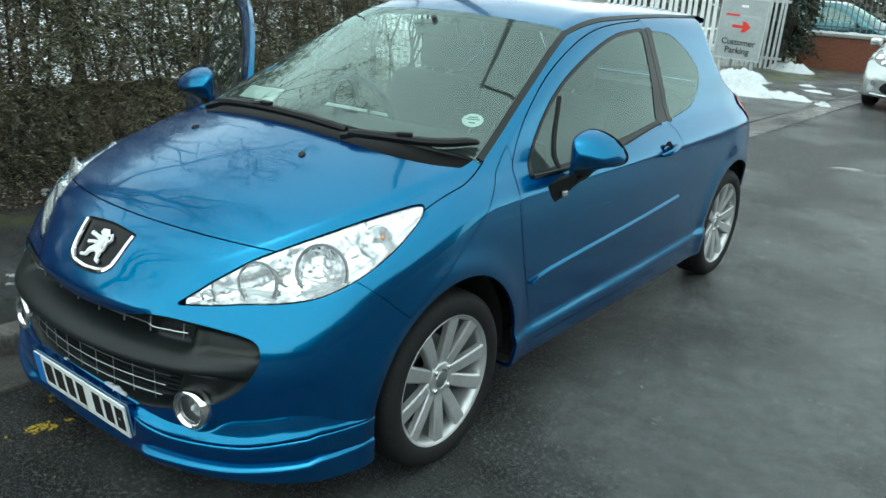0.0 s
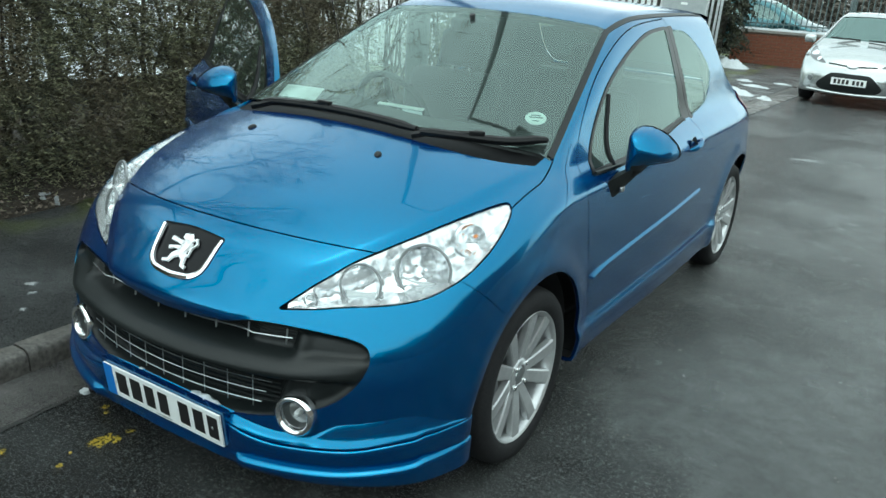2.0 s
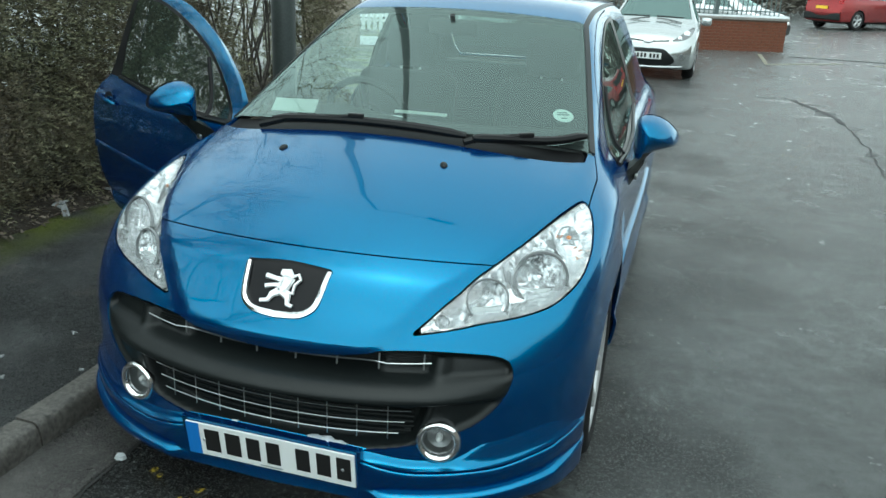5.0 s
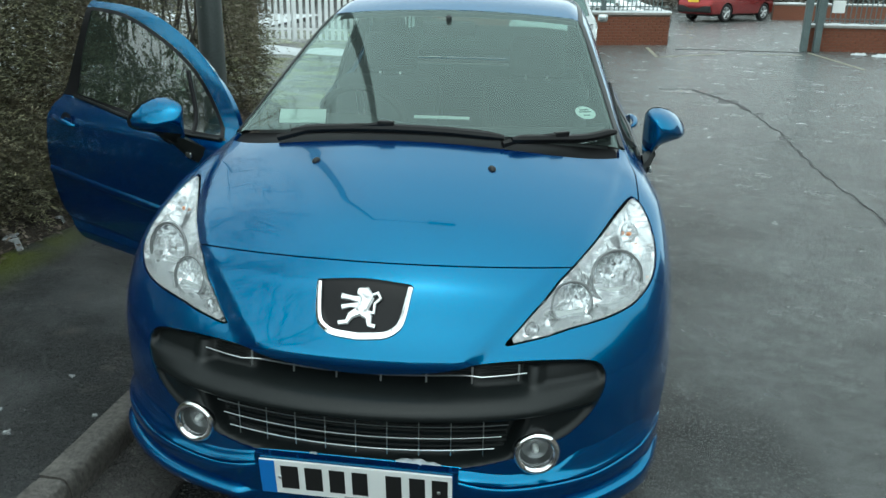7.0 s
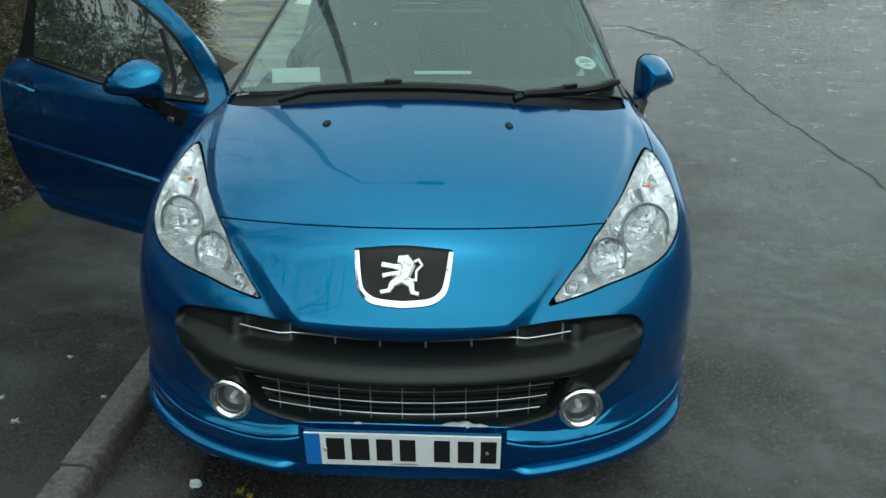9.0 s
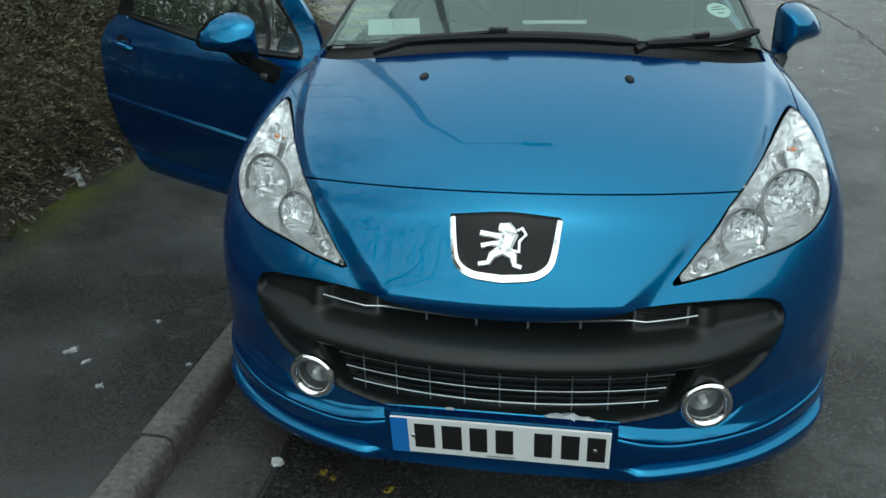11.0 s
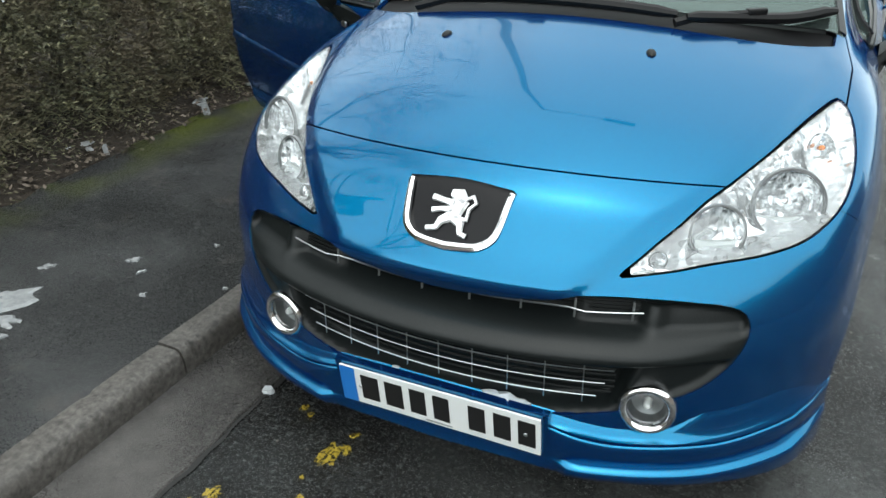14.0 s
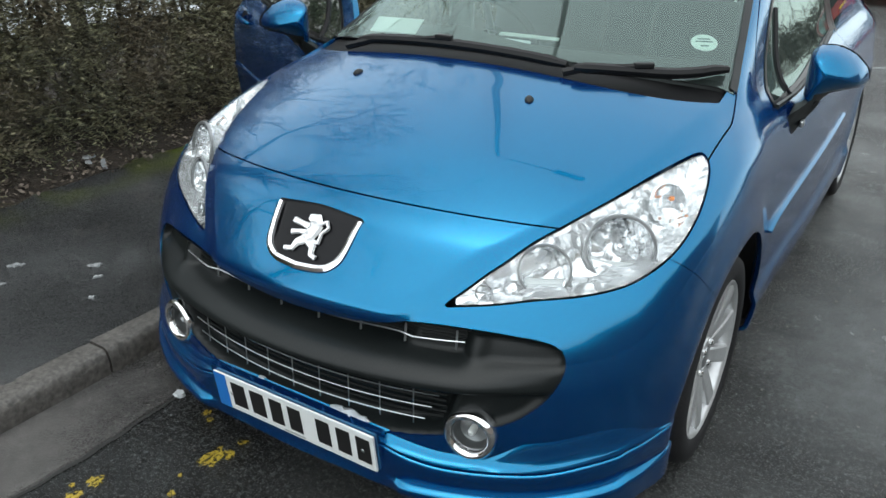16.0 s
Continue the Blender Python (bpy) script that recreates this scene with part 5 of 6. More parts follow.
part("parcel_shelf", box((1.10, .5, .03), (0, 3.38, .98), bevel=.01), TRIM, blue_car)
lining = put_mesh("headlining", V - .03 * N, [f[::-1] for f in shell["roof"]], mat("headlining", (.32, .33, .32), .9), blue_car, "pale grey roof lining")
part("rear_view_mirror", box((.22, .035, .065), (0, 1.72, 1.335), (10, 0, 0), .015, seg=3), TRIM, blue_car, smooth=True, sharp=60)
part("mirror_stalk", tube([(0, 1.72, 1.34), (0, 1.70, 1.385)], .012, 6), TRIM, blue_car, smooth=True)

# a sheet of paper, and a thin white strip put in for a reflection
for cx, cy, w, h, rot in ((-.47, 1.16, .17, .09, 12), (.06, 1.12, .20, .018, 3)):
    zz = float(top_at(cx, cy)) - .035
    part("paper", box((w, h, .002), (cx, cy, zz), (24, 0, rot)), PAPER, blue_car, "white paper and reflection strip on the dashboard")
c = Vector((.572, 1.228, float(top_at(.572, 1.228))))
n = Vector(out_normal(tuple(c)))
m = Matrix.Translation(c - .004 * n) @ n.to_track_quat("Z", "Y").to_matrix().to_4x4()
disc = part("tax_disc", lathe([(0, .0005), (0, .038), (-.001, .038)], 32, "z", m=m), PAPER, blue_car, "round white paper disc stuck inside the windscreen")
for y, w in ((.016, .018), (.004, .024), (-.016, .012)):
    part("writing_bar", slab([(-w, y - .003), (w, y - .003), (w, y + .003), (-w, y + .003)], .0004, m @ pose(0, 0, .0008)), LAMP_GREY, disc)

for s in (1, -1):
    rows, bm = [], bmesh.new()
    for z in np.linspace(.85, .99, 7):
        rows.append([])
        for k in range(6):
            yy = 3.57 + .05 * k - .25 * (z - .9)
            xx = float(side_at(yy, z))
            q = np.array((xx, yy, z))
            q = q + .006 * out_normal(q)
            rows[-1].append(bm.verts.new((s * q[0], q[1], q[2])))
    for a, b in zip(rows, rows[1:]):
        for i in range(5):
            bm.faces.new((a[i], a[i + 1], b[i + 1], b[i]))
    bmesh.ops.recalc_face_normals(bm, faces=bm.faces)
    part("tail_lamp", bm, TAIL_RED, blue_car, "red tail lamp", True)

xs = np.linspace(-.52, .52, 15)
bm = sweep(15, lambda i: [Vector((xs[i], y + .05 * (1 - (xs[i] / .52) ** 2), z - .10 * xs[i] ** 2)) for y, z in ((3.16, 1.440), (3.28, 1.438), (3.40, 1.424), (3.43, 1.412), (3.41, 1.400), (3.28, 1.385), (3.20, 1.380))])
bmesh.ops.recalc_face_normals(bm, faces=bm.faces)
part("roof_spoiler", bm, BLUE, blue_car, "body-coloured spoiler at the rear of the roof", True, 50)

for x, r in ((.13, .018), (.165, .022), (.20, .016), (-.12, .010)):
    bm = bmesh.new()
    bmesh.ops.create_icosphere(bm, subdivisions=2, radius=r)
    for v in bm.verts:
        v.co = Vector((v.co.x * 1.5, v.co.y * .8, v.co.z * .55)) * (1 + .4 * noise.noise(v.co * 90 + Vector((x * 50, 0, 0))))
    bmesh.ops.translate(bm, vec=(x, py + .012, .334), verts=bm.verts)
    tagged(part("ice_lump", bm, ICE, smooth=True), "scrap of melting ice on top of the number plate", "ice", "scraps of ice on the plate")


# ---- hedge, trees, lamp ----
def leaf_material(name, dark, mid, light):
    m = mat(name, mid, 0.7)
    n, l, b = nodes(m)
    g = n.new("ShaderNodeNewGeometry")
    link(m, ramp(m, g.outputs["Random Per Island"], [(0.0, dark), (0.55, mid), (1.0, light)]), "Base Color")
    return m


HEDGE = leaf_material("hedge_leaf", (.030, .032, .018), (.108, .107, .058), (.22, .21, .12))
patchy = grey_ramp(HEDGE, noise_tex(HEDGE, 2.2, 4, 0.6), 0.42, 0.0, 0.62, 0.75)     # browned patches
link(HEDGE, mix(HEDGE, patchy, nodes(HEDGE)[2].inputs["Base Color"].links[0].from_socket, (.090, .068, .042)), "Base Color")
EVERGREEN = leaf_material("evergreen_leaf", (.010, .013, .008), (.022, .026, .013), (.045, .046, .020))
DEAD_LEAF = leaf_material("dead_leaf", (.04, .03, .022), (.09, .068, .05), (.22, .18, .145))
BARK = grained("bark", (.030, .026, .021), (.075, .066, .054), .9, 30.0, 4.0, .8, depth=.01)


def sprays(seeds, rng, fans=11, length=.16, leaf=.034, width=.0065, droop=.5):
    """Feathery shoots: each a bent axis with narrow leaves to both sides. seeds: points with an outward way."""
    verts, faces = [], []
    for p, way in seeds:
        d = Vector(way).normalized()
        side = d.cross(Vector((rng.uniform(-.4, .4), rng.uniform(-.4, .4), 1))).normalized()
        L = length * rng.uniform(.6, 1.35)
        for k in range(fans):
            t = (k + .5) / fans
            q = Vector(p) + d * (L * t) + Vector((0, 0, -droop * L * t * t))
            s = 1 if k % 2 else -1
            a = (d * .75 + side * s * rng.uniform(.5, 1.0) + Vector((0, 0, rng.uniform(-.5, .3)))).normalized()
            w = a.cross(Vector((rng.uniform(-1, 1), rng.uniform(-1, 1), rng.uniform(-.2, 1)))).normalized() * width * rng.uniform(.7, 1.4)
            e = a * leaf * rng.uniform(.6, 1.4) * (1.15 - .5 * t)
            i = len(verts)
            verts += [q, q + e * .5 + w, q + e, q + e * .5 - w]
            faces.append((i, i + 1, i + 2, i + 3))
    return verts, faces


def stuff(name, verts, faces, material, label, category, smooth=False):
    me = bpy.data.meshes.new(name)
    me.from_pydata([tuple(v) for v in verts], [], faces)
    me.materials.append(material)
    return tagged(new(name, me), label, category, kind="stuff")


rng = random.Random(11)
seeds = []
while len(seeds) < 23000:
    y, z = rng.uniform(-2.6, 5.95), rng.uniform(.26, 2.0)
    u = rng.random() ** 1.8                      # most shoots near the face
    bulge = .16 * noise.noise((y * .9, z * 1.3, 3)) + .10 * noise.noise((y * 2.6, z * 2.6, 9))
    face = -2.36 - .10 * (z - .5) ** 2 + bulge - .10 * max(0, .5 - z)
    if noise.noise((y * 1.9, z * 1.9, 21)) + .55 * noise.noise((y * 4.5, z * 4.5, 7)) < -.74 - .25 * (1.3 - z) and rng.random() < .85:
        continue                                 # gaps that let the light through
    if z > 1.6 + .2 * noise.noise((y * 1.3, 0, 5)) and rng.random() < (z - 1.5) * 1.8:
        continue
    if 4.1 < y < 5.35 and face - u * .75 > -2.95:
        continue                                 # the lamp column stands clear of the leaves
    seeds.append(((face - u * .75, y, z), (rng.uniform(.2, 1.0), rng.uniform(-.9, .9), rng.uniform(-.35, .75))))
v, f = sprays(seeds, rng, 19, .22, .036, .0034, .55)
stuff("hedge", v, f, HEDGE, "overgrown feathery olive-brown conifer hedge with bare gaps", "hedge")
bm = bmesh.new()
for _ in range(150):
    y = rng.uniform(-2.6, 5.9)
    x = rng.uniform(-3.2, -2.55)
    p = [Vector((x, y, .28))]
    for k in range(5):
        p.append(p[-1] + Vector((rng.uniform(-.10, .15), rng.uniform(-.16, .16), rng.uniform(.18, .42))))
    tube(p, [.014, .012, .010, .008, .006, .003], 5, bm, False)
tagged(part("hedge_stems", bm, BARK, smooth=True), "tangled woody stems inside the hedge", "hedge stems", kind="stuff")
# dead leaves along the foot
verts, faces = [], []
for _ in range(2600):
    x = -2.14 - abs(rng.gauss(0, .15))
    y = rng.uniform(-2.0, 5.5)
    z = .185 + .6 * max(0, -2.15 - x) * .7
    a, s = rng.uniform(0, 6.3), rng.uniform(.006, .019)
    d, w = Vector((math.cos(a), math.sin(a), rng.uniform(-.5, .7))) * s, Vector((-math.sin(a), math.cos(a), rng.uniform(-.6, .6))) * s * .55
    c = Vector((x, y, z + rng.uniform(0, .025)))
    i = len(verts)
    verts += [c - d, c + w, c + d, c - w]
    faces.append((i, i + 1, i + 2, i + 3))
stuff("leaf_litter", verts, faces, DEAD_LEAF, "brown dead leaves along the foot of the hedge", "dead leaves")


def bare_tree(x, y, height, seed, z0=.3, lean=(0, 0), r0=.10):
    """A leafless tree: tapered trunk that forks into ever finer limbs."""
    rng = random.Random(seed)
    tree = thing("bare_tree", "leafless grey-brown tree behind the hedge", "tree", "bare trees", at=(x, y, z0 - .05))
    trunk, limbs = bmesh.new(), bmesh.new()

    def grow(p, d, length, r, depth):
        pts, rs, n = [p.copy()], [r], 5
        for k in range(n):
            d = (d + Vector((rng.uniform(-1, 1), rng.uniform(-1, 1), rng.uniform(-.5, .8))) * .16).normalized()
            pts.append(pts[-1] + d * length / n)
            rs.append(r * (1 - .45 * (k + 1) / n))
        tube(pts, rs, 7 if depth == 0 else 5 if depth < 3 else 3, trunk if depth == 0 else limbs, False)
        if depth < 6:
            for k in range(rng.choice((2, 2, 3)) if depth else 5):
                t = rng.uniform(.35, 1.0) if k else 1.0
                i = min(n, max(1, round(t * n)))
                away = Vector((rng.uniform(-1, 1), rng.uniform(-1, 1), rng.uniform(-.1, .9))).normalized()
                grow(pts[i], (d * .55 + away * .75).normalized(), length * rng.uniform(.52, .78), max(.006, rs[i] * .64), depth + 1)

    grow(Vector((0, 0, 0)), Vector((lean[0], lean[1], 1)).normalized(), height * .36, r0, 0)
    part("trunk", trunk, BARK, tree, smooth=True)
    part("crown", limbs, BARK, tree, "bare twiggy crown", True)
    return tree


bare_tree(-3.7, 2.2, 5.2, 3, lean=(.12, -.2), r0=.06)
bare_tree(-3.5, .6, 6.8, 21, lean=(.42, .1), r0=.10)
bare_tree(-3.7, -3.0, 7.2, 17, lean=(.35, .1), r0=.10)
bare_tree(-4.4, 1.0, 7.5, 4, lean=(.25, .05), r0=.09)
bare_tree(-4.0, -1.2, 6.5, 8, lean=(.2, 0), r0=.07)
bare_tree(-5.2, 6.5, 8.0, 5, lean=(.05, 0), r0=.10)

# street lamp
lamp_post = thing("street_lamp", "tall grey-green street lamp column with an outreach arm", "street lamp", at=(-2.45, 4.92, .25))
STEEL = grained("painted_steel", (.024, .032, .031), (.040, .050, .048), .45, 60.0, 3.0, .1)
part("base", lathe([(0, .105), (1.5, .105), (1.56, .088)], 24, "z"), STEEL, lamp_post, smooth=True)
part("pole", lathe([(1.5, .088), (5, .070), (9.8, .052), (9.95, .045)], 20, "z"), STEEL, lamp_post, smooth=True)
part("arm", tube([(0, 0, 9.8), (.05, 0, 9.95), (.5, 0, 10.07), (1.9, 0, 10.2)], .03, 8), STEEL, lamp_post, smooth=True)
part("lantern", box((.95, .30, .16), (2.3, 0, 10.22), (0, -5, 0), .05, seg=3), STEEL, lamp_post, smooth=True, sharp=60)
part("bowl", box((.7, .22, .08), (2.35, 0, 10.13), (0, -5, 0), .035, seg=3), mat("lamp_bowl", (.4, .42, .42), .2), lamp_post, smooth=True, sharp=60)

# dark evergreen between the fence and the wall
evergreen = thing("evergreen_tree", "dark ivy-clad evergreen beside the fence", "tree", at=(-3.3, 18.3, -.2))
part("trunk", tube([(0, 0, 0), (.1, 0, 1.2), (.05, .1, 2.6), (.1, .0, 4.2)], [.22, .18, .14, .08], 9), BARK, evergreen, smooth=True)
seeds = []
for _ in range(1800):
    z = rng.uniform(.35, 5.0)
    a, r = rng.uniform(0, 6.3), (.30 + .42 * abs(noise.noise((z * 1.2, 4, 1))) + .15) * rng.uniform(.35, 1.0)
    seeds.append(((r * math.cos(a), r * math.sin(a), z), (math.cos(a), math.sin(a), rng.uniform(-.6, .5))))
v, f = sprays(seeds, rng, 9, .28, .09, .030, .6)
me = bpy.data.meshes.new("crown")
me.from_pydata([tuple(q) for q in v], [], f)
me.materials.append(EVERGREEN)
new("crown", me).parent = evergreen
# far belt of bare woodland
bm = bmesh.new()
for _ in range(420):
    x, y = rng.uniform(-34, 40), rng.uniform(46, 70)
    h, r = rng.uniform(2.4, 4.4), rng.uniform(.04, .14)
    p = [Vector((x, y, 0))]
    for k in range(4):
        p.append(p[-1] + Vector((rng.uniform(-.5, .5), rng.uniform(-.5, .5), h / 4)))
    tube(p, [r, r * .8, r * .6, r * .4, .02], 5, bm, False)
    for k in range(7):
        q = p[1 + k % 4] + Vector((0, 0, rng.uniform(-.8, .8)))
        e = q + Vector((rng.uniform(-2, 2), rng.uniform(-1, 1), rng.uniform(.3, 2.2)))
        tube([q, (q + e) / 2 + Vector((0, 0, -.15)), e], [r * .4, r * .25, .015], 3, bm, False)
tagged(part("far_woodland", bm, BARK, smooth=True), "belt of bare brown trees beyond the yard", "woodland", kind="stuff")
seeds = [((rng.uniform(-34, 40), rng.uniform(40, 60), rng.uniform(0, 3.4) * rng.random() ** .5), (rng.uniform(-1, 1), -1, rng.uniform(-.5, 1))) for _ in range(6500)]
v, f = sprays(seeds, rng, 7, .8, .5, .07, .3)
stuff("far_undergrowth", v, f, leaf_material("brush", (.03, .026, .02), (.065, .055, .042), (.11, .10, .08)), "grey-brown undergrowth at the foot of the woodland", "undergrowth")


# ---- kerb stones ----
kerb = thing("kerb", "weathered concrete kerb stones along the pavement", "kerb", kind="structure")
bm = sweep(2, lambda i: [Vector((a, .912 * i, z)) for a, z in ((.006, -.15), (.004, .045), (-.001, .070), (-.010, .086), (-.024, .0935), (-.096, .0955), (-.096, -.15))], True)
for q in (0.0, .912):
    bm.faces.new([v for v in bm.verts if abs(v.co.y - q) < 1e-5])
bmesh.ops.subdivide_edges(bm, edges=[e for e in bm.edges if abs(e.verts[0].co.y - e.verts[1].co.y) > .5], cuts=9)
for v in bm.verts:
    v.co += Vector((noise.noise(v.co * 7), 0, noise.noise(v.co * 9 + Vector((4, 0, 0))))) * .0035
bmesh.ops.recalc_face_normals(bm, faces=bm.faces)
first = part("kerb_stone", bm, CONCRETE, kerb, smooth=True, sharp=40)
turn = -math.degrees(math.atan(.003))
for k in range(-7, 22):
    y = .152 + .92 * k
    m = pose(kerb_x(y), y, fall(y + .45) + kerb_h(y + .4) - .095 - .002 * (k % 3), 1.29 * (-1 if 3.3 < y < 15 else 0), .3 * ((k * 7) % 5 - 2), turn + .15 * ((k * 5) % 3 - 1))
    if k == -7:
        first.matrix_basis = m
    else:
        o = new("kerb_stone", first.data)
        o.parent, o.matrix_basis = kerb, m


# ---- fences, walls, signs ----
GALV = grained("galvanised_steel", (.42, .44, .45), (.55, .57, .58), .45, 30.0, 3.0, .1, .3)
WHITE_STEEL = grained("white_painted_steel", (.62, .64, .65), (.75, .77, .78), .5, 30.0, 3.0, .1)
GREEN_STEEL = grained("green_grey_steel", (.07, .10, .10), (.11, .14, .14), .5, 30.0, 3.0, .1)
BRICK = grained("brick", (.125, .041, .020), (.215, .074, .036), .85, 25.0, 2.0, .4)
bn_, bl_, bb_ = nodes(BRICK)
oi = bn_.new("ShaderNodeObjectInfo")
link(BRICK, mix(BRICK, grey_ramp(BRICK, oi.outputs["Random"], 0.0, 0.0, 1.0, .45), bb_.inputs["Base Color"].links[0].from_socket, (.16, .05, .03)), "Base Color")
MORTAR = grained("mortar", (.12, .075, .055), (.19, .125, .095), .95, 50.0, 5.0, .4)
STONE = grained("coping_stone", (.20, .19, .17), (.32, .30, .28), .85, 40.0, 4.0, .4)


def palisade(name, x0, y0, x1, y1, z0, height, pitch, material, label, wide=.05, tilt=0.0):
    """Upright W-section pales on two rails between posts."""
    k0 = down(x0, y0)[3]
    z0, height, pitch, wide = 1.6 + k0 * (z0 - 1.6), height * k0, pitch * k0, wide * k0
    (x0, y0), (x1, y1) = down(x0, y0)[:2], down(x1, y1)[:2]
    fence = thing(name, label, "fence", at=(x0, y0, z0), turn=math.degrees(math.atan2(y1 - y0, x1 - x0)))
    L = math.hypot(x1 - x0, y1 - y0)
    w = wide / 2
    outline = [(-w, -.012), (-w * .5, .0), (0, -.008), (w * .5, .0), (w, -.012), (w, -.016), (-w, -.016)]
    bm = bmesh.new()
    low, top = [bm.verts.new((a, b, .06)) for a, b in outline], [bm.verts.new((a, b, height - .05)) for a, b in outline]
    for i in range(7):
        bm.faces.new((low[i], low[(i + 1) % 7], top[(i + 1) % 7], top[i]))
    tip = bm.verts.new((0, -.008, height))
    for i in range(7):
        bm.faces.new((top[i], top[(i + 1) % 7], tip))
    bmesh.ops.recalc_face_normals(bm, faces=bm.faces)
    pale = part("pale", bm, material, fence)
    n = int(L / pitch)
    pale.matrix_basis = pose(pitch * .5, -.03, 0, 0, tilt, 0)
    for k in range(1, n):
        o = new("pale", pale.data)
        o.parent, o.matrix_basis = fence, pose(pitch * (k + .5), -.03, 0, 0, tilt + .6 * math.sin(k * 2.3), 0)
    for z in (.28, height - .32):
        part("rail", box((L, .05, .05), (L / 2, .0, z)), material, fence)
    for k in range(int(L / 2.6) + 1):
        part("post", box((.08, .08, height - .05), (min(L - .04, .04 + 2.6 * k), .06, (height - .05) / 2)), material, fence)
    return fence


palisade("palisade_fence", -3.15, 14.35, -2.18, 14.35, .06, 1.5, .085, GALV, "grey galvanised palisade fence behind the parking sign", .045, 1.0)
palisade("palisade_gate", -6.9, 14.1, -3.2, 14.3, .18, 1.95, .125, WHITE_STEEL, "white-painted palisade gate of the yard", .07)
palisade("boundary_fence", -9.5, 8.6, -4.3, 8.2, .1, 1.8, .13, WHITE_STEEL, "pale palisade fence behind the hedge", .07)
palisade("boundary_fence", -6.6, -6.0, -6.2, 8.2, .15, 1.7, .14, GALV, "grey palisade fence beyond the hedge", .07)


def sign_board(name, label, at, size, turn=0.0, material=None, lean=0.0, legs=True):
    k0 = down(at[0], at[1])[3]
    at = (*down(at[0], at[1])[:2], 1.6 + k0 * (at[2] - 1.6))
    s = thing(name, label, "sign", at=at, turn=turn)
    s.scale = (k0, k0, k0)
    w, h = size
    board = part("panel", box((w, .03, h), (0, 0, 0), (0, lean, 0), .006), material or PLATE_WHITE, s)
    if legs:
        for q in (-.35, .35):
            part("leg", box((.05, .04, 1.35), (q * w, .04, -.32), (0, lean, 0)), GALV, s)
    return s, board


def lettering(text, size, material, parent, x, z, lean=0.0, y=-.018):
    """Raised letters in the built-in face, turned into a mesh."""
    c = bpy.data.curves.new("lettering", "FONT")
    c.body, c.size, c.align_x, c.extrude = text, size, "CENTER", .001
    c.offset = size * .018
    tmp = bpy.data.objects.new("lettering", c)
    me = bpy.data.meshes.new_from_object(tmp)
    bpy.data.objects.remove(tmp)
    me.name = "lettering"
    me.materials.clear()
    me.materials.append(material)
    o = new("lettering", me)
    o.parent = parent
    o.matrix_basis = pose(0, 0, 0, 0, lean, 0) @ pose(x, y, z, 90, 0, 0)
    return o


SIGN_RED = mat("sign_red", (.55, .03, .02), .4)
SIGN_GREY = mat("sign_grey", (.36, .38, .39), .5)
SIGN_PALE = grained("sign_pale", (.30, .33, .335), (.36, .39, .395), .45, 20.0, 2.0, 0.0)
lean = 2.0
s, board = sign_board("parking_sign", "pale grey sign with a red arrow reading Customer Parking", (-2.70, 13.5, .80), (.80, 1.02), 0, SIGN_PALE, lean)
for q, m_ in ((.497, GALV), (-.497, GALV)):
    part("edge", box((.82, .04, .02), (0, 0, q * 1.02), (0, lean, 0)), m_, s)
for q in (-.4, .4):
    part("edge", box((.02, .04, 1.02), (q, 0, 0), (0, lean, 0)), GALV, s)
lettering("Customer", .145, INK, s, .0, -.27, lean)
lettering("Parking", .145, INK, s, .0, -.41, lean)
part("arrow", slab([(-.16, -.025), (.02, -.025), (.0, -.09), (.07, -.09), (.16, .0), (.07, .09), (.0, .09), (.02, .025), (-.16, .025)], .002, pose(0, 0, 0, 0, lean, 0) @ pose(0, -.017, .04, 90, 0, 0)), SIGN_RED, s, "red arrow")
part("name_bar", slab([(-.30, 0), (-.06, 0), (-.06, .035), (-.30, .035)], .002, pose(0, 0, 0, 0, lean, 0) @ pose(0, -.017, .205, 90, 0, 0)), SIGN_RED, s)
part("name_bar", slab([(-.03, 0), (.30, 0), (.30, .035), (-.03, .035)], .002, pose(0, 0, 0, 0, lean, 0) @ pose(0, -.017, .205, 90, 0, 0)), SIGN_GREY, s)
part("logo_bar", slab([(-.06, 0), (.06, 0), (.06, .04), (-.06, .04)], .002, pose(0, 0, 0, 0, lean, 0) @ pose(0, -.017, .36, 90, 0, 0)), PLATE_WHITE, s)

post = thing("timber_panel", "beige weathered timber panel that carries a sign", "panel", at=(-6.07, 13.95, -.15))
post.scale = (1.14, 1.14, 1.14)
part("board", box((1.1, .10, 2.0), (0, .03, 1.0), bevel=.01), grained("weathered_timber", (.22, .19, .15), (.33, .29, .24), .8, 20.0, 3.0, .3), post)
s, board = sign_board("disabled_parking_sign", "white sign reading Disabled Parking on a timber panel", (-5.19, 11.96, 1.52), (.82, .66), 0, PLATE_WHITE, 0, False)
lettering("DISABLED", .135, INK, s, .0, -.14)
lettering("PARKING", .135, INK, s, .0, -.28)
part("symbol", slab([(-.04, 0), (.16, 0), (.16, .24), (-.04, .24)], .002, pose(0, -.017, .03, 90, 0, 0)), mat("sign_teal", (.10, .42, .48), .5), s, "teal square")
part("logo_bar", slab([(-.34, .12), (-.2, .12), (-.2, .16), (-.34, .16)], .002, pose(0, -.017, .0, 90, 0, 0)), SIGN_GREY, s)
s, board = sign_board("red_sign", "red sign with white lettering on the pale fence", (-5.45, 8.22, 1.66), (.78, .66), 0, SIGN_RED, 0, False)
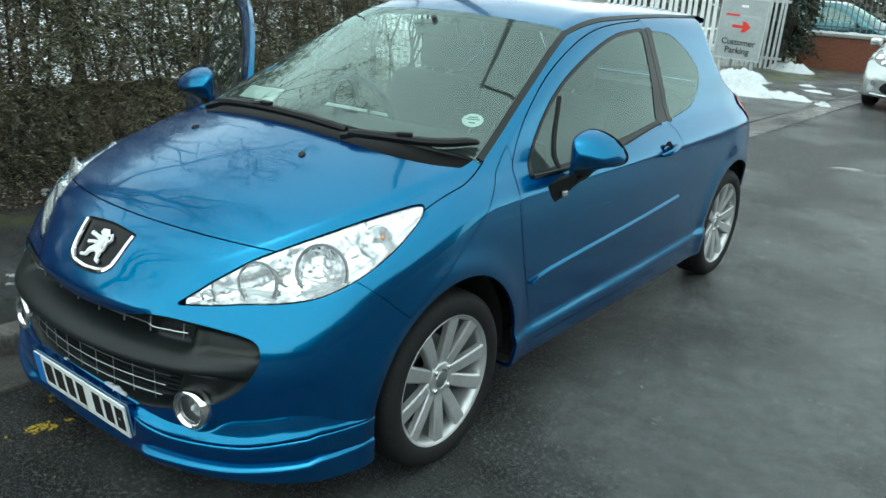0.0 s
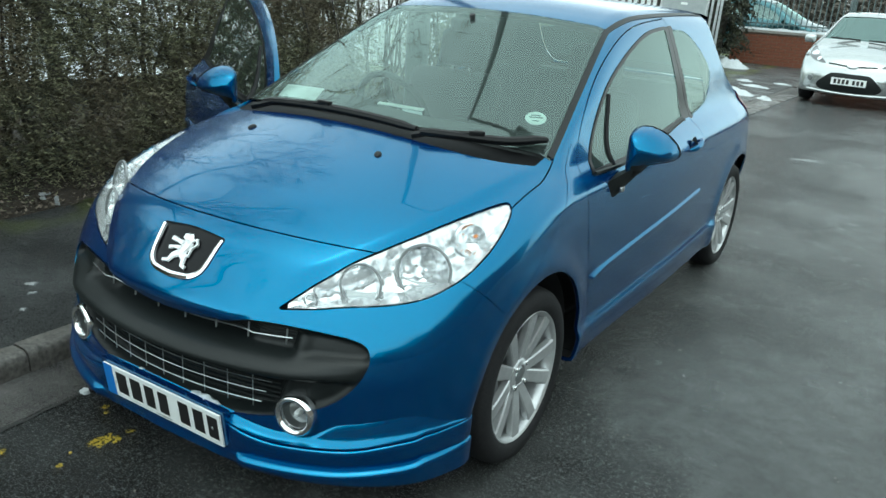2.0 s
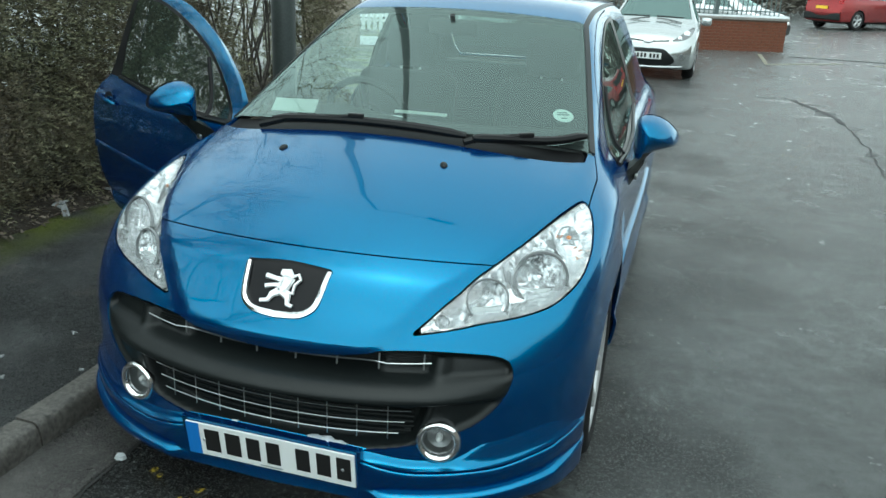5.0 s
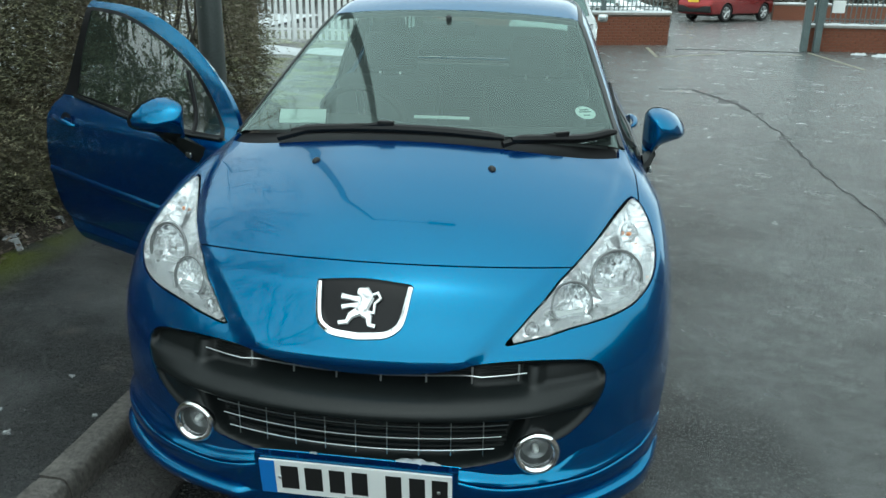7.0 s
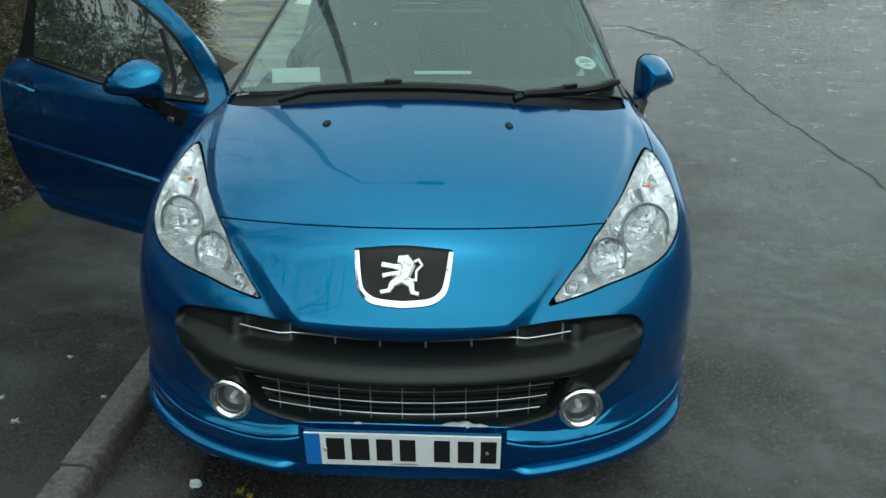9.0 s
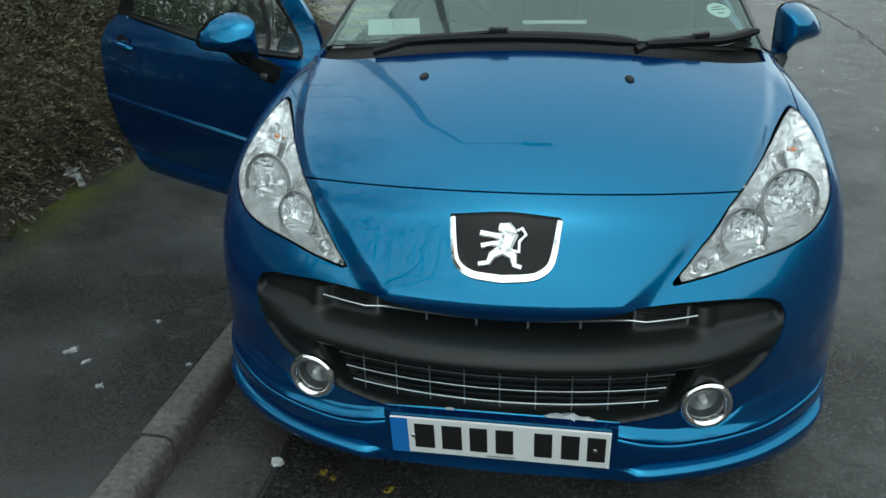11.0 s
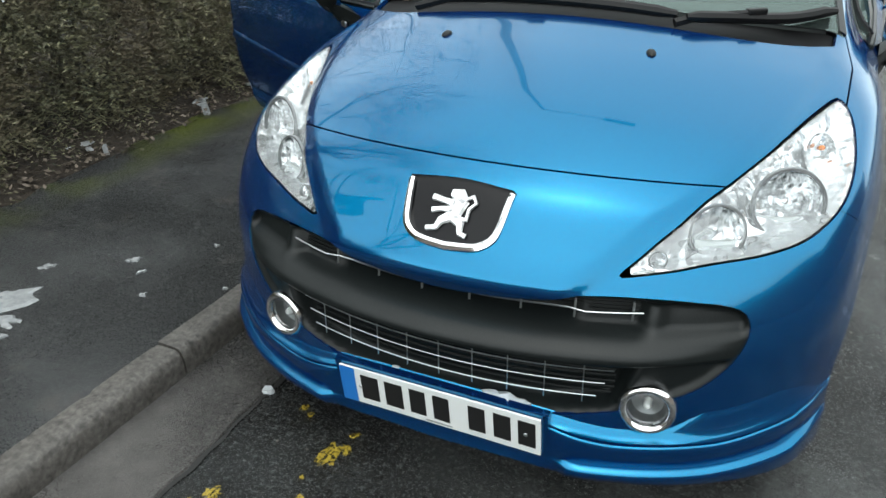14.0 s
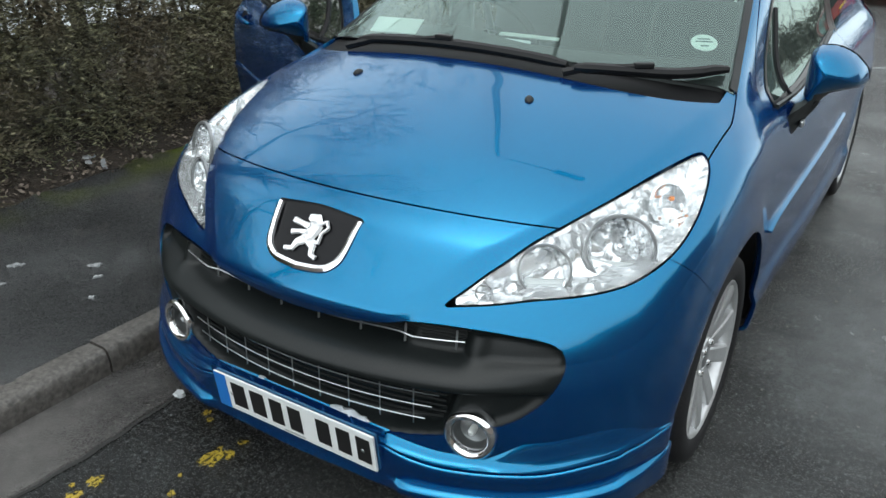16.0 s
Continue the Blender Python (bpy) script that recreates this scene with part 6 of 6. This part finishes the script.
for z, w in ((-.25, .62), (-.14, .36), (-.03, .60), (.08, .5), (.19, .56)):
    part("writing_bar", slab([(-w / 2, 0), (w / 2, 0), (w / 2, .05), (-w / 2, .05)], .002, pose(0, -.017, z, 90, 0, 0)), PLATE_WHITE, s)


def brick_wall(name, x0, y0, x1, y1, height, label):
    """Stretcher-bond wall: every brick of its face proud of a mortar core, with a coping and a ridge of snow."""
    k0 = down(x0, y0)[3]
    height *= k0
    (x0, y0), (x1, y1) = down(x0, y0)[:2], down(x1, y1)[:2]
    wall = thing(name, label, "wall", kind="structure", at=(x0, y0, fall(y0) - .02), turn=math.degrees(math.atan2(y1 - y0, x1 - x0)))
    L = math.hypot(x1 - x0, y1 - y0)
    part("core", box((L - .01, .20, height), (L / 2, .11, height / 2)), MORTAR, wall)
    part("coping", box((L + .06, .30, .07), (L / 2, .10, height + .035), bevel=.012), STONE, wall)
    bm = bmesh.new()
    bmesh.ops.create_grid(bm, x_segments=max(6, int(L * 9)), y_segments=6, size=1.0)
    for v in bm.verts:
        u = (1 - v.co.y ** 4) * (.75 + .5 * noise.noise((v.co.x * L * 2.5, v.co.y, x0)))
        v.co = Vector(((v.co.x + 1) / 2 * (L + .02), .10 + v.co.y * .145, height + .066 + .055 * max(0, u)))
    part("snow_cap", bm, SNOW, wall, "ridge of snow on the coping", True, 80)
    mesh = None
    for row in range(int(height / .075)):
        x = -.1125 if row % 2 else 0.0
        while x < L - .02:
            a, b = max(x, 0) + .005, min(x + .215, L) - .005
            if b - a > .04:
                if mesh is None:
                    o = part("brick", box((.205, .03, .065), (0, 0, 0), bevel=.004, seg=1), BRICK, wall)
                    mesh = o.data
                else:
                    o = new("brick", mesh)
                    o.parent = wall
                o.matrix_basis = pose((a + b) / 2, .008 + .003 * math.sin(x * 37 + row * 11), .04 + .075 * row) @ Matrix.Diagonal(((b - a) / .205, 1, 1, 1))
            x += .225
    return wall


def railing(x0, y0, x1, y1, z0, height, label):
    k0 = down(x0, y0)[3]
    height, z0 = height * k0, z0 * k0 + .05
    (x0, y0), (x1, y1) = down(x0, y0)[:2], down(x1, y1)[:2]
    r = thing("railing", label, "railing", "railings on the walls", at=(x0, y0, fall(y0) + z0), turn=math.degrees(math.atan2(y1 - y0, x1 - x0)))
    L = math.hypot(x1 - x0, y1 - y0)
    for z in (.12, height - .12):
        part("rail", box((L, .04, .03), (L / 2, 0, z)), GREEN_STEEL, r)
    bm = box((.022, .022, height), (0, 0, height / 2))
    bar = part("bar", bm, GREEN_STEEL, r)
    n = int(L / .125)
    for k in range(1, n):
        o = new("bar", bar.data)
        o.parent, o.matrix_basis = r, pose(.125 * k, 0, 0)
    for k in range(int(L / 2.4) + 1):
        part("post", box((.08, .08, height + .9), (min(L - .04, 2.4 * k + .04), .03, (height + .9) / 2)), GREEN_STEEL, r)


brick_wall("brick_wall", -2.40, 16.2, 3.05, 18.3, .68, "low red brick wall capped with snow")
brick_wall("brick_wall", 5.95, 17.7, 8.6, 17.9, .52, "low red brick wall beside the yard gate")
brick_wall("brick_wall", 8.4, 31.5, 12.5, 31.8, .55, "red brick wall across the yard")
railing(-2.35, 16.33, 3.0, 18.42, .70, 1.1, "grey-green steel railing on the brick wall")
railing(6.1, 17.82, 8.5, 18.02, .54, 1.2, "grey-green steel railing beside the gate")
for x in (5.86, 6.12):
    gx_, gy_, gz_, k_ = down(x, 17.5)
    g = thing("gate_post", "square green-grey steel gate post", "gate post", "gate posts", at=(gx_, gy_, fall(gy_)))
    part("shaft", box((.16, .16, 3.0), (0, 0, 1.5), bevel=.01), GREEN_STEEL, g)
s, board = sign_board("yard_notice", "small white notice on the gate railing", (6.55, 17.80, 1.35), (.42, .40), 0, PLATE_WHITE, 0, False)
for k in range(4):
    part("writing_bar", slab([(-.15, 0), (.15, 0), (.15, .03), (-.15, .03)], .002, pose(0, -.017, .11 - .08 * k, 90, 0, 0)), INK, s)
s, board = sign_board("yard_notice", "small white notice on the gate railing", (6.55, 17.80, .95), (.26, .26), 0, PLATE_WHITE, 0, False)
s, board = sign_board("yard_sign", "pale sign board on the railing over the wall", (2.05, 17.95, 1.42), (1.25, .42), 20, SIGN_PALE, 0, False)
part("writing_bar", slab([(-.45, 0), (.45, 0), (.45, .05), (-.45, .05)], .002, pose(0, -.017, -.13, 90, 0, 0)), INK, s)
tagged(part("gate_channel", box((3.3, .12, .012), (5.0, 20.35, fall(20.35) + .004)), mat("drain_iron", (.03, .03, .03), .6)), "dark drainage channel across the gateway", "drain")


# ---- other cars ----
def other_car(name, paint, label, at, turn, form, length, lamp_outline, grille_outline, window_outlines, hubs, hub_z, tyre, half_track, screen, face="front", plate=PLATE_WHITE):
    """A car from its own smooth form: body with openings, glass, lamps, wheels."""
    car = thing(name, label, "car", at=at, turn=turn)
    P, Q = surface(form, (-1.02, -.15, .12), (1.05, length + .15, 1.85), .04)
    x = np.abs(P[:, 0])
    P, _, Q = cut(P, Q, np.maximum(np.minimum(*(np.hypot(P[:, 1] - h, P[:, 2] - hub_z) - tyre - .045 for h in hubs)), .45 - x))
    made = []
    for nm, w, material in ([("windscreen", screen, SCREEN_FAR)] + [("side_window", (lambda R, o=o: np.maximum(inside(o, R[:, 1], R[:, 2]), .35 - np.abs(R[:, 0]))), SCREEN_FAR) for o in window_outlines]
                            + [("headlamp", lambda R: np.maximum(inside(lamp_outline, np.abs(R[:, 0]), R[:, 2]), np.minimum(R[:, 1] - .9, 9)), LAMP_FAR), ("grille", lambda R: np.maximum(inside(grille_outline, np.abs(R[:, 0]), R[:, 2]), R[:, 1] - .6), BLACK),
                               ("sill_trim", lambda R: R[:, 2] - .206, BLACK)]):
        P, got, Q = cut(P, Q, w(P))
        made.append((nm, got, material))
    n = slope(form, P)
    n /= np.linalg.norm(n, axis=1, keepdims=True)
    put_mesh("body", P, Q, paint, car, normals=n)
    for nm, got, material in made:
        for side in ((1, -1) if nm in ("headlamp", "side_window") else (0,)):
            fs = [f for f in got if not side or side * sum(P[i][0] for i in f) > 0]
            if fs:
                put_mesh(nm, P - .008 * n, fs, material, car)
    put_mesh("inner_shell", P - .03 * n, Q, DARK, car)
    part("floor_pan", box((1.3, length - .9, .06), (0, length / 2, .26)), DARK, car)
    part("cabin", box((1.15, 1.5, .5), (0, length * .55, .72), bevel=.1), SEAT, car, "dark seats")
    for sgn in (1, -1):
        for h in hubs:
            m = Matrix.Translation((sgn * half_track, h, hub_z)) @ Matrix.Diagonal((sgn, 1, 1, 1))
            t = part("wheel", lathe([(.06, tyre * .66), (.1, tyre * .72), (.105, tyre * .85), (.09, tyre * .96), (.05, tyre), (-.06, tyre), (-.1, tyre * .9)], 36, m=m), RUBBER, car, smooth=True, sharp=60)
            part("rim", lathe([(.0, tyre * .66), (.08, tyre * .67), (.09, tyre * .64), (.06, tyre * .6), (.03, tyre * .58)], 36, m=m), ALLOY, t, smooth=True)
            part("brake", lathe([(.0, .001), (.0, tyre * .6)], 24, m=m), DARK, t)
            for k in range(5):
                a = 2 * math.pi * k / 5 + .3
                part("spoke", tube([m @ Vector((.075, .02 * math.cos(a), .02 * math.sin(a))), m @ Vector((.08, tyre * .6 * math.cos(a), tyre * .6 * math.sin(a)))], [.03, .038], 6), ALLOY, t, smooth=True)
            bm = lathe([(-.22, .05), (-.22, tyre + .055), (.085, tyre + .055)], 28, m=m)
            bmesh.ops.bisect_plane(bm, geom=bm.verts[:] + bm.edges[:] + bm.faces[:], plane_co=(0, 0, .24), plane_no=(0, 0, -1), clear_outer=True)
            part("arch_liner", bm, DARK, car, smooth=True)
        mm = part("door_mirror", box((.19, .10, .14), (sgn * .93, form_mirror_y, form_mirror_z), bevel=.04, seg=3), paint, car, smooth=True, sharp=60)
    return car


SCREEN_FAR = glass("far_glass", (.35, .48, .46), .12, (.30, .45, .43), 2.0, (.75, 1.0, .95))
LAMP_FAR = mat("far_lamp", (.15, .155, .16), .2, .3)
form_mirror_y, form_mirror_z = 1.35, .98


def hatch(p):
    x, y, z = np.abs(p[..., 0]), p[..., 1], p[..., 2]
    front = crv([.15, .25, .45, .62, .75], [.10, .02, .0, .03, .10])(z) + .20 * x * x + .45 * x ** 6 - y
    hb = crv([-.05, .1, .3, .6, .9, 1.2], [.55, .74, .84, .92, .98, 1.03])(y - .2 * x * x) - .12 * x * x
    hs = 1.02 + .50 * (y - .95 - .25 * x * x) - .05 * x * x
    hr = 1.475 - .03 * (y - 2.2) ** 2 - .13 * x * x
    top = (z - smax(hb, smin(hs, hr, .12), .02)) * .85
    side = x - crv([0, .5, .9, 2.2, 3.3, 3.95], [.76, .83, .85, .86, .85, .76])(y) - crv([.15, .3, .55, .8, .92, 1.0, 1.48], [-.05, -.015, 0, -.01, -.05, -.10, -.33])(z)
    rear = y - crv([.2, .5, .8, 1.0, 1.4], [3.88, 3.93, 3.9, 3.82, 3.5])(z) + .1 * x * x
    f = smax(smax(front, top, .10), side, .07)
    return smax(smax(f, rear, .06), .20 - z, .02)


FAR_LAMP = ring([(.385, .672), (.385, .672), (.56, .692), (.68, .745), (.74, .82), (.745, .895), (.68, .875), (.56, .795), (.46, .722)])
FAR_GRILLE = ring([(0, .555), (.24, .553), (.32, .53), (.43, .43), (.49, .36), (.45, .30), (.36, .270), (0, .258), (-.36, .270), (-.45, .30), (-.49, .36), (-.43, .43), (-.32, .53), (-.24, .553)])
FAR_WIN = [ring([(1.45, .96), (1.45, .96), (2.25, .99), (2.25, .99), (2.26, 1.33), (1.95, 1.29), (1.6, 1.13)]), ring([(2.34, .99), (2.34, .99), (3.05, 1.05), (3.1, 1.18), (2.8, 1.31), (2.35, 1.345), (2.35, 1.345)])]
far_screen = lambda R: np.maximum.reduce([.97 + .28 * R[:, 0] ** 2 - R[:, 1], R[:, 1] - 1.74 - .15 * R[:, 0] ** 2, np.abs(R[:, 0]) - .67 + .2 * (R[:, 1] - 1.1), .95 - R[:, 2]])  # noqa: E731
silver = other_car("silver_hatchback", SILVER, "silver hatchback parked facing along the kerb", (.26, 13.3, fall(14.0)), -1.0, hatch, 3.95, FAR_LAMP, FAR_GRILLE, FAR_WIN, (.78, 3.27), .305, .305, .72, far_screen)
part("number_plate", slab([(-.26, -.055), (.26, -.055), (.26, .055), (-.26, .055)], .01, pose(0, -.025, .43, 88)), PLATE_WHITE, silver, "white number plate with dark bars")
for k in range(7):
    xx = -.2 + .062 * k + (.03 if k > 3 else 0)
    part("character_bar", slab([(xx - .02, -.035), (xx + .02, -.035), (xx + .02, .035), (xx - .02, .035)], .001, pose(0, -.0275, .43, 88)), INK, silver)
part("badge", lathe([(.0, .055), (.012, .05), (.016, .03), (.017, .001)], 24, m=Matrix.Translation((0, .055, .675)) @ Vector((0, -1, .6)).to_track_quat("X", "Z").to_matrix().to_4x4() @ Matrix.Diagonal((1, 1.5, .7, 1))), SATIN, silver, "oval chrome badge", True)
def front_at(x, z):
    """The silver car's skin: y at x, z on its front."""
    lo, hi = -.3, 1.6
    for _ in range(30):
        m = (lo + hi) / 2
        lo, hi = (m, hi) if float(hatch(np.array([x, m, z]))) > 0 else (lo, m)
    return lo


part("grille_slot", tube([(x, front_at(x, .665 + .06 * abs(x)) - .002, .665 + .06 * abs(x)) for x in np.linspace(-.36, .36, 15)], .013, 6), BLACK, silver, "dark slot under the bonnet", True)
part("lower_lip", tube([(x, front_at(x, .235) - .006, .235 + .05 * x * x) for x in np.linspace(-.62, .62, 15)], .022, 8), SILVER, silver, "silver lip under the grille", True)
for sgn in (1, -1):
    for x, z, r in ((.645, .800, .062), (.535, .735, .042)):
        m = Matrix.Translation((sgn * x, front_at(x, z) - .004, z)) @ Vector((sgn * .45, -1, .45)).to_track_quat("X", "Z").to_matrix().to_4x4()
        part("reflector", lathe([(.0, r), (.010, r * .8), (.013, r * .4), (.014, .001)], 20, m=m), LAMP_SHELL, silver, "bright round lamp reflector", True)
for sgn in (1, -1):
    part("fog_lamp", lathe([(0, .045), (.012, .04), (.014, .001)], 20, m=Matrix.Translation((sgn * .60, front_at(.60, .43) - .004, .43)) @ Vector((sgn * .4, -1, 0)).to_track_quat("X", "Z").to_matrix().to_4x4()), LAMP_GREY, silver, smooth=True)
    part("wiper", tube([(sgn * .3 - .25, .96, 1.05), (sgn * .3 + .22, .97, 1.045)], .012, 5), WIPER, silver)
part("aerial", tube([(0, 1.85, 1.45), (0, 2.0, 1.62)], .006, 5), BLACK, silver)
teal = other_car("teal_hatchback", TEAL, "teal hatchback parked in the yard behind the railing", (-1.2, 23.2, fall(23)), 88, hatch, 3.95, FAR_LAMP, FAR_GRILLE, FAR_WIN, (.78, 3.27), .305, .305, .72, far_screen)
white = other_car("white_hatchback", WHITE_CAR, "white hatchback parked in the yard behind the railing", (3.6, 24.2, fall(24.5)), 70, hatch, 3.95, FAR_LAMP, FAR_GRILLE, FAR_WIN, (.78, 3.27), .305, .305, .72, far_screen)


def estate(p):
    x, y, z = np.abs(p[..., 0]), p[..., 1], p[..., 2]
    front = crv([.2, .4, .7, .95], [.12, .02, .0, .10])(z) + .15 * x * x + .35 * x ** 6 - y
    hb = crv([-.05, .15, .6, 1.2], [.75, .98, 1.06, 1.12])(y) - .06 * x * x
    hs = 1.10 + .62 * (y - 1.15) - .05 * x * x
    hr = 1.70 - .025 * (y - 2.4) ** 2 - .10 * x * x
    top = (z - smax(hb, smin(hs, hr, .12), .02)) * .85
    side = x - crv([0, .5, 1, 2.4, 3.8, 4.6], [.82, .88, .9, .9, .89, .82])(y) - crv([.2, .4, .7, 1.0, 1.1, 1.65], [-.05, -.01, 0, -.01, -.06, -.24])(z)
    rear = y - crv([.3, .6, 1.0, 1.2, 1.6], [4.52, 4.6, 4.55, 4.45, 4.2])(z) + .08 * x * x
    f = smax(smax(front, top, .10), side, .08)
    return smax(smax(f, rear, .07), .30 - z, .03)


form_mirror_y, form_mirror_z = 1.55, 1.15
EST_WIN = [ring([(1.55, 1.12), (1.55, 1.12), (2.35, 1.13), (2.35, 1.13), (2.34, 1.55), (2.05, 1.50)]), ring([(2.43, 1.13), (2.43, 1.13), (3.3, 1.15), (3.3, 1.15), (3.28, 1.53), (2.43, 1.56), (2.43, 1.56)]), ring([(3.4, 1.15), (3.4, 1.15), (4.05, 1.2), (3.95, 1.42), (3.4, 1.53), (3.4, 1.53)])]
est_screen = lambda R: np.maximum.reduce([1.2 - R[:, 1], R[:, 1] - 1.98, np.abs(R[:, 0]) - .68, 1.08 - R[:, 2]])  # noqa: E731
red = other_car("red_off_roader", RED, "dark red off-road car parked in the yard", (8.9, 37.0, fall(36)), 135, estate, 4.6, FAR_LAMP, FAR_GRILLE, EST_WIN, (.92, 3.55), .36, .36, .78, est_screen)
part("number_plate", slab([(-.26, -.055), (.26, -.055), (.26, .055), (-.26, .055)], .01, pose(0, 4.62, .82, 90, 0, 180)), PLATE_YELLOW, red, "yellow number plate")
for sgn in (1, -1):
    part("tail_lamp", box((.16, .10, .34), (sgn * .72, 4.46, 1.10), (0, 0, sgn * -12), .03), TAIL_RED, red)
part("rear_window", box((1.15, .03, .40), (0, 4.385, 1.33), (26, 0, 0), .01), GLOSS_BLACK, red)
part("rear_bumper", box((1.6, .14, .28), (0, 4.52, .50), bevel=.05), BLACK, red)


# ---- plain walls out of view, added to darken what the car's paint reflects ----
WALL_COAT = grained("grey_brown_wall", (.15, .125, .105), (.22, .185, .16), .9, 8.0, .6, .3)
for nm, size, at in (("unseen_wall", (44, .4, 3.2), (6, -17, 1.6)), ("unseen_wall", (.4, 36, 6.5), (15, -3, 3.25)), ("unseen_wall", (.4, 26, 3.0), (-14, -10, 1.5))):
    tagged(part(nm, box(size, at), WALL_COAT), "plain brown wall out of view, added to darken reflections", "wall", kind="structure")
